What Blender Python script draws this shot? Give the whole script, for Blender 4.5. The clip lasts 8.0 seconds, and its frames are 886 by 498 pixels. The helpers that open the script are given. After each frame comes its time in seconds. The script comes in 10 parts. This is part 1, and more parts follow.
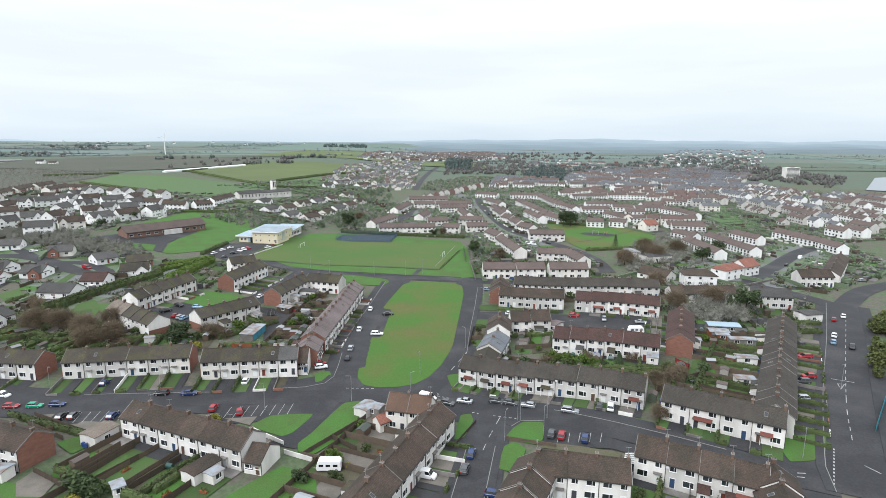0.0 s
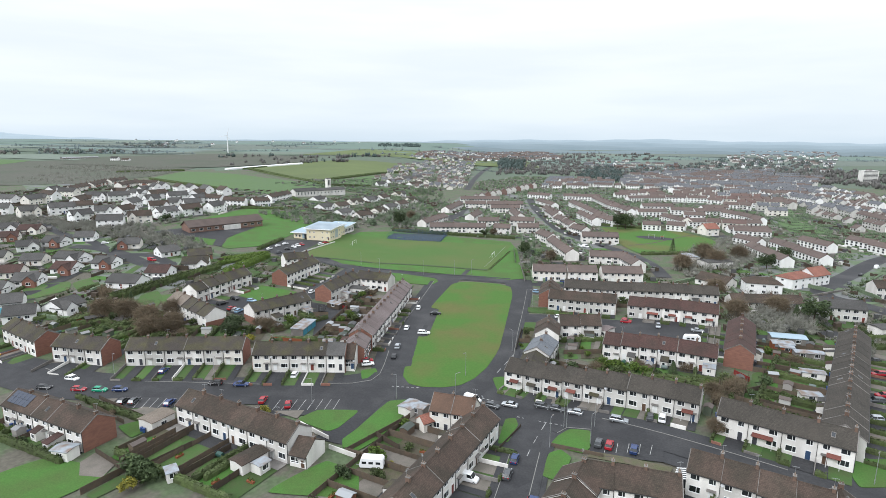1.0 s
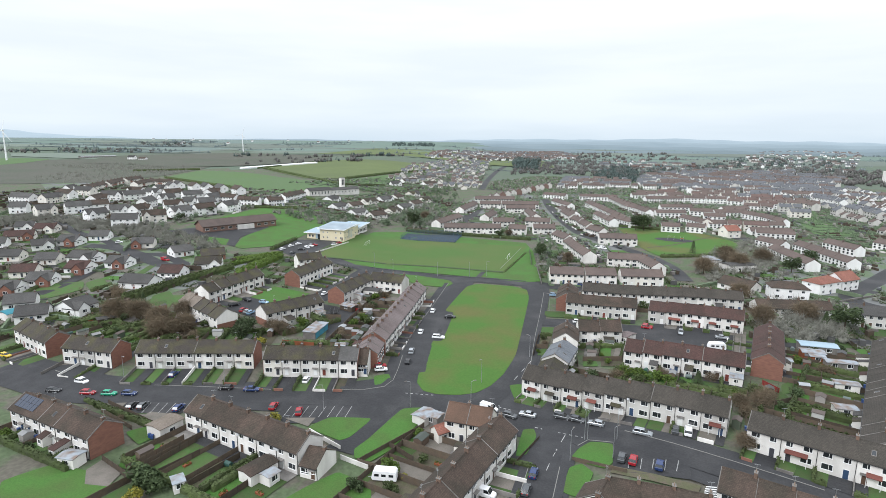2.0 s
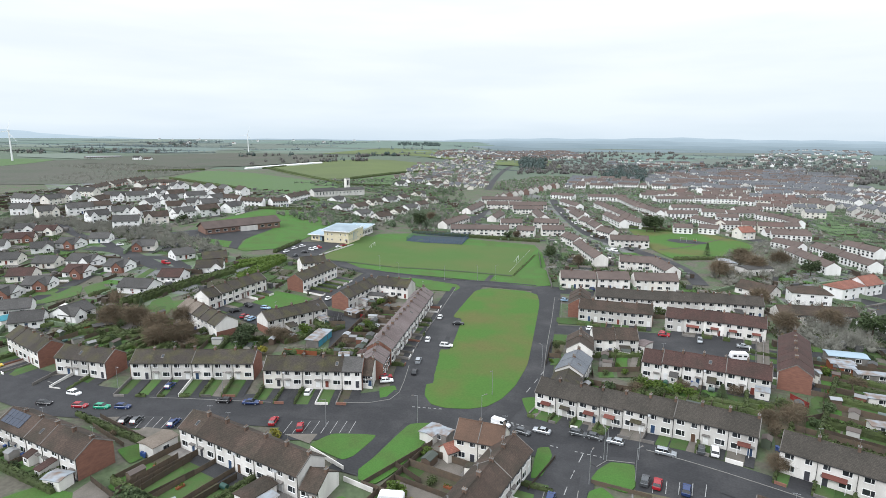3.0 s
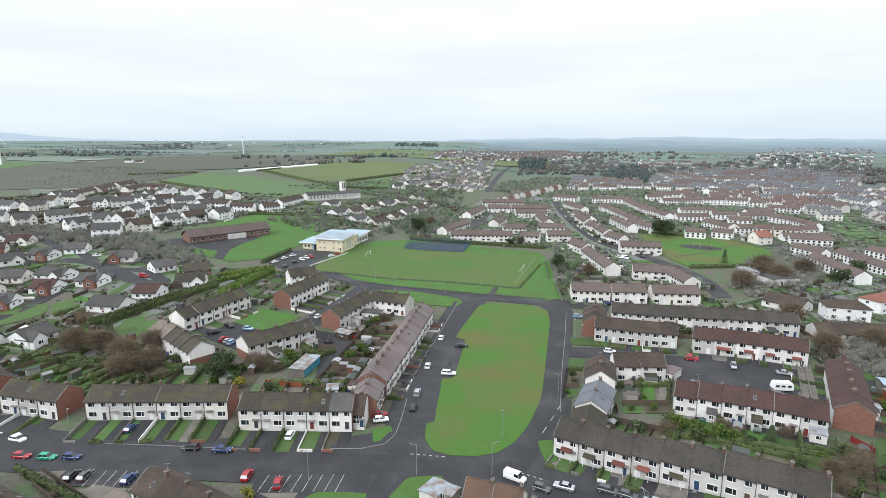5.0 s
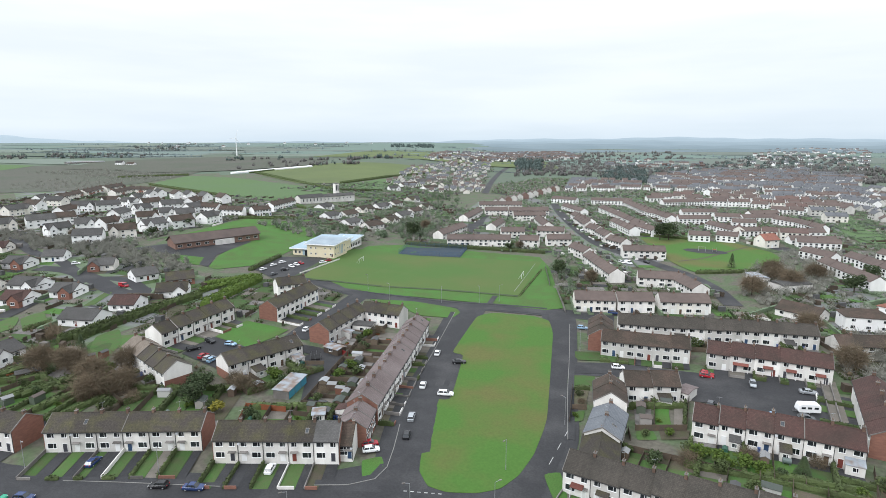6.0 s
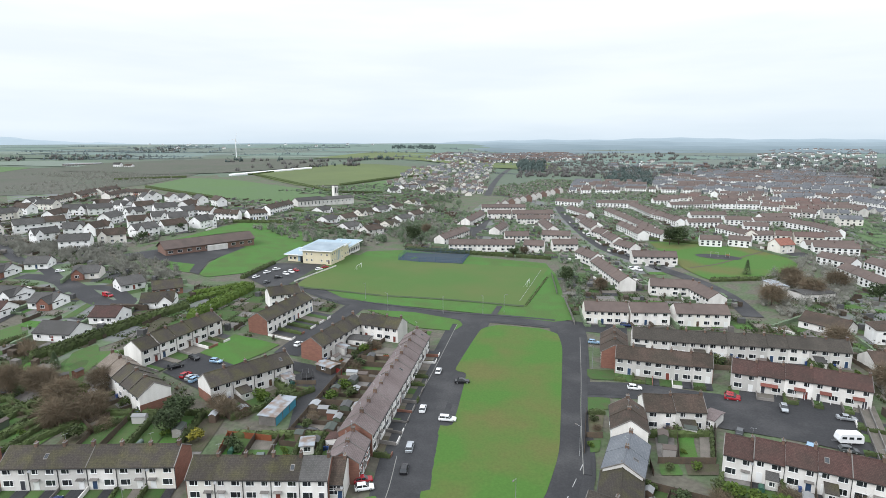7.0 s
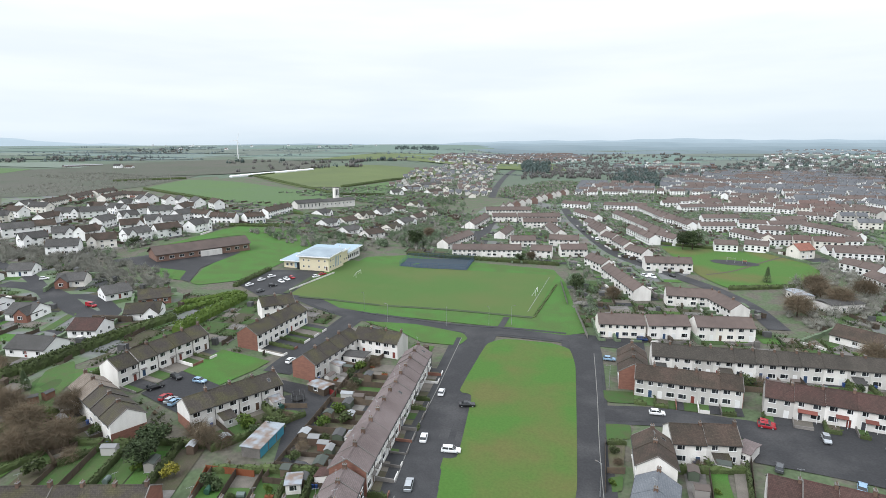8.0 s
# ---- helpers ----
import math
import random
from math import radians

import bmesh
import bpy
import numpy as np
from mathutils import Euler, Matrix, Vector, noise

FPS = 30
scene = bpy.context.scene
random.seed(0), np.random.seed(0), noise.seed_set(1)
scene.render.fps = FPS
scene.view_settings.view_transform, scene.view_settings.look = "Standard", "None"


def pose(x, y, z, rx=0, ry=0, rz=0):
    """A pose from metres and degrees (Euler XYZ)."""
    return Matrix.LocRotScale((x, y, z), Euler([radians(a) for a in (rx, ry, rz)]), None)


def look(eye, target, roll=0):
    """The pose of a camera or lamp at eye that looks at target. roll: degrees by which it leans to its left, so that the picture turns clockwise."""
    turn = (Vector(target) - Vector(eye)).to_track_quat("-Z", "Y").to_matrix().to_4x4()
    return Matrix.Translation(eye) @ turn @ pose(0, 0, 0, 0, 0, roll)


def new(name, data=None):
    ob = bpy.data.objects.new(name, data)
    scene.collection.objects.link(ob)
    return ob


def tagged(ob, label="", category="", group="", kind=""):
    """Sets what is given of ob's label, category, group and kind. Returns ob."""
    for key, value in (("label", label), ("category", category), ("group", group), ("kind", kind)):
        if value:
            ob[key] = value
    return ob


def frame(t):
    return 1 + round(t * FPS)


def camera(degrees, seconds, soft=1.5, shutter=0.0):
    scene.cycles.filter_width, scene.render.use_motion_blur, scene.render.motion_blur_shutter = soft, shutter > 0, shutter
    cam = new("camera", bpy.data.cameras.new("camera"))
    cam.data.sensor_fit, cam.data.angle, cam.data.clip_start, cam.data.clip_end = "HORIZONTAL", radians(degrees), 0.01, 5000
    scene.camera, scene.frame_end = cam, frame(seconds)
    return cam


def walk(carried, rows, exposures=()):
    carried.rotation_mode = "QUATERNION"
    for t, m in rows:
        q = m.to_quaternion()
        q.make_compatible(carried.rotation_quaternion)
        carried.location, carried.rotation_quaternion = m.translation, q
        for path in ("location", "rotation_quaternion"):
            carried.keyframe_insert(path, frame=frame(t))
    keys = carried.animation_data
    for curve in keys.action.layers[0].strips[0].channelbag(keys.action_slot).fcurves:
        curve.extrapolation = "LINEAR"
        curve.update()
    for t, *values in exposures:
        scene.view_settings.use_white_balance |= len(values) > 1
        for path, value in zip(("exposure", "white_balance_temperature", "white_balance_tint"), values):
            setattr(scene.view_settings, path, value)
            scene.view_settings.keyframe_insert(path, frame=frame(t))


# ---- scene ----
cam = camera(77.0, 8.0, 0.85)
METRES, EYE, TILT, LEAN, TURN = 79.07, 71.0, 1.2, 0.0, 19.8
ROWS = [
    (0.0, 0.0, 0.0, 0.0, 0.05, -12.16, -0.23),
    (0.5, 0.0115, 0.0035, -0.0011, 4.08, -12.16, -0.32),
    (1.0, 0.0105, 0.0156, -0.0005, 5.46, -12.22, -0.36),
    (1.5, 0.0045, 0.041, -0.0006, 6.28, -12.26, -0.4),
    (3.0, -0.0293, 0.1823, -0.0011, 7.41, -12.35, -0.25),
    (3.5, -0.041, 0.2411, -0.0008, 7.54, -12.35, -0.16),
    (4.0, -0.0534, 0.3108, -0.0002, 7.61, -12.35, -0.08),
    (5.5, -0.0852, 0.5361, -0.0014, 6.89, -12.27, 0.18),
    (6.0, -0.0944, 0.6223, -0.0024, 6.76, -12.23, 0.23),
    (6.5, -0.1037, 0.7044, -0.0044, 6.81, -12.16, 0.27),
    (7.0, -0.1148, 0.7962, -0.0049, 6.9, -12.12, 0.32),
    (7.5, -0.1246, 0.8831, -0.0069, 7.06, -12.08, 0.34),
    (8.0, -0.1365, 0.9792, -0.0096, 7.25, -12.03, 0.37),
]
walk(cam, [(t, pose(0, 0, EYE, TILT, LEAN, TURN) @ pose(METRES * x, METRES * y, METRES * z, 90 + pitch, roll, yaw)) for t, x, y, z, yaw, pitch, roll in ROWS], [(0.0, 0.06, 6140, 9.5), (8.0, 0.06, 6140, 9.5)])

# ---- daylight: a bright overcast sky and a very soft sun ----
world = bpy.data.worlds.new("overcast_sky")
scene.world = world
world.use_nodes = True
wn, wl = world.node_tree.nodes, world.node_tree.links
wn.clear()
w_out, w_bg = wn.new("ShaderNodeOutputWorld"), wn.new("ShaderNodeBackground")
w_sky = wn.new("ShaderNodeTexSky")
w_sky.sky_type, w_sky.sun_disc = "NISHITA", False
w_sky.sun_elevation, w_sky.sun_rotation = radians(38), radians(200)
w_sky.air_density, w_sky.dust_density = 1.0, 3.0
w_tc, w_sep, w_ramp = wn.new("ShaderNodeTexCoord"), wn.new("ShaderNodeSeparateXYZ"), wn.new("ShaderNodeValToRGB")
w_map, w_noise, w_nr = wn.new("ShaderNodeMapping"), wn.new("ShaderNodeTexNoise"), wn.new("ShaderNodeValToRGB")
w_mul, w_mix, w_sc = wn.new("ShaderNodeMixRGB"), wn.new("ShaderNodeMixRGB"), wn.new("ShaderNodeMixRGB")
wl.new(w_tc.outputs["Generated"], w_sep.inputs[0])
wl.new(w_sep.outputs["Z"], w_ramp.inputs[0])
ramp = w_ramp.color_ramp
ramp.elements[0].position, ramp.elements[0].color = 0.0, (0.76, 0.84, 0.89, 1)
ramp.elements[1].position, ramp.elements[1].color = 1.0, (1.9, 1.95, 2.0, 1)
for at, col in ((0.02, (0.84, 0.90, 0.93, 1)), (0.08, (0.90, 0.94, 0.96, 1)), (0.18, (1.0, 1.01, 1.01, 1)), (0.3, (1.12, 1.12, 1.12, 1))):
    ramp.elements.new(at).color = col
wl.new(w_tc.outputs["Generated"], w_map.inputs[0])
w_map.inputs["Scale"].default_value = (1.2, 1.2, 9.0)
wl.new(w_map.outputs[0], w_noise.inputs["Vector"])
w_noise.inputs["Scale"].default_value, w_noise.inputs["Detail"].default_value = 1.6, 5
w_nr.color_ramp.elements[0].position, w_nr.color_ramp.elements[0].color = 0.38, (0.93, 0.95, 0.965, 1)
w_nr.color_ramp.elements[1].position, w_nr.color_ramp.elements[1].color = 0.62, (1.04, 1.035, 1.03, 1)
wl.new(w_noise.outputs["Fac"], w_nr.inputs[0])
w_mul.blend_type, w_mul.inputs[0].default_value = "MULTIPLY", 1.0
wl.new(w_ramp.outputs[0], w_mul.inputs[1])
wl.new(w_nr.outputs[0], w_mul.inputs[2])
w_sc.blend_type, w_sc.inputs[0].default_value, w_sc.inputs[2].default_value = "MULTIPLY", 1.0, (0.1, 0.1, 0.1, 1)
wl.new(w_sky.outputs[0], w_sc.inputs[1])
w_mix.inputs[0].default_value = 0.97
wl.new(w_sc.outputs[0], w_mix.inputs[1])
wl.new(w_mul.outputs[0], w_mix.inputs[2])
wl.new(w_mix.outputs[0], w_bg.inputs[0])
w_bg.inputs[1].default_value = 1.0
wl.new(w_bg.outputs[0], w_out.inputs[0])
sun = new("sun", bpy.data.lights.new("sun", "SUN"))
sun.data.energy, sun.data.angle, sun.data.color = 1.95, radians(25), (1.0, 0.98, 0.96)
sun.matrix_world = look((-60, -200, 170), (0, 0, 0))


# ---- materials ----
def material(name, col, rough=0.8, var=0.15, scale=1.0, col2=None, spread=0.5, bump=0.0, fine=8.0, metal=0.0, each=0.0, spec=0.3, stretch=(1, 1, 1), sharp=0.18, tiles=False):
    """Base colour with blotches of a second colour, fine grain, a difference from piece to piece, and relief."""
    m = bpy.data.materials.new(name)
    m.use_nodes = True
    n, k = m.node_tree.nodes, m.node_tree.links
    b = n["Principled BSDF"]
    b.inputs["Roughness"].default_value, b.inputs["Metallic"].default_value = rough, metal
    b.inputs["Specular IOR Level"].default_value = spec
    geo, mp = n.new("ShaderNodeNewGeometry"), n.new("ShaderNodeMapping")
    mp.inputs["Scale"].default_value = stretch
    k.new(geo.outputs["Position"], mp.inputs[0])
    big, small = n.new("ShaderNodeTexNoise"), n.new("ShaderNodeTexNoise")
    big.inputs["Scale"].default_value, big.inputs["Detail"].default_value = scale, 5
    small.inputs["Scale"].default_value, small.inputs["Detail"].default_value = scale * fine, 3
    k.new(mp.outputs[0], big.inputs["Vector"])
    k.new(mp.outputs[0], small.inputs["Vector"])
    r = n.new("ShaderNodeValToRGB")
    r.color_ramp.elements[0].position, r.color_ramp.elements[1].position = spread - sharp, spread + sharp
    r.color_ramp.elements[0].color = (*col, 1)
    r.color_ramp.elements[1].color = (*(col2 or [c * (1 - var) for c in col]), 1)
    k.new(big.outputs["Fac"], r.inputs[0])
    mr = n.new("ShaderNodeMapRange")
    mr.inputs["To Min"].default_value, mr.inputs["To Max"].default_value = 1 - var * 1.6, 1 + var * 1.6
    k.new(small.outputs["Fac"], mr.inputs["Value"])
    hsv = n.new("ShaderNodeHueSaturation")
    k.new(r.outputs[0], hsv.inputs["Color"])
    if each:
        info, m2, mm = n.new("ShaderNodeObjectInfo"), n.new("ShaderNodeMapRange"), n.new("ShaderNodeMath")
        m2.inputs["To Min"].default_value, m2.inputs["To Max"].default_value = 1 - each, 1 + each * 0.6
        k.new(info.outputs["Random"], m2.inputs["Value"])
        mm.operation = "MULTIPLY"
        k.new(m2.outputs[0], mm.inputs[0])
        k.new(mr.outputs[0], mm.inputs[1])
        k.new(mm.outputs[0], hsv.inputs["Value"])
    else:
        k.new(mr.outputs[0], hsv.inputs["Value"])
    if tiles:
        tc, br, mx = n.new("ShaderNodeTexCoord"), n.new("ShaderNodeTexBrick"), n.new("ShaderNodeMixRGB")
        k.new(tc.outputs["Object"], br.inputs["Vector"])
        br.inputs["Color1"].default_value, br.inputs["Color2"].default_value, br.inputs["Mortar"].default_value = (0.88, 0.88, 0.88, 1), (1.14, 1.14, 1.14, 1), (0.72, 0.72, 0.72, 1)
        for key, v in (("Scale", 1.0), ("Mortar Size", 0.03), ("Mortar Smooth", 0.3), ("Brick Width", 0.33), ("Row Height", 0.3)):
            br.inputs[key].default_value = v
        mx.blend_type, mx.inputs[0].default_value = "MULTIPLY", 1.0
        k.new(hsv.outputs[0], mx.inputs[1])
        k.new(br.outputs["Color"], mx.inputs[2])
        k.new(mx.outputs[0], b.inputs["Base Color"])
    else:
        k.new(hsv.outputs[0], b.inputs["Base Color"])
    if bump:
        bp = n.new("ShaderNodeBump")
        bp.inputs["Strength"].default_value, bp.inputs["Distance"].default_value = bump, 0.1
        k.new(small.outputs["Fac"], bp.inputs["Height"])
        k.new(bp.outputs[0], b.inputs["Normal"])
    return m


def plain(name, col, rough=0.5, metal=0.0, spec=0.5):
    return material(name, col, rough, 0.05, 0.8, None, 0.5, 0, 6, metal, 0, spec)


def random_from(name, cols, rough=0.35, metal=0.0, spec=0.5):
    """One of several colours for each object."""
    m = plain(name, cols[0], rough, metal, spec)
    n, k = m.node_tree.nodes, m.node_tree.links
    info, r = n.new("ShaderNodeObjectInfo"), n.new("ShaderNodeValToRGB")
    r.color_ramp.interpolation = "CONSTANT"
    r.color_ramp.elements[0].color = (*cols[0], 1)
    r.color_ramp.elements[1].position, r.color_ramp.elements[1].color = 1 / len(cols), (*cols[1], 1)
    for i in range(2, len(cols)):
        r.color_ramp.elements.new(i / len(cols)).color = (*cols[i], 1)
    k.new(info.outputs["Random"], r.inputs[0])
    k.new(r.outputs[0], n["Principled BSDF"].inputs["Base Color"])
    return m


MAT = {
    "white": material("white_render", (0.76, 0.735, 0.70), 0.9, 0.07, 0.35, (0.58, 0.555, 0.52), 0.55, 0.3, 30, each=0.16, stretch=(1, 1, 0.3)),
    "bright": material("fresh_white_render", (0.83, 0.82, 0.805), 0.9, 0.05, 0.35, (0.72, 0.71, 0.69), 0.57, 0.2, 30, each=0.08, stretch=(1, 1, 0.3)),
    "cream": material("cream_render", (0.75, 0.715, 0.655), 0.9, 0.06, 0.35, (0.62, 0.59, 0.53), 0.56, 0.3, 30, each=0.10, stretch=(1, 1, 0.35)),
    "grey": material("grey_pebbledash", (0.58, 0.56, 0.53), 0.95, 0.08, 0.35, (0.45, 0.44, 0.41), 0.55, 0.4, 40, each=0.15, stretch=(1, 1, 0.35)),
    "brick": material("red_brick", (0.250, 0.122, 0.088), 0.9, 0.14, 0.8, (0.185, 0.092, 0.070), 0.5, 0.3, 14, each=0.1, stretch=(1, 1, 3)),
    "tile_brown": material("brown_roof_tiles", (0.078, 0.055, 0.043), 0.85, 0.3, 0.22, (0.052, 0.042, 0.032), 0.5, 0.6, 12, each=0.18, sharp=0.12, tiles=True),
    "tile_grey": material("grey_roof_tiles", (0.086, 0.082, 0.079), 0.85, 0.16, 0.22, (0.064, 0.062, 0.058), 0.52, 0.5, 12, each=0.28, tiles=True),
    "tile_dark": material("mossy_dark_roof_tiles", (0.055, 0.047, 0.040), 0.88, 0.3, 0.25, (0.072, 0.066, 0.034), 0.56, 0.6, 12, each=0.2, sharp=0.13, tiles=True),
    "tile_umber": material("grey_brown_roof_tiles", (0.066, 0.057, 0.048), 0.88, 0.3, 0.25, (0.048, 0.043, 0.036), 0.52, 0.6, 12, each=0.14, tiles=True),
    "tile_red": material("red_brown_roof_tiles", (0.078, 0.042, 0.036), 0.85, 0.3, 0.22, (0.055, 0.036, 0.030), 0.52, 0.5, 12, each=0.12, tiles=True),
    "tile_pink": material("pink_brown_roof_tiles", (0.185, 0.150, 0.145), 0.8, 0.08, 0.16, (0.135, 0.105, 0.100), 0.52, 0.4, 20, each=0.06, tiles=True),
    "tile_rust": material("rust_red_roof_tiles", (0.27, 0.115, 0.085), 0.85, 0.14, 0.3, (0.20, 0.09, 0.065), 0.5, 0.5, 12, each=0.12, tiles=True),
    "tile_slate": material("pale_grey_slates", (0.155, 0.165, 0.180), 0.7, 0.10, 0.3, (0.125, 0.135, 0.150), 0.5, 0.3, 12, tiles=True),
    "tile_tan": material("tan_roof_tiles", (0.20, 0.165, 0.135), 0.85, 0.12, 0.3, (0.15, 0.125, 0.10), 0.5, 0.4, 12, each=0.1, tiles=True),
    "tile_rust_brown": material("faded_rust_brown_tiles", (0.125, 0.075, 0.052), 0.85, 0.2, 0.3, (0.090, 0.058, 0.042), 0.5, 0.5, 12),
    "asphalt": material("wet_asphalt", (0.031, 0.031, 0.033), 0.72, 0.26, 0.09, (0.054, 0.053, 0.054), 0.58, 0.2, 22, spec=0.25, sharp=0.12),
    "pavement": material("pavement_asphalt", (0.052, 0.052, 0.054), 0.85, 0.2, 0.25, (0.040, 0.040, 0.042), 0.5, 0.1, 12, spec=0.2),
    "kerb": material("concrete_kerb", (0.22, 0.215, 0.20), 0.85, 0.12, 0.6, None, 0.5, 0, 8),
    "concrete": material("weathered_concrete", (0.22, 0.205, 0.19), 0.9, 0.14, 0.5, (0.14, 0.13, 0.12), 0.5, 0.2, 10, each=0.25),
    "gravel": material("pale_gravel", (0.17, 0.15, 0.13), 0.95, 0.15, 0.3, (0.12, 0.11, 0.092), 0.5, 0.3, 14),
    "line": material("worn_white_road_paint", (0.40, 0.40, 0.39), 0.8, 0.2, 1.2, (0.16, 0.16, 0.16), 0.55, 0, 6),
    "green": material("mown_grass", (0.057, 0.128, 0.022), 0.95, 0.14, 0.035, (0.098, 0.106, 0.032), 0.55, 0.3, 45, sharp=0.085),
    "pitch": material("pitch_grass", (0.062, 0.120, 0.027), 0.95, 0.08, 0.025, (0.088, 0.114, 0.034), 0.55, 0.3, 90, sharp=0.16),
    "verge": material("bright_verge_grass", (0.057, 0.136, 0.026), 0.95, 0.2, 0.12, (0.062, 0.108, 0.027), 0.53, 0.3, 25, sharp=0.12),
    "lawn": material("garden_lawn", (0.054, 0.112, 0.028), 0.95, 0.14, 0.4, (0.070, 0.090, 0.036), 0.52, 0.3, 15, each=0.25),
    "soil": material("bare_garden_soil", (0.098, 0.080, 0.060), 0.95, 0.2, 0.5, (0.08, 0.084, 0.044), 0.5, 0.4, 8, each=0.3),
    "ground": material("rough_ground", (0.080, 0.108, 0.056), 0.95, 0.3, 0.13, (0.104, 0.096, 0.076), 0.5, 0.5, 7, sharp=0.07),
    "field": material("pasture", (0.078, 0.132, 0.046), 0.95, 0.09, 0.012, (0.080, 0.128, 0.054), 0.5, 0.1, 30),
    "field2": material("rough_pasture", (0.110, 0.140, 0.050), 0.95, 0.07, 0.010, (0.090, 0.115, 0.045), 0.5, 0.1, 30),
    # Three farmland colours with distance haze mixed in: bluer and paler.
    "farfield": material("hazed_farmland", (0.124, 0.172, 0.160), 0.95, 0.08, 0.006, (0.132, 0.164, 0.142), 0.5, 0, 14),
    "farfield_brown": material("hazed_ploughed_field", (0.122, 0.146, 0.122), 0.95, 0.07, 0.008),
    "field_pale": material("hazed_pale_stubble", (0.145, 0.176, 0.142), 0.95, 0.07, 0.008),
    "heath": material("brown_winter_heath", (0.086, 0.084, 0.068), 0.95, 0.2, 0.02, (0.070, 0.080, 0.056), 0.5, 0.3, 14),
    "streets": material("grey_estate_ground", (0.142, 0.144, 0.142), 0.9, 0.2, 0.07, (0.100, 0.136, 0.076), 0.5, 0.2, 8, sharp=0.06),
    "leaf_light": material("olive_roadside_leaves", (0.105, 0.125, 0.040), 0.85, 0.3, 0.5, (0.075, 0.085, 0.030), 0.5, 0, 9),
    "teal": material("teal_painted_hoarding", (0.03, 0.19, 0.24), 0.6, 0.1, 0.6),
    # Far roofs: haze is put into the tile colours, paler than near roofs.
    "far_tile": material("hazed_brown_roofs", (0.128, 0.098, 0.086), 0.9, 0.14, 0.05, (0.100, 0.078, 0.070), 0.5, 0, 10),
    "far_slate": material("hazed_grey_roofs", (0.128, 0.132, 0.140), 0.9, 0.14, 0.05, (0.098, 0.101, 0.108), 0.5, 0, 10),
    "far_red": material("hazed_red_roofs", (0.140, 0.092, 0.080), 0.9, 0.12, 0.05, (0.105, 0.075, 0.066), 0.5, 0, 10),
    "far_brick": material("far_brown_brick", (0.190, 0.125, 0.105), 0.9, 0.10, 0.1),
    # Grass green with the same distance haze mixed in.
    "far_green": material("far_hazed_grass", (0.126, 0.176, 0.146), 0.95, 0.07, 0.008),
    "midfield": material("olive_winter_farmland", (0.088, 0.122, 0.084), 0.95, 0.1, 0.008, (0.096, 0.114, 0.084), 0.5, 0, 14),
    # Far woods: haze is put into the twig and leaf colours.
    "far_twig": material("hazed_bare_woods", (0.125, 0.118, 0.110), 0.95, 0.25, 0.05, (0.105, 0.102, 0.098), 0.5, 0, 9),
    "far_leaf": material("hazed_evergreen_woods", (0.080, 0.105, 0.096), 0.95, 0.2, 0.05, (0.066, 0.090, 0.085), 0.5, 0, 9),
    "school_roof": material("faded_brown_school_roof", (0.105, 0.080, 0.070), 0.9, 0.12, 0.2, (0.080, 0.062, 0.055), 0.5, 0.2, 10),
    "school_brick": material("pale_red_school_brick", (0.225, 0.140, 0.110), 0.9, 0.12, 0.8, (0.175, 0.110, 0.088), 0.5, 0.2, 14),
    "hedge": material("hedge_leaves", (0.075, 0.102, 0.034), 0.9, 0.3, 0.5, (0.054, 0.068, 0.028), 0.5, 0.8, 9, each=0.3),
    "hedge_bright": material("clipped_bright_hedge", (0.085, 0.125, 0.022), 0.9, 0.25, 0.5, (0.06, 0.10, 0.018), 0.5, 0.8, 9),
    "leaf": material("dark_evergreen_leaves", (0.064, 0.090, 0.036), 0.85, 0.3, 0.6, (0.042, 0.062, 0.028), 0.5, 0, 9, each=0.3),
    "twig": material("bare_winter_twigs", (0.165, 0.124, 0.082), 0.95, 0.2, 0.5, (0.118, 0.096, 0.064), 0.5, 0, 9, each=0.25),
    # Mid-distance scrub and leaves, base colours lightened to paint in haze.
    "thorn": material("haze_lifted_thorn_scrub", (0.232, 0.226, 0.196), 0.95, 0.25, 0.3, (0.190, 0.192, 0.162), 0.5, 0, 9),
    "garden_leaf": material("haze_lifted_garden_leaves", (0.138, 0.184, 0.112), 0.9, 0.25, 0.3, (0.112, 0.148, 0.092), 0.5, 0, 9),
    "yellow_leaf": material("yellow_green_leaves", (0.25, 0.22, 0.03), 0.85, 0.25, 0.8, (0.14, 0.14, 0.03), 0.5, 0, 9),
    "bark": material("bark", (0.07, 0.055, 0.042), 0.95, 0.2, 1.0),
    "wood": material("weathered_fence_wood", (0.115, 0.085, 0.060), 0.9, 0.15, 0.8, (0.085, 0.070, 0.055), 0.5, 0.2, 8, each=0.35),
    "orange_wood": material("orange_stained_wood", (0.22, 0.075, 0.035), 0.85, 0.12, 0.8),
    "red_paint": material("red_painted_boards", (0.21, 0.026, 0.024), 0.7, 0.1, 0.8),
    "glass": material("dark_window_glass", (0.028, 0.032, 0.036), 0.12, 0.1, 0.5, each=0.5, spec=0.6),
    "upvc": material("white_window_frame", (0.78, 0.78, 0.77), 0.45, 0.04, 1.0),
    "door": random_from("painted_door", [(0.75, 0.75, 0.74), (0.05, 0.05, 0.06), (0.16, 0.04, 0.03), (0.70, 0.70, 0.68), (0.10, 0.06, 0.04), (0.03, 0.06, 0.12)], 0.45),
    "chimney": material("sooty_chimney_brick", (0.175, 0.110, 0.082), 0.95, 0.15, 0.8, (0.11, 0.078, 0.060), 0.5, 0.2, 10, each=0.25),
    "pot": material("clay_chimney_pot", (0.20, 0.15, 0.115), 0.85, 0.12, 2.0, each=0.35),
    "gutter": material("dark_gutter", (0.05, 0.05, 0.05), 0.6, 0.05, 1.0),
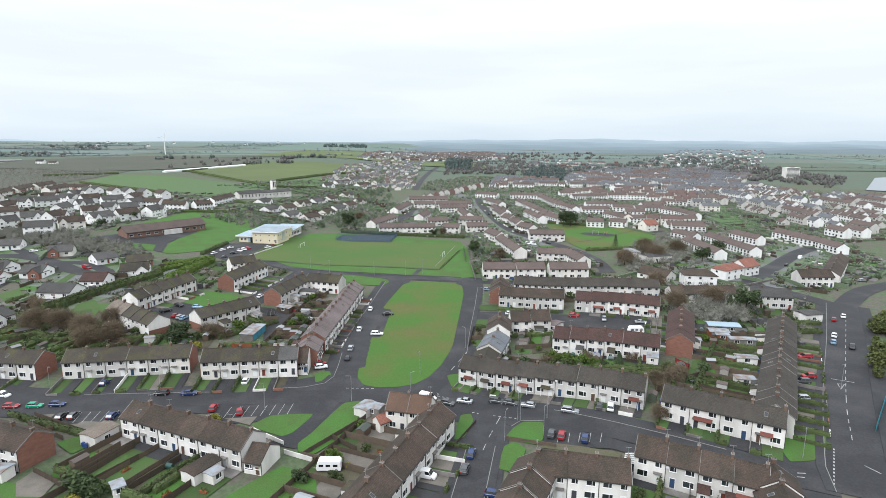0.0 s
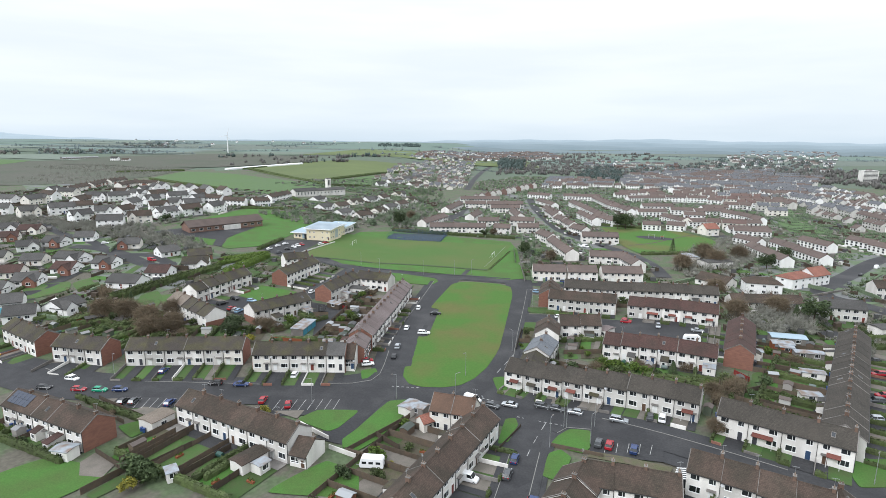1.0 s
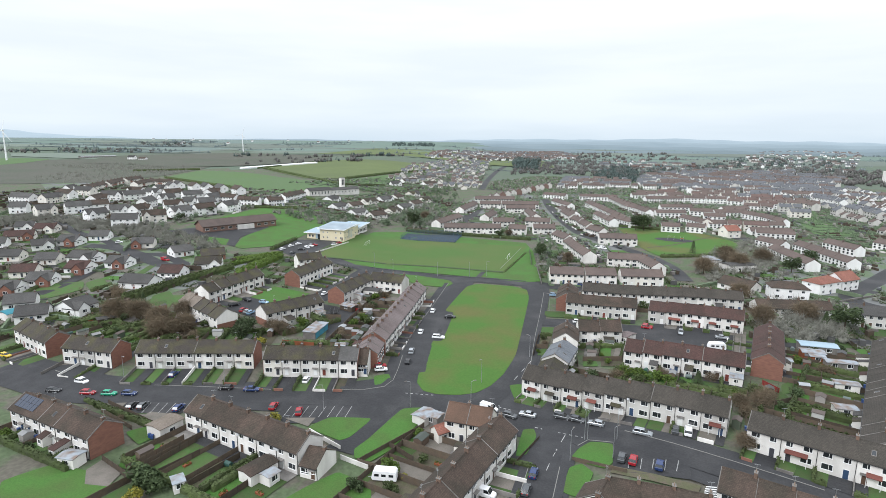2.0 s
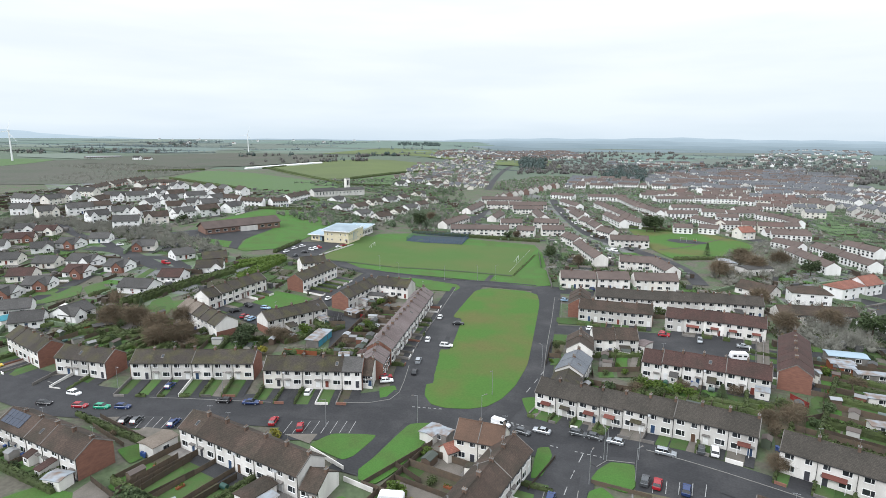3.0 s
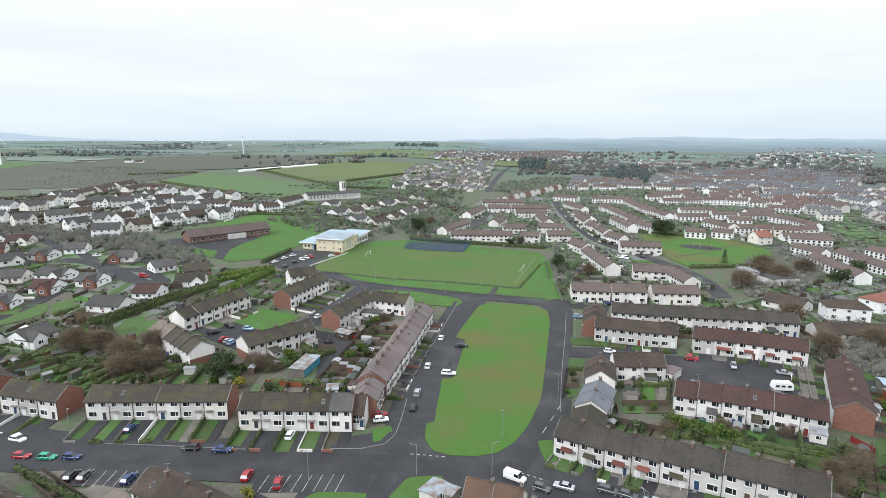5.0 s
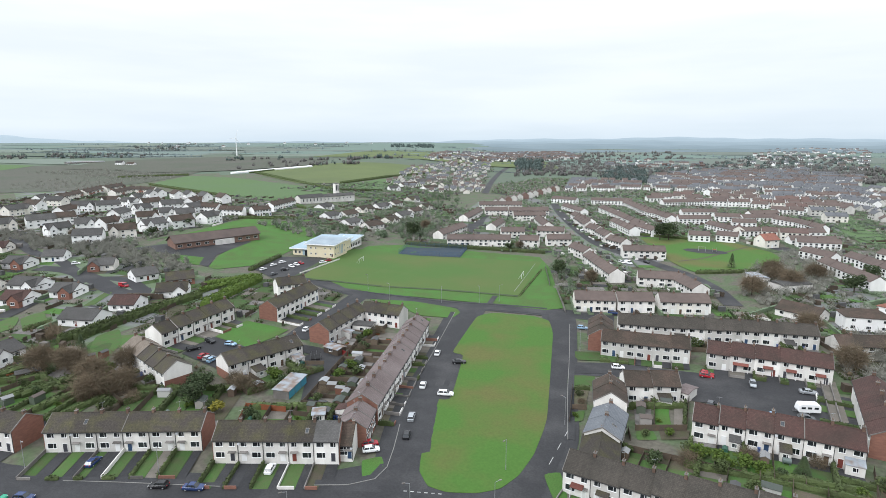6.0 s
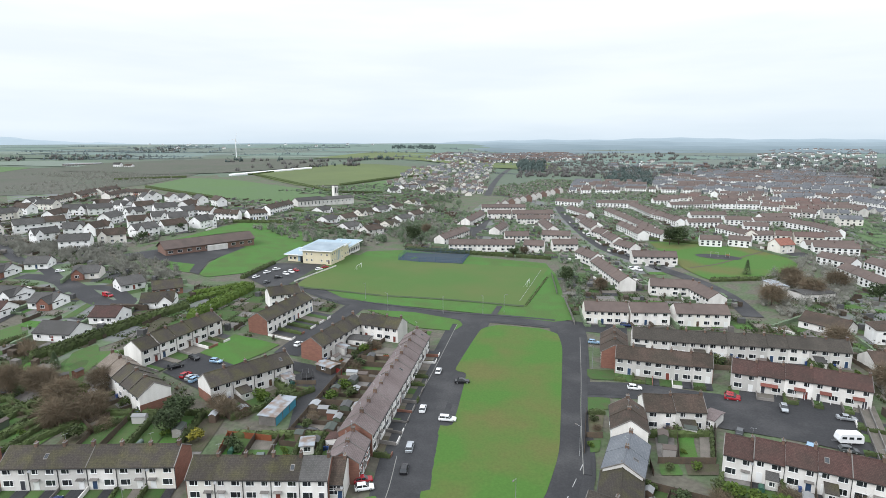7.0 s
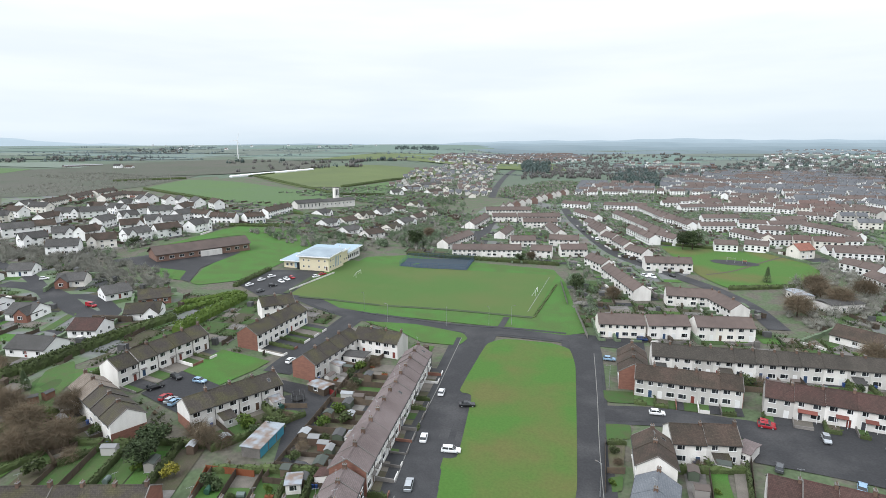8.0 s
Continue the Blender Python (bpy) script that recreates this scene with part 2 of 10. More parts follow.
    "shed": random_from("shed_wall", [(0.10, 0.07, 0.05), (0.30, 0.28, 0.26), (0.13, 0.10, 0.07), (0.45, 0.44, 0.42), (0.08, 0.10, 0.07), (0.16, 0.07, 0.045)], 0.85),
    "shed_roof": random_from("shed_roof_felt", [(0.07, 0.07, 0.07), (0.22, 0.22, 0.22), (0.10, 0.08, 0.07), (0.30, 0.31, 0.32), (0.06, 0.07, 0.06)], 0.85),
    "sheet": material("rusty_corrugated_sheet", (0.30, 0.33, 0.36), 0.6, 0.12, 0.4, (0.20, 0.15, 0.12), 0.52, 0.3, 8, metal=0.2, sharp=0.1),
    "blue_door": material("blue_garage_door", (0.06, 0.24, 0.33), 0.5, 0.08, 1.0),
    "school_blue": material("pale_blue_metal_roof", (0.33, 0.42, 0.48), 0.5, 0.06, 0.06, (0.28, 0.37, 0.43), 0.5, 0, 8, metal=0.1),
    "school_grey": material("grey_blue_metal_roof", (0.30, 0.36, 0.40), 0.5, 0.1, 0.15, (0.22, 0.27, 0.31), 0.5, 0, 8, metal=0.1),
    "school_cream": material("cream_yellow_render", (0.66, 0.59, 0.42), 0.85, 0.05, 0.3),
    "muga": material("dark_blue_sports_court", (0.034, 0.050, 0.066), 0.8, 0.08, 0.2),
    "muga_fence": material("blue_mesh_fence", (0.05, 0.09, 0.15), 0.6, 0.08, 0.4),
    "steel": material("galvanised_steel", (0.42, 0.43, 0.44), 0.5, 0.06, 1.0, metal=0.6),
    "white_paint": material("white_painted_metal", (0.80, 0.80, 0.80), 0.4, 0.03, 1.0),
    "canopy": material("red_brown_porch_tiles", (0.19, 0.07, 0.055), 0.85, 0.12, 0.8, each=0.3),
    "tyre": plain("tyre_rubber", (0.02, 0.02, 0.02), 0.85),
    "car_glass": plain("car_glass", (0.015, 0.018, 0.02), 0.08, 0, 0.7),
    "lamp_glass": plain("car_lamp_glass", (0.7, 0.7, 0.68), 0.15),
    "tail": plain("red_tail_lamp", (0.35, 0.02, 0.02), 0.2),
    "bin_blue": plain("blue_bin_plastic", (0.03, 0.07, 0.22), 0.5),
    "tank": random_from("tank_plastic", [(0.03, 0.09, 0.06), (0.05, 0.05, 0.055), (0.10, 0.13, 0.12), (0.02, 0.06, 0.05)], 0.5),
    "solar": material("dark_solar_panel", (0.025, 0.035, 0.06), 0.2, 0.1, 1.0, spec=0.6),
    "water": material("pale_sea_water", (0.20, 0.23, 0.25), 0.35, 0.05, 0.02, spec=0.5),
    # Hedgerow colour with strong blue-grey haze painted in.
    "wood_far": material("distant_hazed_woods", (0.206, 0.255, 0.264), 0.95, 0.2, 0.02, (0.142, 0.158, 0.160), 0.5, 0, 10),
}
# Far ridges: haze painted as blue-grey emission, stronger ridge by ridge.
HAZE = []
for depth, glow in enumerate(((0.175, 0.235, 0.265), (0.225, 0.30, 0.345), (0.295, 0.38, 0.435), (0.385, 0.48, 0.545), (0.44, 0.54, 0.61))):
    HAZE.append(material("haze_glow_hills", (0.03, 0.035, 0.035), 1.0, 0.1, 0.006, (0.05, 0.055, 0.055), 0.5, 0, 6))
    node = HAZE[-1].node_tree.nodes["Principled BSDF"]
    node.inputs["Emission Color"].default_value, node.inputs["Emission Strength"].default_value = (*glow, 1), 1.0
PAINT = {k: material("car_paint_" + k, c, 0.25, 0.02, 1.0, metal=mt, spec=0.6) for k, c, mt in (
    ("white", (0.80, 0.80, 0.80), 0), ("silver", (0.42, 0.44, 0.46), 0.5), ("black", (0.018, 0.018, 0.02), 0.1), ("blue", (0.024, 0.045, 0.13), 0.1),
    ("red", (0.30, 0.014, 0.022), 0), ("green", (0.02, 0.30, 0.17), 0), ("grey", (0.09, 0.095, 0.10), 0.3), ("yellow", (0.65, 0.45, 0.03), 0), ("pale_blue", (0.25, 0.38, 0.52), 0.2))}


# ---- building blocks ----
def smooth(v, a, b):
    t = min(max((v - a) / (b - a), 0.0), 1.0)
    return t * t * (3 - 2 * t)


def terrain(x, y):
    """Height of the ground: level by the terraces, rising slowly to the farmland and the far ridge."""
    f, l = -0.339 * x + 0.941 * y, -0.941 * x - 0.339 * y
    z = 2.5 * smooth(f, 140, 300) + 4.0 * smooth(f, 300, 600)
    z += 3.0 * smooth(l, 60, 120) * smooth(f, 150, 230) + 7.0 * smooth(l, 110, 260) * smooth(f, 200, 420)
    z += 3.0 * smooth(x, -45, -2) * smooth(f, 70, 120) * (1 - smooth(f, 170, 300))
    q, u = -0.466 * (x + 140) + 0.885 * (y - 124), 0.885 * (x + 140) + 0.466 * (y - 124)
    z += 0.9 * smooth(q, -13, -5) * (1 - smooth(q, 15, 50)) * smooth(u, -70, -45) * (1 - smooth(u, 45, 65))
    z += 28.0 * smooth(f, 800, 3000) + 14.0 * smooth(f, 600, 1300) * smooth(l, -100, 300)
    return z + 2.0 * math.sin(x / 310 + 1) * math.sin(y / 270) * smooth(f, 500, 1100)


class Shape:
    """Collects boxes and prisms into one mesh; every face names a material by its slot."""

    def __init__(self):
        self.v, self.f, self.s = [], [], []

    def add(self, verts, faces, slot=0):
        o = len(self.v)
        self.v += verts
        self.f += [tuple(i + o for i in f) for f in faces]
        self.s += [slot] * len(faces)
        return self

    def box(self, x0, x1, y0, y1, z0, z1, slot=0):
        v = [(x, y, z) for z in (z0, z1) for x, y in ((x0, y0), (x1, y0), (x1, y1), (x0, y1))]
        return self.add(v, [(3, 2, 1, 0), (4, 5, 6, 7), (0, 1, 5, 4), (1, 2, 6, 5), (2, 3, 7, 6), (3, 0, 4, 7)], slot)

    def prism_x(self, profile, x0, x1, slot=0):
        """A profile of (y, z), anticlockwise seen from +x, drawn out along x."""
        n = len(profile)
        v = [(x, y, z) for x in (x0, x1) for y, z in profile]
        f = [tuple(range(n))[::-1], tuple(range(n, 2 * n))]
        f += [(i, (i + 1) % n, (i + 1) % n + n, i + n) for i in range(n)]
        return self.add(v, f, slot)

    def prism_z(self, profile, z0, z1, slot=0):
        n = len(profile)
        v = [(x, y, z) for z in (z0, z1) for x, y in profile]
        f = [tuple(range(n))[::-1], tuple(range(n, 2 * n))]
        f += [(i, (i + 1) % n, (i + 1) % n + n, i + n) for i in range(n)]
        return self.add(v, f, slot)

    def tube(self, p, q, r0, r1, n=6, slot=0):
        p, q = Vector(p), Vector(q)
        d = (q - p).normalized()
        a = d.orthogonal().normalized()
        b = d.cross(a)
        v = []
        for c, r in ((p, r0), (q, r1)):
            v += [tuple(c + r * (math.cos(6.2832 * i / n) * a + math.sin(6.2832 * i / n) * b)) for i in range(n)]
        f = [tuple(range(n))[::-1], tuple(range(n, 2 * n))] + [(i, (i + 1) % n, (i + 1) % n + n, i + n) for i in range(n)]
        return self.add(v, f, slot)

    def mesh(self, name, *mats):
        me = bpy.data.meshes.new(name)
        me.from_pydata(self.v, [], self.f)
        for m in mats:
            me.materials.append(MAT[m] if isinstance(m, str) else m)
        me.polygons.foreach_set("material_index", self.s)
        me.update()
        return me


def loft(sections, slot=0):
    """Closed skin through equal outlines."""
    s = Shape()
    m = len(sections[0])
    s.v = [p for sec in sections for p in sec]
    s.f = [(i * m + j, i * m + (j + 1) % m, (i + 1) * m + (j + 1) % m, (i + 1) * m + j) for i in range(len(sections) - 1) for j in range(m)]
    s.f += [tuple(range(m))[::-1], tuple(range((len(sections) - 1) * m, len(sections) * m))]
    s.s = [slot] * len(s.f)
    return s


def thing(name, label, category, group="", kind="", at=None, data=None):
    ob = new(name, data)
    if at is not None:
        ob.matrix_basis = at
    return tagged(ob, label, category, group, kind)


def part(name, me, parent, at=None, label=""):
    ob = new(name, me)
    ob.parent = parent
    if at is not None:
        ob.matrix_basis = at
    return tagged(ob, label) if label else ob


TAKEN = set()


def stamp(x, y, head, w, d):
    """Marks a rectangle of the plan as built on."""
    c, n = math.cos(radians(head)), math.sin(radians(head))
    for i in range(int(w / 1.5) + 2):
        for j in range(int(d / 1.5) + 2):
            u, v = -w / 2 + i * w / (int(w / 1.5) + 1), -d / 2 + j * d / (int(d / 1.5) + 1)
            TAKEN.add((int((x + u * c - v * n) // 2), int((y + u * n + v * c) // 2)))


def stamp_outline(pts):
    xs, ys = [p[0] for p in pts], [p[1] for p in pts]
    for i in range(int(min(xs) // 2), int(max(xs) // 2) + 1):
        for j in range(int(min(ys) // 2), int(max(ys) // 2) + 1):
            if inside(i * 2 + 1, j * 2 + 1, pts):
                TAKEN.add((i, j))


def free(x, y, m=1.0):
    """True where nothing is built within m metres."""
    return not any((int((x + a) // 2), int((y + b) // 2)) in TAKEN for a in (-m, 0, m) for b in (-m, 0, m))


CACHE = {}


def cached(key, make):
    if key not in CACHE:
        CACHE[key] = make()
    return CACHE[key]


def along(x0, y0, x1, y1):
    """Length and heading in degrees of the line from one place to the other."""
    return math.hypot(x1 - x0, y1 - y0), math.degrees(math.atan2(y1 - y0, x1 - x0))


# ---- ground ----
def sheet(name, pts, mat, lift=0.06, label="", category="", cell=14.0, thick=0.0):
    """A flat piece of ground laid over the terrain inside a closed outline."""
    if name in ("grass_verge", "village_green", "park_grass", "pasture", "school_field", "heath", "garden_lawn"):
        for k in (0.1, 0.25):
            pts = [(p[0] + (q[0] - p[0]) * u, p[1] + (q[1] - p[1]) * u) for p, q in zip(pts, pts[1:] + pts[:1]) for u in (k, 1 - k)]
    if name not in ("estate_ground", "pavement_ground", "pasture", "heath", "far_field", "bank_grass", "water"):
        stamp_outline(pts)
    bm = bmesh.new()
    vs = [bm.verts.new((x, y, 0)) for x, y in pts]
    face = bm.faces.new(vs)
    if face.normal.z < 0 or sum(pts[i - 1][0] * pts[i][1] - pts[i][0] * pts[i - 1][1] for i in range(len(pts))) < 0:
        face.normal_flip()
    size = max(max(p[i] for p in pts) - min(p[i] for p in pts) for i in (0, 1))
    if size > cell:
        for axis in (0, 1):
            lo, hi = min(p[axis] for p in pts), max(p[axis] for p in pts)
            for k in range(1, int((hi - lo) / cell) + 1):
                co, no = [0, 0, 0], [0, 0, 0]
                co[axis], no[axis] = lo + k * (hi - lo) / (int((hi - lo) / cell) + 1), 1
                bmesh.ops.bisect_plane(bm, geom=bm.verts[:] + bm.edges[:] + bm.faces[:], plane_co=co, plane_no=no)
    bmesh.ops.triangulate(bm, faces=[f for f in bm.faces if len(f.verts) > 4])
    if thick:
        ext = bmesh.ops.extrude_face_region(bm, geom=bm.faces[:])
        top = [v for v in ext["geom"] if isinstance(v, bmesh.types.BMVert)]
        for v in top:
            v.co.z = thick
        bmesh.ops.recalc_face_normals(bm, faces=bm.faces[:])
    for v in bm.verts:
        v.co.z += terrain(v.co.x, v.co.y) + lift
    me = bpy.data.meshes.new(name)
    bm.to_mesh(me)
    bm.free()
    me.materials.append(MAT[mat])
    return thing(name, label, category, "", "structure", None, me)


def curve_through(pts, step=5.0):
    """Points along a smooth line through the given places."""
    p = [Vector((*q, 0)) for q in pts]
    p = [2 * p[0] - p[1]] + p + [2 * p[-1] - p[-2]]
    out = []
    for i in range(1, len(p) - 2):
        n = max(1, int((p[i + 1] - p[i]).length / step))
        for k in range(n):
            t = k / n
            a, b, c, d = p[i - 1:i + 3]
            out.append(0.5 * (2 * b + (c - a) * t + (2 * a - 5 * b + 4 * c - d) * t * t + (3 * b - a - 3 * c + d) * t ** 3))
    return out + [p[-2]]


def strip(name, pts, width, mat, lift=0.05, offset=0.0, label="", category="", thick=0.0, dash=None, step=5.0):
    """A band that follows a line at a sideways offset: roads, pavements, kerbs, painted lines."""
    c = curve_through(pts, step if not dash else dash[0])
    sh = Shape()
    rows = []
    for i, q in enumerate(c):
        d = (c[min(i + 1, len(c) - 1)] - c[max(i - 1, 0)]).normalized()
        nrm = Vector((-d.y, d.x, 0))
        rows.append([q + nrm * (offset + s * width / 2) for s in (1, -1)])
        if name == "road":
            stamp(q.x, q.y, math.degrees(math.atan2(d.y, d.x)), step + 1, width + 2)
    for i in range(len(rows) - 1):
        if dash and i % 2:
            continue
        quad = [rows[i][0], rows[i][1], rows[i + 1][1], rows[i + 1][0]]
        v = [(q.x, q.y, terrain(q.x, q.y) + lift + thick) for q in quad]
        if thick:
            sh.add([(x, y, z - thick - 0.1) for x, y, z in v] + v, [(4, 5, 6, 7), (0, 4, 7, 3), (1, 2, 6, 5), (0, 1, 5, 4), (2, 3, 7, 6)])
        else:
            sh.add(v, [(0, 1, 2, 3)])
    return thing(name, label, category, "", "structure", None, sh.mesh(name, mat))


def make_ground():
    sh = Shape()
    radii = [0.0] + [14.0 * k for k in range(1, 33)]
    while radii[-1] < 4600:
        radii.append(radii[-1] * 1.045)
    n = 180
    rows = []
    cx, cy = -60.0, 150.0
    for r in radii:
        rows.append([(cx + r * math.cos(6.28318531 * a / n), cy + r * math.sin(6.28318531 * a / n)) for a in range(n)])
    sh.v = [(x, y, terrain(x, y) - 0.12) for row in rows for x, y in row]
    for i in range(len(rows) - 1):
        for a in range(n):
            b = (a + 1) % n
            sh.f.append((i * n + a, (i + 1) * n + a, (i + 1) * n + b, i * n + b))
            x, y = rows[i + 1][a]
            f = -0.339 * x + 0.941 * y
            # Ground past 1350 m takes the farmland colour with haze painted in.
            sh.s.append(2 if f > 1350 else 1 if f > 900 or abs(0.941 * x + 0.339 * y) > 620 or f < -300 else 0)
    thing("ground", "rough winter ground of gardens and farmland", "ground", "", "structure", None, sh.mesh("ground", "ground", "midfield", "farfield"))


make_ground()


# ---- plots of ground round the farther houses ----
class Plots:
    """Lawns, drives, beds, low hedges and small sheds round houses that are too far to pick apart, in one object."""
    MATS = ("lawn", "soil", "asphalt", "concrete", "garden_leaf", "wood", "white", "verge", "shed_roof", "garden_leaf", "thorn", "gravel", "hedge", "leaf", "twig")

    def __init__(self):
        self.s, self.r = Shape(), random.Random(77)

    def patch(self, m, x0, x1, y0, y1, slot, lift=0.03):
        v = [m @ Vector(p) for p in ((x0, y0, 0), (x1, y0, 0), (x1, y1, 0), (x0, y1, 0))]
        self.s.add([(q.x, q.y, terrain(q.x, q.y) + lift + 0.003 * slot) for q in v], [(0, 1, 2, 3)], slot)

    def block(self, m, x0, x1, y0, y1, high, slot):
        v = [m @ Vector(p) for p in ((x0, y0, 0), (x1, y0, 0), (x1, y1, 0), (x0, y1, 0))]
        b = [(q.x, q.y, terrain(q.x, q.y) - 0.2) for q in v]
        r = self.r
        t = [(q.x + r.uniform(-0.1, 0.1), q.y + r.uniform(-0.1, 0.1), terrain(q.x, q.y) + high * r.uniform(0.85, 1.1)) for q in v]
        self.s.add(b + t, [(4, 5, 6, 7), (0, 1, 5, 4), (1, 2, 6, 5), (2, 3, 7, 6), (3, 0, 4, 7)], slot)

    def hedge(self, m, x0, y0, x1, y1, high=1.3, wide=0.9, slot=4):
        """A hedge as a chain of uneven lumps."""
        n = max(1, int(math.hypot(x1 - x0, y1 - y0) / 2.2))
        for i in range(n):
            a, b = i / n, (i + 1) / n
            ax, ay, bx, by = x0 + (x1 - x0) * a, y0 + (y1 - y0) * a, x0 + (x1 - x0) * b, y0 + (y1 - y0) * b
            w = wide * self.r.uniform(0.35, 0.65)
            if abs(bx - ax) > abs(by - ay):
                self.block(m, ax, bx, ay - w, ay + w, high, slot)
            else:
                self.block(m, ax - w, ax + w, ay, by, high, slot)

    def round_house(self, x, y, head, w, d, front=8.0, back=10.0, sides=2.5, drive=True):
        r, m = self.r, pose(x, y, 0, 0, 0, head)
        a, b = -w / 2 - sides, w / 2 + sides
        c = a + (b - a) * r.uniform(0.3, 0.7)
        self.patch(m, a, c, -d / 2 - front, -d / 2 - 0.2, r.choice((0, 0, 0, 7, 1)))
        self.patch(m, c, b, -d / 2 - front, -d / 2 - 0.2, r.choice((2, 2, 3, 0)) if drive else 0)
        q = d / 2 + back * r.uniform(0.25, 0.5)
        self.patch(m, a, b, d / 2 + 0.2, q, r.choice((3, 2, 0, 1)))
        self.patch(m, a, c, q, d / 2 + back, r.choice((0, 0, 1, 7)))
        self.patch(m, c, b, q, d / 2 + back, r.choice((0, 1, 1, 3)))
        if r.random() < 0.7:
            self.hedge(m, a, -d / 2 - front, a, d / 2 + back, r.uniform(1.0, 1.9), 0.9, r.choice((4, 4, 4, 5)))
        if r.random() < 0.6:
            self.hedge(m, a, d / 2 + back, b, d / 2 + back, r.uniform(1.0, 2.2), 1.1, r.choice((4, 4, 5)))
        if r.random() < 0.5:
            self.hedge(m, a, -d / 2 - front, c, -d / 2 - front, 0.9, 0.6, r.choice((4, 6, 3)))
        for _ in range(r.randint(0, 2)):
            sx, sy = r.uniform(a + 1, b - 3), r.uniform(d / 2 + 1.5, d / 2 + back - 1)
            k = r.uniform(1.4, 2.8)
            self.block(m, sx, sx + k, sy, sy + r.uniform(1.3, 2.2), r.uniform(1.6, 2.2), r.choice((5, 6, 8, 8, 3)))

    def row(self, x0, y0, x1, y1, front=7.0, back=14.0, unit=6.0, d=8.0):
        length, head = along(x0, y0, x1, y1)
        n = max(1, round(length / unit))
        for i in range(n):
            t = (i + 0.5) / n
            self.round_house(x0 + (x1 - x0) * t, y0 + (y1 - y0) * t, head, length / n - 0.2, d, front, back, 0.1)

    def shrub(self, x, y, r, h, slot):
        """A dense uneven heart with loose sprigs round it."""
        z, q = terrain(x, y), self.r
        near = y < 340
        # Near shrubs take plain leaf colours; the other slots carry painted haze.
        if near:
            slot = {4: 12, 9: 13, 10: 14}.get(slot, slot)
        lump(self.s, q, x, y, z - 0.1, r * (0.5 if near else 0.75), h * (0.6 if near else 0.9), slot)
        for _ in range(26 if near else 7 if y < 600 else 0):
            a, e = q.uniform(0, 6.28), q.uniform(0.15, 1.05)
            k = r * q.uniform(0.75, 1.15) * (1.1 - 0.6 * abs(e - 0.4))
            c = Vector((x + k * math.cos(a), y + k * math.sin(a), z + h * e))
            o = Vector((q.gauss(0, 1), q.gauss(0, 1), q.gauss(0, 1))).normalized() * r * (0.26 if near else 0.36)
            w = Vector((q.gauss(0, 1), q.gauss(0, 1), q.gauss(0, 1))).normalized() * r * (0.2 if near else 0.3)
            self.s.add([tuple(c - w), tuple(c + o), tuple(c + w)], [(0, 1, 2)], slot)

    def infill(self, poly, head, seed, wide=8.0, deep=13.0, green=0.6, shrubs=2, tall=1.0):
        """Back gardens that fill the open ground of an outline: plots with hedges, shrubs and sheds, clear of what is built."""
        r = random.Random(seed)
        self.r = r
        cx, cy = sum(p[0] for p in poly) / len(poly), sum(p[1] for p in poly) / len(poly)
        reach = max(math.hypot(p[0] - cx, p[1] - cy) for p in poly)
        c, n = math.cos(radians(head)), math.sin(radians(head))
        v = -reach
        while v < reach:
            u = -reach + r.uniform(0, 4)
            while u < reach:
                w = wide * r.uniform(0.75, 1.3)
                x, y = cx + u * c - v * n, cy + u * n + v * c
                if inside(x, y, poly):
                    m = pose(x, y, 0, 0, 0, head + r.uniform(-3, 3))
                    for a, b in ((0, deep / 2), (-deep / 2, 0)):
                        k = m @ Vector((0, (a + b) / 2, 0))
                        if free(k.x, k.y, 2.2):
                            self.patch(m, -w / 2, w / 2, a, b, r.choice((0, 0, 7, 0, 1)) if r.random() < green else r.choice((1, 3, 2, 11, 1)), r.uniform(0.0, 0.03))
                    slot, high = r.choice((4, 4, 4, 5, 9)), r.uniform(0.9, 1.9) * tall
                    for k in range(int(deep / 1.6)):
                        q = m @ Vector((-w / 2, -deep / 2 + k * 1.6, 0))
                        if slot and free(q.x, q.y, 1.2) and r.random() < 0.9:
                            if slot == 5:
                                self.block(m, -w / 2 - 0.06, -w / 2 + 0.06, -deep / 2 + k * 1.6, -deep / 2 + k * 1.6 + 1.6, 1.5, 5)
                            else:
                                self.shrub(q.x, q.y, 0.95, high * r.uniform(0.8, 1.15), slot)
                    if r.random() < 0.6:
                        for k in range(int(w / 1.7)):
                            q = m @ Vector((-w / 2 + k * 1.7, deep / 2, 0))
                            if free(q.x, q.y, 1.2):
                                self.shrub(q.x, q.y, 1.0, high * r.uniform(0.7, 1.2), r.choice((4, 4, 9)))
                    for _ in range(r.randint(0, shrubs)):
                        q = m @ Vector((r.uniform(-w / 2, w / 2), r.uniform(-deep / 2, deep / 2), 0))
                        if free(q.x, q.y, 1.6):
                            k = r.uniform(0.6, 1.7) * tall
                            self.shrub(q.x, q.y, k, k * r.uniform(1.1, 2.2), r.choice((4, 9, 10, 10, 4)))
                    if r.random() < 0.35:
                        q = (r.uniform(-w / 2 + 1, w / 2 - 2.5), r.uniform(-deep / 2 + 1, deep / 2 - 2))
                        k = m @ Vector((q[0] + 1.2, q[1] + 1, 0))
                        if free(k.x, k.y, 2.0):
                            self.block(m, q[0], q[0] + r.uniform(1.6, 2.8), q[1], q[1] + r.uniform(1.4, 2.2), r.uniform(1.7, 2.3), r.choice((5, 8, 8, 3)))
                u += w
            v += deep * r.uniform(0.95, 1.1)

    def done(self):
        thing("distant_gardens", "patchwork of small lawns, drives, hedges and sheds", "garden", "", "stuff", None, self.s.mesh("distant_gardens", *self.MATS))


PLOTS = Plots()


# ---- houses ----
def grid_window(w, h, glazed):
    """A frame with a mullion and a sill, in one piece; glazed: the panes are part of it."""
    m = w * 0.14
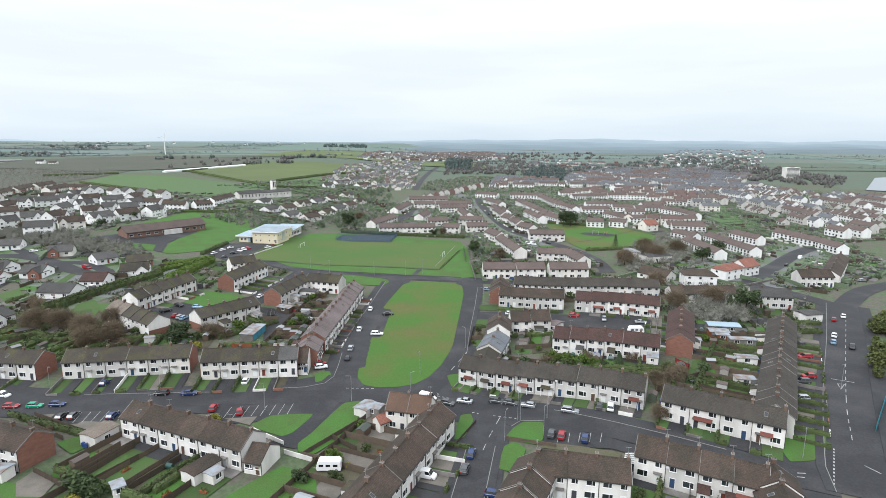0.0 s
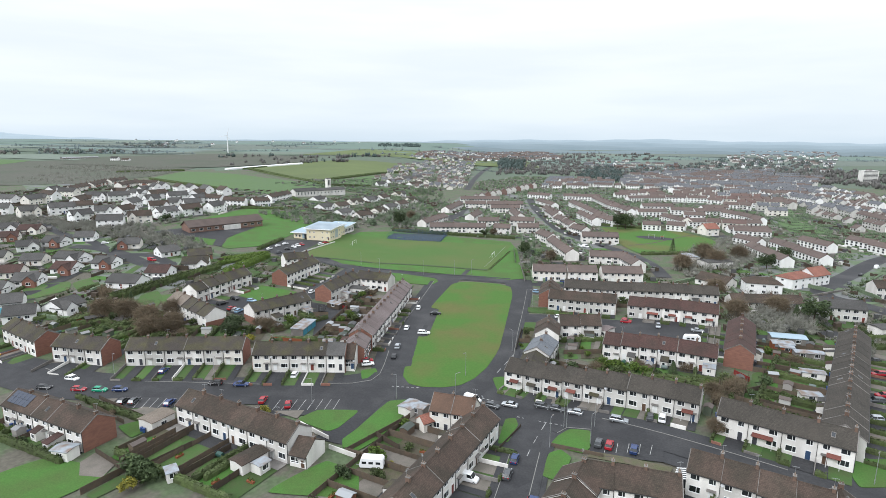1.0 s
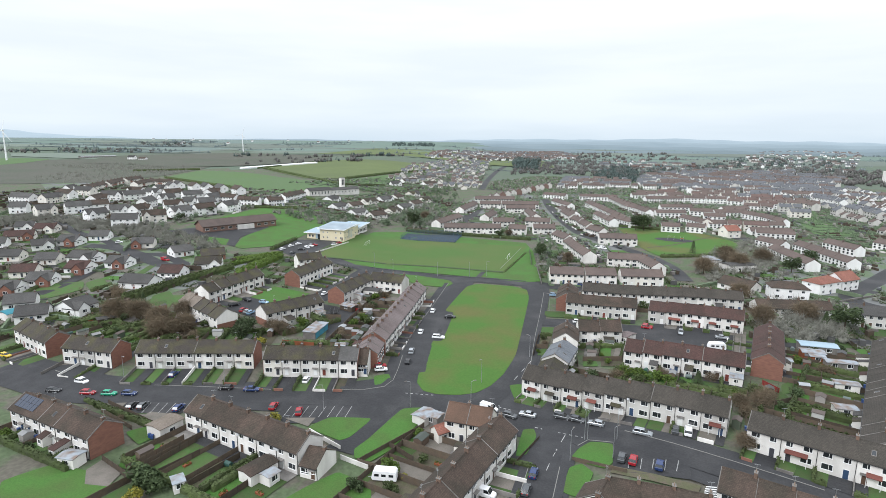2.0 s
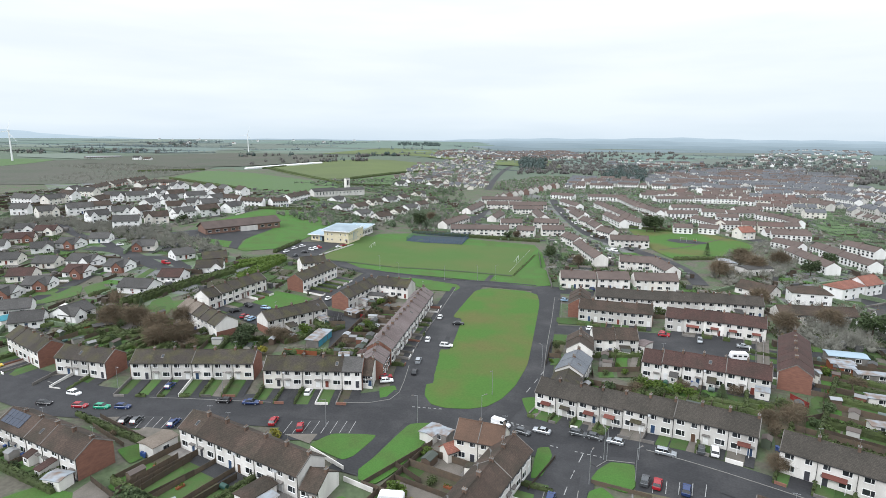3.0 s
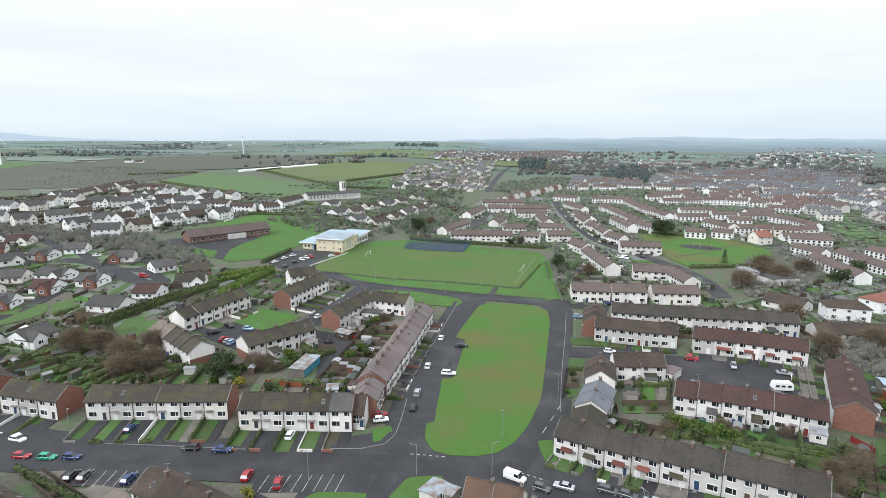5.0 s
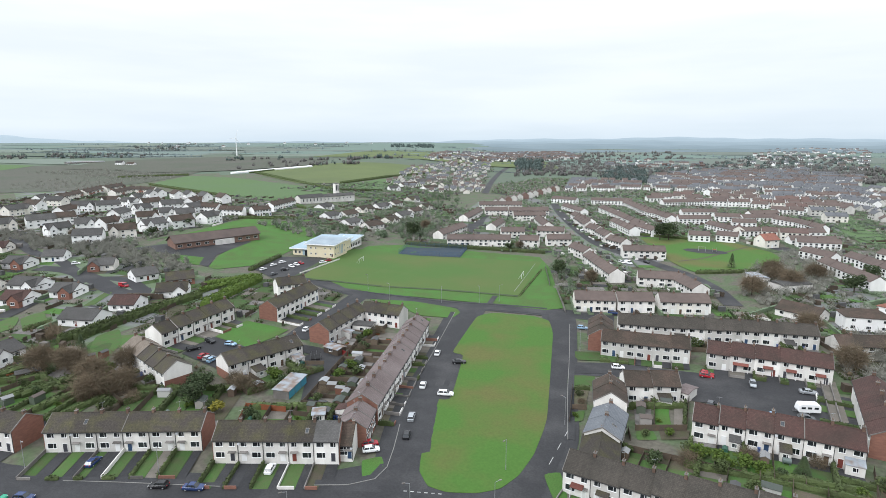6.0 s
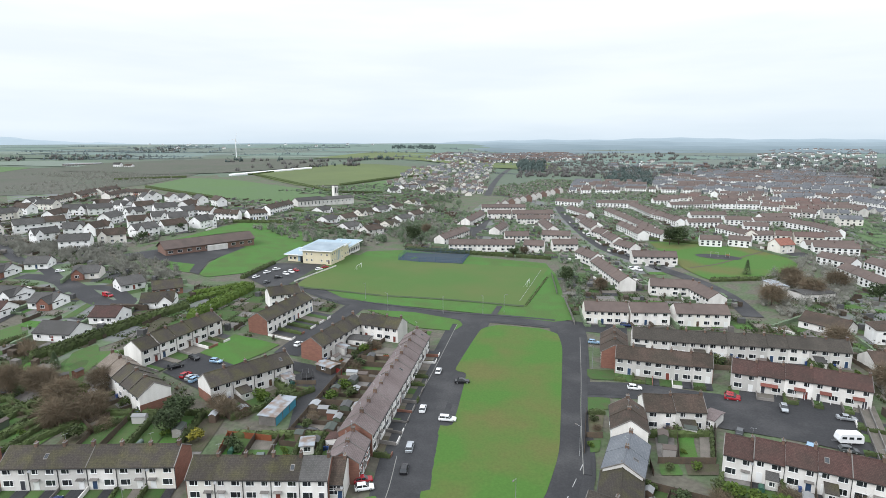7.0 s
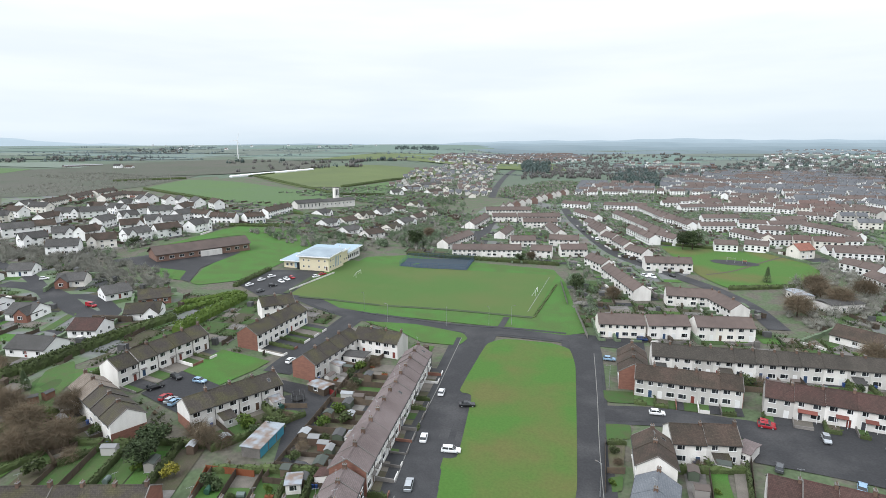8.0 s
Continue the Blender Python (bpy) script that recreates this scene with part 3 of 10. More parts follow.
    xs = [-w / 2, -w / 2 + 0.09, m - 0.04, m + 0.04, w / 2 - 0.09, w / 2]
    zs = [0.0, 0.09, h - 0.09, h]
    s = Shape()
    for y in (-0.07, 0.03):
        s.v += [(x * (1.06 if k == 0 else 1), y - (0.09 if k == 0 and y < 0 else 0), z) for k, z in enumerate(zs) for x in xs]
    for j in range(3):
        for i in range(5):
            hole = j == 1 and i in (1, 3)
            q = (j * 6 + i, j * 6 + i + 1, (j + 1) * 6 + i + 1, (j + 1) * 6 + i)
            if not hole or glazed:
                s.f.append(q)
                s.s.append(1 if hole else 0)
            if hole and not glazed:
                for p in ((0, 1), (1, 2), (2, 3), (3, 0)):
                    s.f.append((q[p[1]], q[p[0]], q[p[0]] + 24, q[p[1]] + 24))
                    s.s.append(0)
    rim = [0, 1, 2, 3, 4, 5, 11, 17, 23, 22, 21, 20, 19, 18, 12, 6]
    for p, q in zip(rim, rim[1:] + rim[:1]):
        s.f.append((q, p, p + 24, q + 24))
        s.s.append(0)
    return s.mesh("window", "upvc", "glass")


def window_mesh(w, h):
    return cached(("win", w, h), lambda: grid_window(w, h, False))


def pane_mesh(w, h):
    return cached(("pane", w, h), lambda: Shape().box(-w / 2 + 0.07, w / 2 - 0.07, -0.035, 0.02, 0.07, h - 0.07).mesh("pane", "glass"))


def far_window_mesh(w, h):
    return cached(("farwin", w, h), lambda: grid_window(w, h, True))


def window(parent, x, y, z, w, h, back=False, full=True):
    at = pose(x, y, z, 0, 0, 180 if back else 0)
    if full:
        o = part("window", window_mesh(w, h), parent, at)
        part("pane", pane_mesh(w, h), o)
    else:
        part("window", far_window_mesh(w, h), parent, at)


def door_mesh():
    def make():
        s = Shape().box(-0.48, 0.48, -0.05, 0.03, 0, 2.05, 0)
        s.box(-0.56, -0.482, -0.08, 0.03, 0, 2.13, 1).box(0.482, 0.56, -0.08, 0.03, 0, 2.13, 1).box(-0.48, 0.48, -0.08, 0.03, 2.054, 2.13, 1)
        return s.mesh("door", "door", "upvc")
    return cached("door", make)


def wall_mesh(w, d, eaves, ridge, mat):
    pr = [(-d / 2, -2.0), (d / 2, -2.0), (d / 2, eaves), (0, ridge), (-d / 2, eaves)]
    return cached(("wall", w, d, eaves, ridge, mat), lambda: Shape().prism_x(pr, -w / 2, w / 2).mesh("wall", mat))


def roof_mesh(w, d, eaves, ridge, mat, over=0.4, end=0.0):
    def make():
        s = Shape()
        k = (ridge - eaves) / (d / 2)
        y, z = d / 2 + over, eaves - over * k
        s.prism_x([(-y, z + 0.04), (0, ridge + 0.04), (0, ridge + 0.24), (-y, z + 0.22)], -w / 2 - end, w / 2 + end, 0)
        s.prism_x([(0, ridge + 0.04), (y, z + 0.04), (y, z + 0.22), (0, ridge + 0.24)], -w / 2 - end, w / 2 + end, 0)
        s.prism_x([(-0.16, ridge + 0.18), (0.16, ridge + 0.18), (0.07, ridge + 0.32), (-0.07, ridge + 0.32)], -w / 2 - end, w / 2 + end, 0)
        s.box(-w / 2, w / 2, -y - 0.12, -y + 0.0, z - 0.02, z + 0.1, 1).box(-w / 2, w / 2, y, y + 0.12, z - 0.02, z + 0.1, 1)
        return s.mesh("roof", mat, "gutter")
    return cached(("roof", w, d, eaves, ridge, mat, over, end), make)


def chimney_mesh(ridge, tall=0.6, pots=2):
    def make():
        s = Shape().box(-0.28, 0.28, -0.42, 0.42, ridge - 0.7, ridge + tall, 0).box(-0.34, 0.34, -0.48, 0.48, ridge + tall, ridge + tall + 0.12, 2)
        for i in range(pots):
            y = (i - (pots - 1) / 2) * 0.42
            s.tube((0, y, ridge + tall + 0.12), (0, y, ridge + tall + 0.5), 0.12, 0.09, 7, 1)
        return s.mesh("chimney", "chimney", "pot", "concrete")
    return cached(("chim", ridge, tall, pots), make)


def dish_mesh():
    s = Shape().tube((0, 0, 0), (0, -0.35, 0.1), 0.025, 0.025, 5)
    s.tube((0, -0.35, 0.1), (0, -0.45, 0.14), 0.12, 0.33, 10)
    return s.tube((0, -0.4, 0.0), (0, -0.75, 0.05), 0.02, 0.02, 4).mesh("satellite_dish", "steel")


def aerial_mesh():
    s = Shape().tube((0, 0, 0), (0, 0, 2.0), 0.025, 0.02, 5).tube((-0.6, 0, 1.9), (0.6, 0, 1.9), 0.018, 0.018, 4)
    for k in range(6):
        s.tube((-0.55 + k * 0.22, -0.22, 1.9), (-0.55 + k * 0.22, 0.22, 1.9), 0.012, 0.012, 4)
    return s.mesh("aerial", "steel")


def verge_mesh(d, eaves, ridge):
    k = (ridge - eaves) / (d / 2)
    y, z = d / 2 + 0.35, eaves - 0.35 * k
    s = Shape()
    for e in (-1, 1):
        s.prism_x([(e * y, z + 0.2), (0, ridge + 0.22), (0, ridge + 0.33), (e * y, z + 0.3)][::e], -0.09, 0.09)
    return s.mesh("verge_strip", "concrete")


def skylight_mesh(d, eaves, ridge):
    k = (ridge - eaves) / (d / 2)

    def up(y):
        return ridge + k * y + 0.24
    s = Shape().prism_x([(-d * 0.34, up(-d * 0.34) - 0.1), (-d * 0.2, up(-d * 0.2) - 0.1), (-d * 0.2, up(-d * 0.2) + 0.06), (-d * 0.34, up(-d * 0.34) + 0.06)], -0.42, 0.42, 0)
    s.prism_x([(-d * 0.325, up(-d * 0.325)), (-d * 0.215, up(-d * 0.215)), (-d * 0.215, up(-d * 0.215) + 0.075), (-d * 0.325, up(-d * 0.325) + 0.075)], -0.33, 0.33, 1)
    return s.mesh("skylight", "concrete", "glass")


def terrace(x0, y0, x1, y1, wall="white", roof="tile_brown", gable="", detail=2, d=8.0, eaves=5.1, ridge=7.6, unit=6.0, porch=0.0, mix=(), group="terraced houses", split=-1, roof2="", seed=0):
    """A row of joined houses under one ridge that runs from (x0, y0) to (x1, y1); the fronts look to the right of that way."""
    rnd = random.Random(int(abs(x0 * 7 + y0 * 13)) + seed)
    length, head = along(x0, y0, x1, y1)
    stamp((x0 + x1) / 2, (y0 + y1) / 2, head, length + 1, d + 1)
    n = max(1, round(length / unit))
    w = length / n
    full = detail > 1
    if not full:
        PLOTS.row(x0, y0, x1, y1, 4.0, 9.0, w)
    near = full and (y0 + y1) / 2 < 190 and x0 > -200
    paned = near and (y0 + y1) / 2 < 150
    for i in range(n):
        t = (i + 0.5) / n
        x, y = x0 + (x1 - x0) * t, y0 + (y1 - y0) * t
        mat = rnd.choice(mix) if mix else wall
        rf = roof2 if roof2 and i >= split else roof
        tone = {"white": "white-rendered", "bright": "fresh white-rendered", "cream": "cream-rendered", "grey": "grey pebbledashed", "brick": "red-brick"}[mat]
        rtone = {"tile_brown": "brown", "tile_grey": "grey", "tile_dark": "mossy dark", "tile_umber": "grey-brown", "tile_red": "red-brown", "tile_pink": "pink-brown", "tile_rust": "rust-red", "tile_rust_brown": "faded rust-brown", "tile_tan": "tan", "tile_slate": "pale grey", "far_tile": "haze-paled brown"}[rf]
        h = thing("terraced_house" if n > 1 else "house", "%s two-storey house with a %s tiled roof" % (tone, rtone), "house", group, "", pose(x, y, terrain(x, y), 0, 0, head))
        part("wall", wall_mesh(w, d, eaves, ridge, mat), h)
        part("roof", roof_mesh(w, d, eaves, ridge, rf, 0.4, 0.0), h)
        if i % 2 == 0 or detail > 1:
            part("chimney", chimney_mesh(ridge, rnd.choice((0.75, 0.9, 1.05)), 2), h, pose(w / 2 - 0.45, 0, 0))
        flip = -1 if i % 2 else 1
        yf, yb = -d / 2, d / 2
        upper, lower = eaves - 1.55, 0.85
        window(h, flip * -w * 0.24, yf, upper, 1.75, 1.2, False, paned)
        window(h, flip * w * 0.27, yf, upper, 1.35, 1.2, False, paned)
        window(h, flip * -w * 0.22, yf, lower, 2.1, 1.4, False, paned)
        if detail > 0:
            part("door", door_mesh(), h, pose(flip * w * 0.27, yf, 0.05))
            if full or math.sin(radians(head)) * 0.339 + math.cos(radians(head)) * 0.941 < 0.6:
                window(h, flip * -w * 0.25, yb, upper, 1.4, 1.1, True, paned)
                window(h, flip * w * 0.25, yb, upper, 1.0, 1.0, True, paned)
            if near:
                window(h, flip * -w * 0.22, yb, lower, 1.6, 1.2, True, paned)
        if near:
            part("downpipe", cached(("pipe", eaves), lambda: Shape().box(-0.06, 0.06, -0.12, 0.0, -0.3, eaves - 0.1).mesh("downpipe", "gutter")), h, pose(w / 2 - 0.02, yf, 0))
        if near and rnd.random() < 0.6:
            part("door_hood", cached("door_hood", lambda: Shape().prism_x([(-0.75, 2.26), (0.02, 2.34), (0.02, 2.5), (-0.78, 2.36)], -0.85, 0.85).mesh("door_hood", "concrete")), h, pose(flip * w * 0.27, yf, 0), "small grey door hood")
        if near:
            if rnd.random() < 0.45:
                part("satellite_dish", cached("dish", dish_mesh), h, pose(flip * w * 0.44, yf if rnd.random() < 0.6 else yb, eaves - 0.75, 0, 0, rnd.choice((0, 25))), "small grey satellite dish")
            if rnd.random() < 0.5:
                part("aerial", cached("aerial", aerial_mesh), h, pose(w / 2 - 0.45, 0.3, ridge + 0.6, 0, 0, rnd.choice((15, 40))), "thin metal television aerial")
            if i and rnd.random() < 0.3:
                part("verge_strip", cached(("verge", d, eaves, ridge), lambda: verge_mesh(d, eaves, ridge)), h, pose(-w / 2, 0, 0), "pale mortar line between two roofs")
            if rnd.random() < 0.22:
                part("skylight", cached(("skylight", d, eaves, ridge), lambda: skylight_mesh(d, eaves, ridge)), h, pose(rnd.uniform(-0.25, 0.25) * w, 0, 0, 0, 0, rnd.choice((0, 180))))
        if rnd.random() < porch:
            px = flip * w * 0.05
            s = Shape()
            pw = rnd.choice((1.3, 2.1))
            s.prism_x([(yf - 1.2, 2.35), (yf + 0.02, 2.75), (yf + 0.02, 2.95), (yf - 1.25, 2.5)], px - pw, px + pw, 0)
            s.box(px - pw + 0.05, px - pw + 0.15, yf - 1.1, yf - 1.0, 0, 2.4, 1).box(px + pw - 0.15, px + pw - 0.05, yf - 1.1, yf - 1.0, 0, 2.4, 1)
            part("porch_canopy", s.mesh("porch_canopy", rnd.choice(("canopy", "canopy", "tile_dark")), "upvc"), h, None, "tiled porch canopy on white posts")
        if gable == "half" and i in (0, n - 1):
            for e in ((-1,) if i == 0 else (1,)):
                part("gable_base", Shape().box(e * w / 2 - 0.06, e * w / 2 + 0.06, -d / 2 - 0.02, d / 2 + 0.02, -2.0, 2.7).mesh("gable_base", "brick"), h, None, "red-brick lower gable wall")
        elif gable and i in (0, n - 1):
            for e in ((-1,) if i == 0 and n > 1 else (1,) if n > 1 else (-1, 1)):
                pr = [(-d / 2 - 0.02, -2.0), (d / 2 + 0.02, -2.0), (d / 2 + 0.02, eaves - 0.02), (0, ridge + 0.0), (-d / 2 - 0.02, eaves - 0.02)]
                part("gable_wall", Shape().prism_x(pr, e * w / 2 - 0.06, e * w / 2 + 0.06).mesh("gable_wall", gable), h, None, "red-brick gable end" if gable == "brick" else "")
        if i in (0, n - 1) and full:
            e = -1 if i == 0 else 1
            k = (ridge - eaves) / (d / 2)
            s = Shape()
            for sy in (-1, 1):
                y0e, z0e = sy * (d / 2 + 0.4), eaves - 0.4 * k
                s.add([(e * w / 2, y0e, z0e), (e * w / 2, 0, ridge), (e * w / 2, 0, ridge + 0.26), (e * w / 2, y0e, z0e + 0.24),
                       (e * (w / 2 + 0.14), y0e, z0e), (e * (w / 2 + 0.14), 0, ridge), (e * (w / 2 + 0.14), 0, ridge + 0.26), (e * (w / 2 + 0.14), y0e, z0e + 0.24)],
                      [(0, 1, 2, 3), (7, 6, 5, 4), (0, 4, 5, 1), (2, 6, 7, 3), (1, 5, 6, 2), (0, 3, 7, 4)])
            part("bargeboard", s.mesh("bargeboard", "concrete"), h)


def house(x0, y0, x1, y1, wall="white", roof="tile_grey", low=False, wing=0, d=0.0, group="detached houses", detail=1, hip=False, front="", garden=(11.0, 11.0, 4.0)):
    """A detached house or bungalow with its ridge from (x0, y0) to (x1, y1); wing: a cross gable towards the front at that end."""
    length, head = along(x0, y0, x1, y1)
    length = round(max(length, 6.0) * 2) / 2
    x, y = (x0 + x1) / 2, (y0 + y1) / 2
    d = d or (10.0 if low else 8.6)
    eaves, ridge = (2.7, 5.4) if low else (5.2, 7.6 if hip else 8.4)
    tone = {"white": "white-rendered", "bright": "fresh white-rendered", "cream": "cream-rendered", "grey": "grey pebbledashed", "brick": "red-brick"}[wall]
    rtone = {"tile_brown": "brown", "tile_grey": "grey", "tile_dark": "dark", "tile_red": "red-brown", "tile_pink": "pink-brown", "tile_rust": "rust-red", "tile_tan": "tan", "tile_slate": "pale grey", "far_tile": "haze-paled brown"}[roof]
    stamp(x, y, head, length + 1, d + 1)
    PLOTS.round_house(x, y, head, length, d, *garden)
    h = thing("bungalow" if low else "house", "%s %s with a %s tiled roof" % (tone, "bungalow" if low else "two-storey house", rtone), "house", group, "", pose(x, y, terrain(x, y), 0, 0, head))
    if hip:
        part("wall", Shape().box(-length / 2, length / 2, -d / 2, d / 2, -2.0, eaves).mesh("wall", wall), h)
        a, b, q = length / 2 + 0.4, d / 2 + 0.4, length / 2 - d * 0.42
        part("roof", Shape().add([(-a, -b, eaves - 0.1), (a, -b, eaves - 0.1), (a, b, eaves - 0.1), (-a, b, eaves - 0.1), (-a, -b, eaves + 0.08), (a, -b, eaves + 0.08), (a, b, eaves + 0.08), (-a, b, eaves + 0.08), (-q, 0, ridge), (q, 0, ridge)],
                                 [(3, 2, 1, 0), (0, 1, 5, 4), (1, 2, 6, 5), (2, 3, 7, 6), (3, 0, 4, 7), (4, 5, 9, 8), (5, 6, 9), (6, 7, 8, 9), (7, 4, 8)]).mesh("roof", roof), h)
    else:
        part("wall", wall_mesh(length, d, eaves, ridge, wall), h)
        part("roof", roof_mesh(length, d, eaves, ridge, roof, 0.4, 0.3), h)
    part("chimney", chimney_mesh(ridge, 0.6, 1), h, pose(length / 2 - (d * 0.42 if hip else 0.5), 0, 0))
    for k in range(max(2, int(length / 4))):
        wx = -length / 2 + (k + 0.5) * length / max(2, int(length / 4))
        window(h, wx, -d / 2, 0.9, 1.6, 1.25, False, detail > 1)
        if not low:
            window(h, wx, -d / 2, eaves - 1.7, 1.4, 1.1, False, detail > 1)
    part("door", door_mesh(), h, pose(length * 0.02, -d / 2, 0.05))
    gx = length / 2 + 0.0
    for e in (-1, 1):
        if e * (-0.339 * math.cos(radians(head)) + 0.941 * math.sin(radians(head))) > 0.35:
            continue
        for gy in ((-2.4, 2.0) if low else (0.8,)):
            part("window", far_window_mesh(1.3, 1.1), h, pose(e * gx, gy, 0.9 if low else eaves - 1.7, 0, 0, 90 * e))
    if wing:
        ww = 5.0 if low else 4.4
        wx = wing * (length / 2 - ww / 2 - 0.3)
        pr = [(-ww / 2, -2.0), (ww / 2, -2.0), (ww / 2, eaves), (0, eaves + (ridge - eaves) * 0.85), (-ww / 2, eaves)]
        part("wing_wall", Shape().prism_x(pr, -1.0, d / 2 + 2.0).mesh("wing_wall", front or wall), h, pose(wx, 0, 0, 0, 0, -90))
        part("wing_roof", roof_mesh(d / 2 + 3.2, ww, eaves, eaves + (ridge - eaves) * 0.85, roof, 0.35, 0.0), h, pose(wx, -(d / 4 + 0.6), 0, 0, 0, -90))
        window(h, wx, -d / 2 - 2.0, 0.9, 1.8, 1.3, False, detail > 1)
        if not low:
            window(h, wx, -d / 2 - 2.0, eaves - 1.7, 1.4, 1.1, False, detail > 1)
    return h


# ---- gardens ----
def fence(x0, y0, x1, y1, high=1.5, mat="wood", label="weathered wooden garden fence"):
    """Boards between posts, in one piece, following the slope."""
    length, head = along(x0, y0, x1, y1)
    rise = terrain(x1, y1) - terrain(x0, y0)
    n = max(1, int(length / 2.4))
    secs = []
    for i in range(n + 1):
        c = i * length / n
        for x, t, z in ((c - 0.06, 0.025, high), (c - 0.055, 0.06, high + 0.1), (c + 0.055, 0.06, high + 0.1), (c + 0.06, 0.025, high)):
            r = rise * c / length
            secs.append([(x, -t, r - 0.3), (x, t, r - 0.3), (x, t, r + z), (x, -t, r + z)])
    thing("fence", label, "fence", "garden fences", "", pose(x0, y0, terrain(x0, y0), 0, 0, head), loft(secs).mesh("fence", mat))


def garden_wall(x0, y0, x1, y1, high=0.9, mat="concrete", label="low rendered garden wall"):
    length, head = along(x0, y0, x1, y1)
    za, zb = terrain(x0, y0), terrain(x1, y1)
    s = Shape()
    s.add([(0, -0.1, -0.3), (length, -0.1, zb - za - 0.3), (length, 0.1, zb - za - 0.3), (0, 0.1, -0.3), (0, -0.1, high), (length, -0.1, zb - za + high), (length, 0.1, zb - za + high), (0, 0.1, high)],
          [(3, 2, 1, 0), (4, 5, 6, 7), (0, 1, 5, 4), (1, 2, 6, 5), (2, 3, 7, 6), (3, 0, 4, 7)])
    thing("garden_wall", label, "wall", "garden walls", "", pose(x0, y0, za, 0, 0, head), s.mesh("garden_wall", mat))


def hedge(x0, y0, x1, y1, high=1.5, wide=1.2, mat="hedge", label="dense green garden hedge"):
    rnd = random.Random(int(abs(x0 * 11 + y0 * 5)))
    length, head = along(x0, y0, x1, y1)
    n = max(2, int(length / 1.1))
    prof = [(-wide / 2, -0.3), (wide / 2, -0.3), (wide / 2 * 1.05, high * 0.6), (wide * 0.33, high), (-wide * 0.33, high), (-wide / 2 * 1.05, high * 0.6)]
    m = len(prof)
    za, zb = terrain(x0, y0), terrain(x1, y1)
    s = Shape()
    for i in range(n + 1):
        k = 0.75 if i in (0, n) else 1
        for y, z in prof:
            s.v.append((i * length / n, y * k * rnd.uniform(0.8, 1.25), (zb - za) * i / n + (z * rnd.uniform(0.84, 1.12) * k if z > 0 else z)))
    s.f = [(i * m + j, i * m + (j + 1) % m, (i + 1) * m + (j + 1) % m, (i + 1) * m + j) for i in range(n) for j in range(m)]
    s.f += [tuple(range(m))[::-1], tuple(range(n * m, n * m + m))]
    s.f = [f[::-1] for f in s.f]
    s.s = [0] * len(s.f)
    tufts(s, rnd, length, high, wide, zb - za)
    thing("hedge", label, "hedge", "hedges", "", pose(x0, y0, za, 0, 0, head), s.mesh("hedge", mat))


def tufts(s, rnd, length, high, wide, rise):
    """Loose leafy sprigs that break a hedge's outline."""
    for _ in range(int(min(length, 90) * 6 * max(1.0, high))):
        x = rnd.uniform(0, length)
        y, z = rnd.uniform(-0.6, 0.6) * wide, rnd.uniform(0.3, 1.08) * high
        if abs(y) < wide * 0.42 and z < high * 0.9:
            z = high * rnd.uniform(0.95, 1.12)
        z += rise * x / length
        r = rnd.uniform(0.15, 0.32) * (1 if high < 2 else 1.5)
        a = rnd.uniform(0, 6.28)
        s.add([(x + r * math.cos(a), y + r * math.sin(a), z), (x - r * math.sin(a) * 0.6, y + r * math.cos(a) * 0.6, z + r), (x - r * math.cos(a), y - r * math.sin(a), z - r * 0.3)], [(0, 1, 2)])


def shed(x, y, head, w=2.4, d=1.9, h=2.0):
    def make():
        a = Shape().prism_x([(-d / 2, -0.3), (d / 2, -0.3), (d / 2, h), (0, h + 0.4), (-d / 2, h)], -w / 2, w / 2).mesh("wall", "shed")
        b = Shape().prism_x([(-d / 2 - 0.15, h - 0.06), (0, h + 0.42), (d / 2 + 0.15, h - 0.06), (d / 2 + 0.15, h + 0.04), (0, h + 0.52), (-d / 2 - 0.15, h + 0.04)][::-1], -w / 2 - 0.12, w / 2 + 0.12).mesh("roof", "shed_roof")
        return a, b
    a, b = cached(("shed", w, d, h), make)
    t = thing("shed", "small garden shed with a felted roof", "shed", "garden sheds", "", pose(x, y, terrain(x, y), 0, 0, head))
    part("wall", a, t)
    part("roof", b, t)


def lean_to(x, y, head, w, d, wall, roof):
    """A single-storey rear extension under a sloping roof; its back stands against the house at (x, y) and it reaches out along local -y."""
    def make():
        a = Shape().prism_x([(-d, -0.6), (0.04, -0.6), (0.04, 2.9), (-d, 2.2)], -w / 2, w / 2).mesh("wall", wall)
        b = Shape().prism_x([(-d - 0.2, 2.17), (0.03, 2.93), (0.03, 3.05), (-d - 0.2, 2.29)], -w / 2 - 0.12, w / 2 + 0.12).mesh("roof", roof)
        return a, b
    a, b = cached(("lean", w, d, wall, roof), make)
    tone = {"white": "white", "grey": "grey", "cream": "cream"}[wall]
    t = thing("rear_extension", "small %s single-storey extension with a sloping roof" % tone, "extension", "rear extensions", "", pose(x, y, terrain(x, y), 0, 0, head))
    part("wall", a, t)
    part("roof", b, t)
    part("window", far_window_mesh(1.1, 1.0), t, pose(0, -d, 0.9))


def gabled_extension(x, y, head, wall, roof):
    """A single-storey rear extension with its gable to the garden; the gable's foot stands at (x, y)."""
    g = thing("rear_extension", "%s-walled rear extension with a small gabled roof" % wall, "extension", "rear extensions", "", pose(x, y, terrain(x, y), 0, 0, head + 90))
    part("wall", wall_mesh(4.4, 4.2, 2.5, 3.9, wall), g, pose(2.2, 0, 0))
    part("roof", roof_mesh(4.4, 4.2, 2.5, 3.9, roof, 0.25, 0.2), g, pose(2.2, 0, 0))
    part("window", far_window_mesh(1.8, 1.2), g, pose(0, 0, 0.9, 0, 0, -90))


def glazed_lean_to(x, y, head):
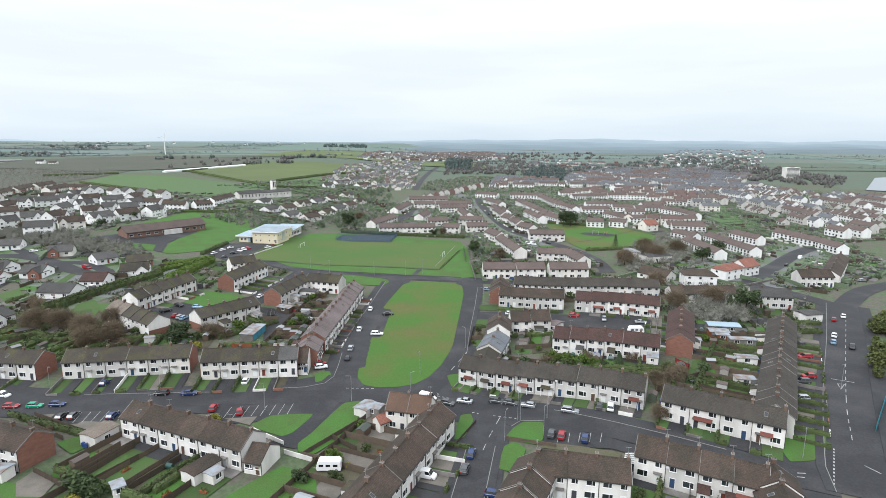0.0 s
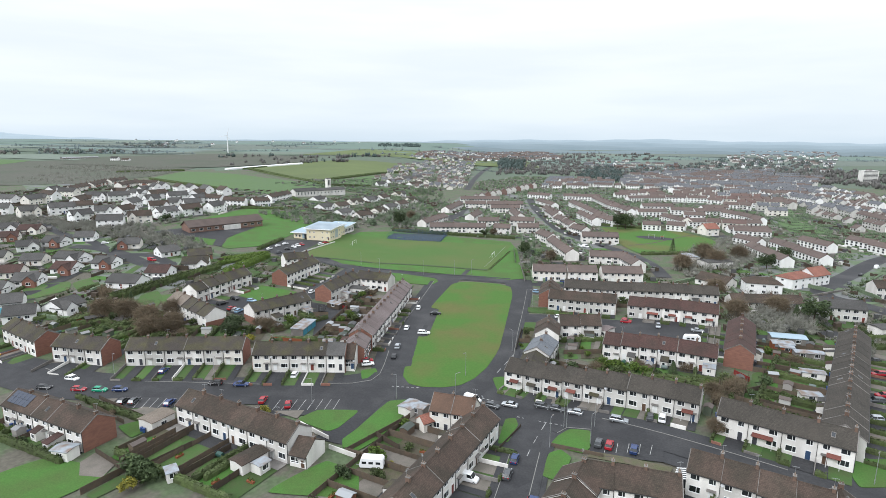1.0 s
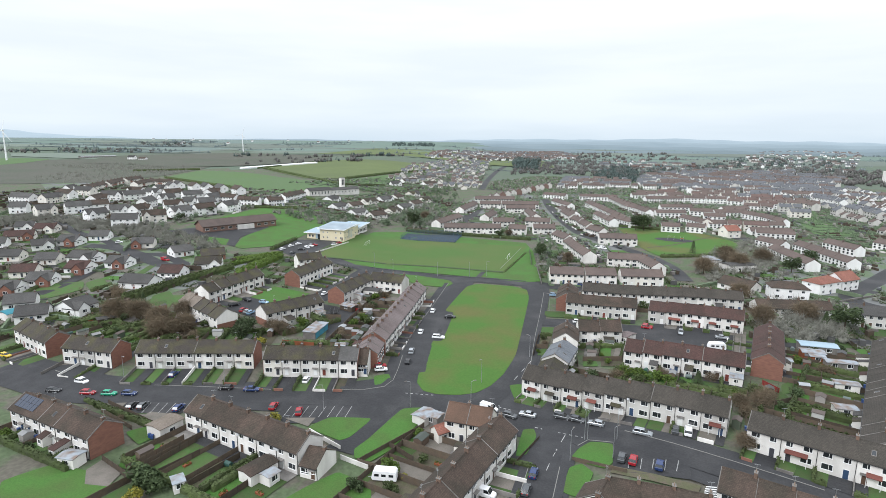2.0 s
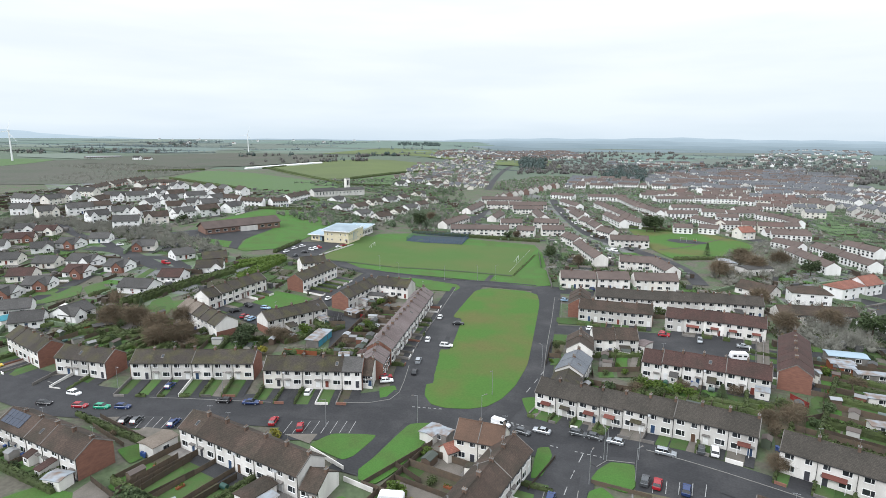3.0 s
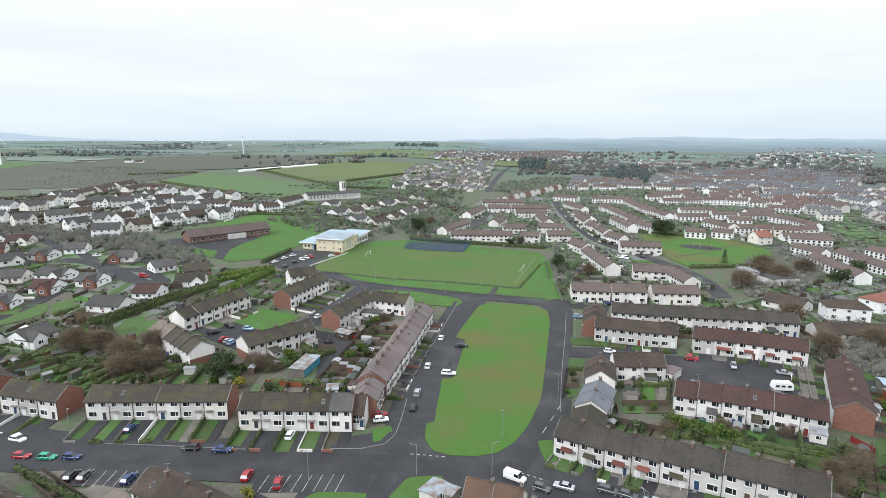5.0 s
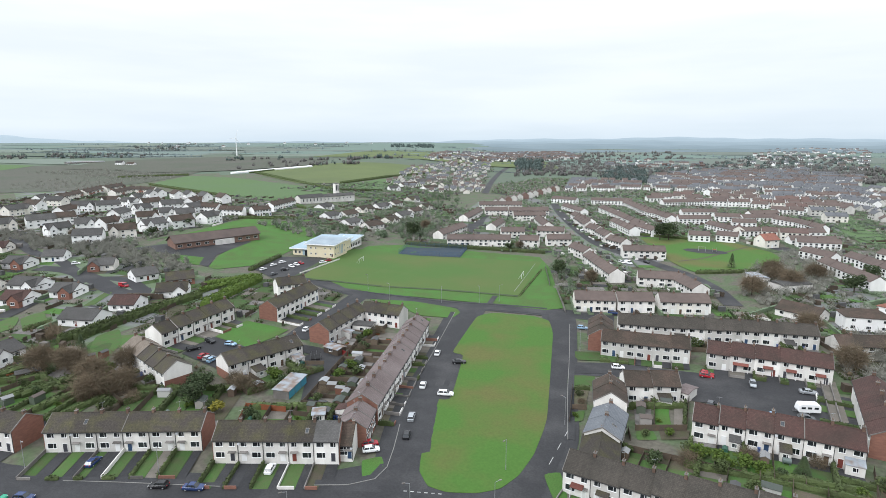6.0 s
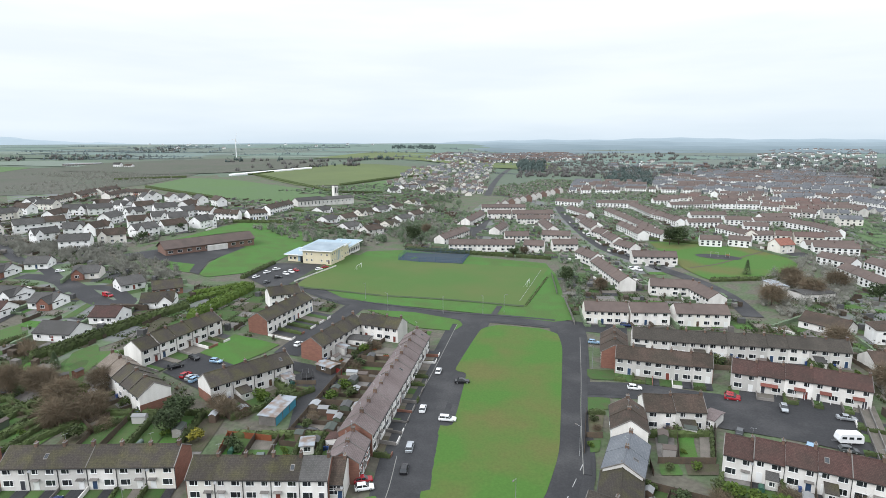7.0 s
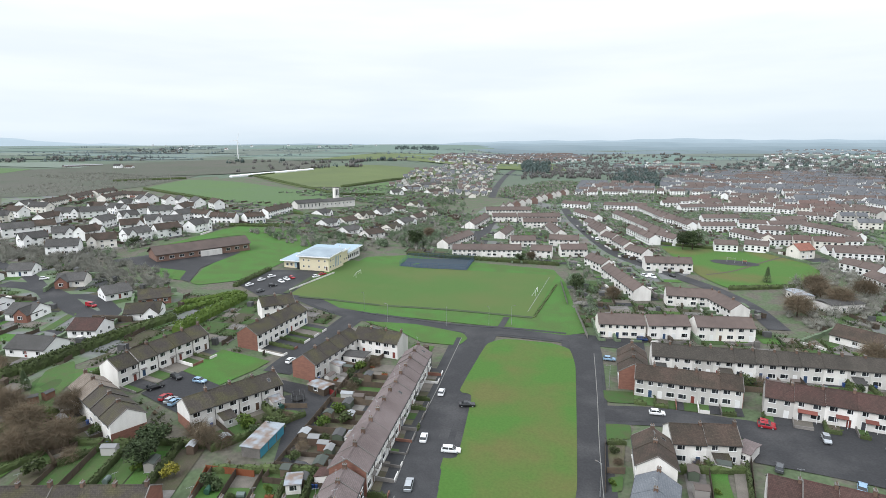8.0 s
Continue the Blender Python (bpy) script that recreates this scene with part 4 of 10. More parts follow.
    """A glass lean-to under a sloping roof of white bars; its back stands at (x, y) and it reaches out along local -y."""
    g = thing("glazed_lean_to", "white-framed glass lean-to against a gable", "lean-to", "", "", pose(x, y, terrain(x, y), 0, 0, head))
    part("base", Shape().box(-2.2, 2.2, -2.4, -2.2, -0.4, 0.9).box(-2.2, -2.05, -2.2, 0, -0.4, 0.9).box(2.05, 2.2, -2.2, 0, -0.4, 0.9).mesh("base", "white"), g)
    part("glass", Shape().prism_x([(-2.32, 0.9), (0, 0.9), (0, 2.9), (-2.32, 2.25)], -2.15, 2.15).mesh("glass", "glass"), g, None, "dark glass sides and roof")
    bar = cached("lean_to_bar", lambda: Shape().prism_x([(-2.5, 2.22), (0, 2.92), (0, 3.02), (-2.5, 2.32)], -0.13, 0.13).mesh("roof_bar", "upvc"))
    post = cached("lean_to_post", lambda: Shape().box(-0.06, 0.06, -2.42, -2.3, 0.85, 2.3).mesh("post", "upvc"))
    for k in range(6):
        part("roof_bar", bar, g, pose(-2.1 + k * 0.84, 0, 0))
        part("post", post, g, pose(-2.1 + k * 0.84, 0, 0))


def oil_tank(x, y, head):
    def make():
        pr = [(0.62 * math.cos(6.2832 * i / 12), 0.75 + 0.62 * math.sin(6.2832 * i / 12)) for i in range(12)]
        return Shape().prism_x(pr, -0.85, 0.85).box(-0.7, -0.5, -0.4, 0.4, -0.1, 0.2).box(0.5, 0.7, -0.4, 0.4, -0.1, 0.2).mesh("oil_tank", "tank")
    thing("oil_tank", "rounded plastic heating-oil tank in a back garden", "oil tank", "oil tanks", "", pose(x, y, terrain(x, y) + 0.08, 0, 0, head), cached("oil_tank", make))


def planter(x, y, head):
    def make():
        s = Shape()
        rnd = random.Random(3)
        for _ in range(26):
            p, r, k = (rnd.uniform(-0.8, 0.8), rnd.uniform(-0.3, 0.3), rnd.uniform(0.45, 0.8)), rnd.uniform(0.12, 0.25), rnd.uniform(0, 6.28)
            s.add([(p[0] + r * math.cos(k), p[1] + r * math.sin(k), p[2]), (p[0], p[1], p[2] + r), (p[0] - r * math.cos(k), p[1] - r * math.sin(k), p[2] - 0.1)], [(0, 1, 2)])
        return Shape().box(-0.9, 0.9, -0.35, 0.35, -0.1, 0.45).mesh("trough", "orange_wood"), s.mesh("foliage", "hedge_bright")
    g = thing("planter", "wooden trough planter full of green plants", "planter", "planters", "", pose(x, y, terrain(x, y) + 0.08, 0, 0, head))
    trough, foliage = cached("planter", make)
    part("trough", trough, g)
    tagged(part("foliage", foliage, g), kind="stuff")


def bin_at(x, y, head):
    def make():
        s = Shape()
        s.add([(-0.24, -0.24, 0), (0.24, -0.24, 0), (0.24, 0.24, 0), (-0.24, 0.24, 0), (-0.3, -0.33, 1.0), (0.3, -0.33, 1.0), (0.3, 0.33, 1.0), (-0.3, 0.33, 1.0)],
              [(3, 2, 1, 0), (4, 5, 6, 7), (0, 1, 5, 4), (1, 2, 6, 5), (2, 3, 7, 6), (3, 0, 4, 7)])
        return s.mesh("body", "bin_blue"), Shape().box(-0.32, 0.32, -0.36, 0.34, 1.002, 1.08).mesh("lid", "bin_blue")
    a, b = cached("bin", make)
    t = thing("wheelie_bin", "blue plastic wheelie bin", "bin", "wheelie bins", "", pose(x, y, terrain(x, y) + 0.08, 0, 0, head))
    part("body", a, t)
    part("lid", b, t)


def gardens(x0, y0, x1, y1, near, deep, unit=6.0, kind="front", seed=0, busy=0.5):
    """Garden plots along a row, on the right of the way from (x0, y0) to (x1, y1), from near to deep metres from the ridge; negative: on the left."""
    rnd = random.Random(seed + int(abs(x0 * 3 + y1 * 7)))
    length, head = along(x0, y0, x1, y1)
    n = max(1, round(length / unit))
    ux, uy = (x1 - x0) / length, (y1 - y0) / length
    sg = 1 if deep > 0 else -1
    rx, ry = uy, -ux
    mid = (near + deep) / 2
    stamp((x0 + x1) / 2 + rx * mid, (y0 + y1) / 2 + ry * mid, head, length, abs(deep - near))

    def at(s, q):
        return (x0 + ux * s + rx * q, y0 + uy * s + ry * q)
    for i in range(n):
        a, b = i * length / n + 0.15, (i + 1) * length / n - 0.15
        if kind == "front":
            cut = a + (b - a) * rnd.choice((0.35, 0.5, 0.65))
            m1 = rnd.choice(("lawn", "lawn", "lawn", "lawn", "gravel", "soil", "pavement") if busy > 0.3 else ("soil", "gravel", "pavement", "lawn", "soil"))
            m2 = rnd.choice(("asphalt", "asphalt", "pavement", "gravel", "lawn") if busy > 0.3 else ("asphalt", "pavement", "gravel", "soil"))
            for (p, q, m) in ((a, cut, m1), (cut + 0.05, b, m2)):
                sheet("garden_plot", [at(p, near), at(p, deep), at(q, deep), at(q, near)], m, 0.08 if m == "lawn" else 0.06, {"lawn": "small front lawn", "soil": "planted front bed"}.get(m, "paved front yard"), "garden", 20)
            p, q = at(a - 0.15, near), at(a - 0.15, deep)
            r = rnd.random()
            if r < 0.45:
                garden_wall(*p, *q, rnd.choice((0.6, 0.8, 1.0)), rnd.choice(("concrete", "concrete", "concrete", "white", "brick")))
            elif r < 0.8:
                hedge(*p, *q, rnd.choice((0.9, 1.2)), 0.6)
            p, q = at(a, deep), at(cut - 0.1, deep)
            r = rnd.random()
            if r < 0.55:
                garden_wall(*p, *q, 0.8, rnd.choice(("concrete", "white", "white", "brick")))
            elif r < 0.85:
                hedge(*p, *q, 1.1, 0.7)
        else:
            q1 = near + (deep - near) * rnd.uniform(0.15, 0.3)
            q2 = near + (deep - near) * rnd.uniform(0.65, 1.0)
            yard = kind == "yard"
            m0, m1, m2 = rnd.choice(("concrete", "gravel", "pavement", "concrete")), rnd.choice(("lawn", "lawn", "lawn", "lawn", "soil", "verge")), rnd.choice(("soil", "lawn", "lawn", "gravel"))
            if yard:
                m1, m2 = rnd.choice(("gravel", "soil", "concrete", "lawn")), rnd.choice(("gravel", "lawn", "soil"))
            sheet("garden_plot", [at(a, near), at(a, q1), at(b, q1), at(b, near)], m0, 0.06, "paved back yard", "garden", 20)
            sheet("garden_plot", [at(a, q1 + 0.05 * sg), at(a, q2), at(b, q2), at(b, q1 + 0.05 * sg)], m1, 0.08, "back garden lawn" if m1 == "lawn" else "back garden ground", "garden", 20)
            if abs(deep - q2) > 1:
                sheet("garden_plot", [at(a, q2 + 0.05 * sg), at(a, deep), at(b, deep), at(b, q2 + 0.05 * sg)], m2, 0.07, "back garden ground", "garden", 20)
            p, q = at(a - 0.15, near), at(a - 0.15, deep)
            r = rnd.random()
            if r < (0.9 if yard else 0.6):
                fence(*p, *q, rnd.choice((1.2, 1.5, 1.7)))
            elif r < 0.95:
                hedge(*p, *q, rnd.choice((1.3, 1.6, 2.0)), 1.0)
            if rnd.random() < busy * 0.5:
                shed(*at(rnd.uniform(a + 1.5, b - 1.5), near + (deep - near) * rnd.uniform(0.3, 0.92)), head + rnd.choice((0, 90)), rnd.choice((2.0, 2.6, 3.4)), rnd.choice((1.7, 2.2)), 2.0)
            if rnd.random() < 0.42:
                lean_to(*at(rnd.uniform(a + 1.4, b - 1.4), near - sg * 0.05), head + (0 if sg > 0 else 180), rnd.choice((2.2, 2.8, 3.4)), rnd.choice((2.0, 2.8, 3.6)), rnd.choice(("white", "white", "grey", "cream")), rnd.choice(("tile_dark", "sheet", "tile_red", "tile_grey")))
            if rnd.random() < 0.22:
                oil_tank(*at(rnd.uniform(a + 1.2, b - 1.2), near + (deep - near) * rnd.uniform(0.25, 0.6)), head + rnd.choice((0, 90)))
            if rnd.random() < 0.25:
                planter(*at(rnd.uniform(a + 1.2, b - 1.2), near + (deep - near) * rnd.uniform(0.2, 0.8)), head + rnd.choice((0, 90)))
            if rnd.random() < busy:
                bush(*at(rnd.uniform(a, b), near + (deep - near) * rnd.uniform(0.4, 1.0)), rnd.uniform(1.0, 2.6), rnd.choice(("leaf", "twig", "hedge", "hedge_bright", "hedge")))
            if rnd.random() < 0.4:
                bin_at(*at(rnd.uniform(a, b), near + sg * 0.5), head)
    p, q = at(0, deep), at(length, deep)
    if kind != "front":
        if rnd.random() < 0.5 and kind != "yard":
            hedge(*p, *q, 1.6, 1.2)
        else:
            fence(*p, *q, 1.5)


# ---- plants ----
def clump(rnd, rx, rz, cz, count, size, mat, name="crown", inner=0.45, lobes=7):
    """A loose crown of many small leafy pieces gathered in uneven lobes."""
    s = Shape()
    balls = []
    for _ in range(lobes):
        a, e = rnd.uniform(0, 6.28), rnd.uniform(-0.5, 1.0)
        q = rnd.uniform(0.25, 0.62)
        balls.append((rx * q * math.cos(a), rx * q * math.sin(a), cz + rz * 0.6 * e, rnd.uniform(0.38, 0.6)))
    for _ in range(count):
        bx, by, bz, br = rnd.choice(balls)
        d = Vector((rnd.gauss(0, 1), rnd.gauss(0, 1), rnd.gauss(0, 1))).normalized()
        q = rnd.uniform(inner, 1.0) ** 0.5
        c = Vector((bx + d.x * rx * br * q, by + d.y * rx * br * q, bz + d.z * rz * br * q))
        a = Vector((rnd.gauss(0, 1), rnd.gauss(0, 1), rnd.gauss(0, 0.6))).normalized() * size * rnd.uniform(0.6, 1.3)
        b = Vector((rnd.gauss(0, 1), rnd.gauss(0, 1), rnd.gauss(0, 1))).normalized().cross(a).normalized() * size * rnd.uniform(0.35, 0.8)
        s.add([tuple(c - a), tuple(c + b), tuple(c + a), tuple(c - b * 0.7)], [(0, 1, 2, 3)])
    return s.mesh(name, mat)


def trunk_mesh(rnd, high, r, limbs=5):
    s = Shape().tube((0, 0, -0.5), (0, 0, high * 0.45), r, r * 0.7, 7)
    for i in range(limbs):
        a = i * 6.28 / limbs + rnd.uniform(-0.4, 0.4)
        z = high * rnd.uniform(0.25, 0.45)
        e = (math.cos(a) * high * 0.28, math.sin(a) * high * 0.28, high * rnd.uniform(0.6, 0.85))
        s.tube((0, 0, z), e, r * 0.45, r * 0.12, 5)
        for _ in range(2):
            g = (e[0] * rnd.uniform(1.0, 1.5) + rnd.uniform(-.5, .5), e[1] * rnd.uniform(1.0, 1.5) + rnd.uniform(-.5, .5), e[2] + rnd.uniform(-0.1, 0.2) * high)
            s.tube(tuple(c * 0.7 + (z * 0.3 if k == 2 else 0) for k, c in enumerate(e)), g, r * 0.2, r * 0.05, 4)
    return s.mesh("trunk", "bark")


def twig_mesh(rnd, rx, rz, cz, count, name="crown"):
    s = Shape()
    for _ in range(count):
        d = Vector((rnd.gauss(0, 1), rnd.gauss(0, 1), rnd.gauss(0, 0.8) + 0.35)).normalized()
        q0 = rnd.uniform(0.2, 1.0) ** 0.7 * 0.88
        q1 = q0 + rnd.uniform(0.1, 0.3)
        wob = Vector((rnd.gauss(0, 0.4), rnd.gauss(0, 0.4), rnd.gauss(0, 0.35)))
        p = Vector((d.x * rx * q0, d.y * rx * q0, cz + d.z * rz * q0))
        e = d + wob
        q = Vector((e.x * rx * q1, e.y * rx * q1, cz + e.z * rz * q1))
        side = (q - p).cross(Vector((rnd.gauss(0, 1), rnd.gauss(0, 1), rnd.gauss(0, 1)))).normalized() * 0.023 * (rx / 2.5)
        s.add([tuple(p - side), tuple(p + side), tuple(q)], [(0, 1, 2)])
    return s.mesh(name, "twig")


def bush(x, y, r, mat="leaf"):
    k = int(x * 3 + y) % 3
    if mat == "twig":
        me = cached(("bushtwig", k), lambda: twig_mesh(random.Random(k), 1.0, 0.9, 0.4, 1600))
    else:
        me = cached(("bush", k, mat), lambda: clump(random.Random(k + 5), 1.0, 0.85, 0.6, 420, 0.16, mat, "crown", 0.3))
    name = {"twig": "bare_shrub"}.get(mat, "bush")
    lab = {"twig": "bare brown winter garden shrub", "yellow_leaf": "yellow-green leafy garden bush"}.get(mat, "dark green evergreen garden bush")
    t = thing(name, lab, "bush", "garden bushes", "", pose(x, y, terrain(x, y)) @ Matrix.Diagonal((r, r, r, 1)))
    part("crown", me, t)


def tree(x, y, high=8.0, kind="bare", wide=0.36):
    k = int(abs(x * 3 + y)) % 3
    if kind == "bare":
        tm = cached(("tt", k), lambda: trunk_mesh(random.Random(k), 1.0 * 8, 0.18, 7))
        cm = cached(("tc", k), lambda: twig_mesh(random.Random(k + 3), 3.2, 3.6, 4.4, 4200))
        lab = "bare brown winter tree"
    elif kind == "conifer":
        def cone():
            rnd = random.Random(k)
            s = Shape()
            for _ in range(900):
                h = rnd.uniform(0.08, 1.0)
                r = (1 - h) * 2.2 * rnd.uniform(0.5, 1.05) + 0.1
                a = rnd.uniform(0, 6.28)
                c = Vector((r * math.cos(a), r * math.sin(a), h * 8))
                o = Vector((math.cos(a), math.sin(a), -0.5)) * 0.45
                w = Vector((-math.sin(a), math.cos(a), 0.1)) * 0.22
                s.add([tuple(c - w), tuple(c + o), tuple(c + w)], [(0, 1, 2)])
            return s.mesh("crown", "leaf")
        tm = cached(("ct", k), lambda: Shape().tube((0, 0, -0.5), (0, 0, 7), 0.2, 0.03, 7).mesh("trunk", "bark"))
        cm = cached(("cc", k), cone)
        lab = "dark green conifer tree"
    else:
        tm = cached(("et", k), lambda: trunk_mesh(random.Random(k), 8, 0.2, 5))
        cm = cached(("ec", k), lambda: clump(random.Random(k + 9), 3.3, 3.3, 4.6, 1500, 0.34, "leaf", "crown", 0.25, 11))
        lab = "dark green broad evergreen tree"
    q = high / 8
    t = thing("tree", lab, "tree", "trees", "", pose(x, y, terrain(x, y), 0, 0, (x * 37 + y * 17) % 360) @ Matrix.Diagonal((q * wide / 0.36, q * wide / 0.36, q, 1)))
    part("trunk", tm, t)
    part("crown", cm, t)


# ---- vehicles ----
def car_meshes(kind, paint):
    def make():
        L, W, H = {"hatch": (4.0, 1.74, 1.46), "saloon": (4.5, 1.78, 1.44), "estate": (4.6, 1.8, 1.5), "van": (4.9, 1.9, 1.95)}[kind]
        belt = 0.92 if kind != "van" else 1.15
        xs = [-L / 2, -L / 2 + 0.12, -L / 2 + 0.9, 0, L / 2 - 1.1, L / 2 - 0.15, L / 2]
        top = {"van": [0.95, belt, belt, belt, belt - 0.05, 0.85, 0.62], "saloon": [0.72, belt, belt, belt, belt - 0.06, 0.74, 0.55]}.get(kind, [0.8, belt, belt, belt, belt - 0.06, 0.74, 0.55])
        wid = [0.82, 0.95, 1.0, 1.0, 1.0, 0.94, 0.78]
        secs = []
        for x, z, w in zip(xs, top, wid):
            y = W / 2 * w
            secs.append([(x, -y * 0.94, 0.26), (x, -y, 0.45), (x, -y * 0.98, z - 0.1), (x, -y * 0.9, z), (x, y * 0.9, z), (x, y * 0.98, z - 0.1), (x, y, 0.45), (x, y * 0.94, 0.26)])
        body = loft([s[::-1] for s in secs]).mesh("body", paint)
        r0, r1 = {"hatch": (-L / 2 + 0.1, L / 2 - 1.05), "saloon": (-L / 2 + 0.7, L / 2 - 1.2), "estate": (-L / 2 + 0.1, L / 2 - 1.2), "van": (-L / 2 + 0.05, L / 2 - 0.9)}[kind]
        i0, i1 = {"hatch": (0.45, 0.75), "saloon": (0.65, 0.75), "estate": (0.35, 0.8), "van": (0.06, 0.55)}[kind]
        yb, yt = W / 2 * 0.9, W / 2 * (0.7 if kind != "van" else 0.82)
        cab = Shape()
        lo = [(r0, -yb, belt - 0.02), (r1, -yb, belt - 0.04), (r1, yb, belt - 0.04), (r0, yb, belt - 0.02)]
        hi = [(r0 + i0, -yt, H - 0.05), (r1 - i1, -yt, H - 0.05), (r1 - i1, yt, H - 0.05), (r0 + i0, yt, H - 0.05)]
        cab.add(lo + hi, [(0, 1, 5, 4), (1, 2, 6, 5), (2, 3, 7, 6), (3, 0, 4, 7)])
        glass = cab.mesh("glazing", "car_glass")
        rf = Shape()
        g = 0.05
        x0, x1, mid = r0 + i0 - g, r1 - i1 + g, (r0 + r1) / 2
        a = [(x0, -yt - g, H - 0.06), (mid, -yt - g, H - 0.06), (x1, -yt - g, H - 0.06), (x1, yt + g, H - 0.06), (mid, yt + g, H - 0.06), (x0, yt + g, H - 0.06)]
        b = [(r0 + i0 + 0.15, -yt + 0.12, H), (r1 - i1 - 0.15, -yt + 0.12, H), (r1 - i1 - 0.15, yt - 0.12, H), (r0 + i0 + 0.15, yt - 0.12, H)]
        feet = [(r0 - 0.02, -yb - 0.02), (mid, -yb - 0.02), (r1 + 0.02, -yb - 0.02), (r1 + 0.02, yb + 0.02), (mid, yb + 0.02), (r0 - 0.02, yb + 0.02)]
        v, f = a + b, [(5, 4, 3, 2, 1, 0), (6, 7, 8, 9), (0, 1, 2, 7, 6), (2, 3, 8, 7), (3, 4, 5, 9, 8), (5, 0, 6, 9)]
        for k in range(6):
            u = 0.12 if k in (0, 1, 4, 5) else -0.12
            n = len(v)
            v += [(feet[k][0], feet[k][1], belt - 0.03), (feet[k][0] + u, feet[k][1], belt - 0.03), (a[k][0] + u * 0.8, a[k][1], a[k][2])]
            f.append((k, n, n + 1, n + 2) if (k < 3) == (u > 0) else (k, n + 2, n + 1, n))
        rf.add(v, f)
        if kind == "van":
            rf.add([(r0 - 0.01, s * (yb + 0.015), belt - 0.02) for s in (-1, 1)] + [(mid + 0.6, s * (yb + 0.015), belt - 0.02) for s in (1, -1)] + [(r0 + i0, s * (yt + 0.015), H - 0.05) for s in (-1, 1)] + [(mid + 0.5, s * (yt + 0.015), H - 0.05) for s in (1, -1)],
                   [(0, 3, 7, 4), (1, 5, 6, 2), (0, 4, 5, 1)])
        roof = rf.mesh("roof", paint)
        wheel = Shape()
        wheel.tube((0, -0.1, 0), (0, 0.1, 0), 0.31, 0.31, 12, 0).tube((0, -0.11, 0), (0, 0.11, 0), 0.19, 0.19, 10, 1)
        return body, glass, roof, cached("wheel", lambda: wheel.mesh("wheel", "tyre", "steel")), L, W
    return cached(("car", kind, paint), make)


def car(x, y, head, paint="silver", kind="hatch"):
    body, glass, roof, wheel, L, W = car_meshes(kind, PAINT[paint])
    noun = {"hatch": "hatchback car", "saloon": "saloon car", "estate": "estate car", "van": "panel van"}[kind]
    c = thing("van" if kind == "van" else "car", "%s %s parked on the asphalt" % (paint.replace("_", " "), noun), "van" if kind == "van" else "car", "parked vehicles", "", pose(x, y, terrain(x, y) + 0.06, 0, 0, head))
    part("body", body, c)
    part("glazing", glass, c, None, "dark car windows")
    part("roof", roof, c)
    for sx in (-1, 1):
        for sy in (-1, 1) if y < 260 else (1 if sx * math.cos(radians(head)) > 0 else -1,):
            part("wheel", wheel, c, pose(sx * (L / 2 - 0.78), sy * (W / 2 - 0.12), 0.31))
    if y > 115:
        return
    lm = cached("headlamp", lambda: Shape().box(-0.05, 0.12, -0.17, 0.17, -0.08, 0.08).mesh("headlamp", "lamp_glass"))
    tm = cached("tail_lamp", lambda: Shape().box(-0.08, 0.05, -0.14, 0.14, -0.1, 0.1).mesh("tail_lamp", "tail"))
    for sy in (-1, 1):
        part("headlamp", lm, c, pose(L / 2 - 0.16, sy * (W / 2 - 0.32), 0.62))
        part("tail_lamp", tm, c, pose(-L / 2 + 0.03, sy * (W / 2 - 0.36), 0.74))


def caravan(x, y, head):
    c = thing("caravan", "white touring caravan with dark windows", "caravan", "", "", pose(x, y, terrain(x, y) + 0.06, 0, 0, head))
    pr = [(-2.6, 0.45), (2.5, 0.45), (2.75, 0.9), (2.45, 2.2), (2.1, 2.55), (-2.2, 2.55), (-2.55, 2.2), (-2.7, 0.9)]
    s = Shape().prism_x([(y_, z) for y_, z in pr], -1.1, 1.1)
    part("body", s.mesh("body", "white_paint"), c, pose(0, 0, 0, 0, 0, -90))
    g = cached("caravan_window", lambda: Shape().box(-0.5, 0.5, -0.02, 0.02, 0, 0.55).mesh("window", "glass"))
    for sx in (-1.5, 0.1, 1.6):
        for sy in (-1.105, 1.105):
            part("window", g, c, pose(sx, sy, 1.35))
    wheel = car_meshes("hatch", PAINT["white"])[3]
    for sy in (-1, 1):
        part("wheel", wheel, c, pose(0, sy * 0.98, 0.31))
    part("hitch", Shape().tube((2.4, 0, 0.45), (3.7, 0, 0.45), 0.06, 0.05, 5).mesh("hitch", "steel"), c)


def street_lamp(x, y, head, high=7.5):
    def make():
        p = Shape().tube((0, 0, -0.3), (0, 0, 1.2), 0.1, 0.09, 8).tube((0, 0, 1.2), (0, 0, high), 0.065, 0.045, 8).mesh("pole", "steel")
        a = Shape().tube((0, 0, high - 0.05), (1.0, 0, high + 0.12), 0.035, 0.03, 6).mesh("arm", "steel")
        l = Shape().box(0.85, 1.5, -0.12, 0.12, high + 0.06, high + 0.2).mesh("lantern", "concrete")
        return p, a, l
    p, a, l = cached(("lamp", high), make)
    t = thing("street_lamp", "grey steel street lamp beside the road", "street lamp", "street lamps", "", pose(x, y, terrain(x, y), 0, 0, head))
    part("pole", p, t)
    part("arm", a, t)
    part("lantern", l, t)



# ---- things too many and too far to count ----
class Crowd:
    """Gathers many small far things into one object."""

    def __init__(self, *mats):
        self.s, self.mats = Shape(), mats

    def house(self, x, y, head, w, d, eaves, ridge, wall, roof):
        c, n = math.cos(radians(head)), math.sin(radians(head))
        z0 = terrain(x, y)
        stamp(x, y, head, w + 1, d + 1)

        def put(px, py, pz):
            return (x + px * c - py * n, y + px * n + py * c, z0 + pz)
        k = (ridge - eaves) / (d / 2)
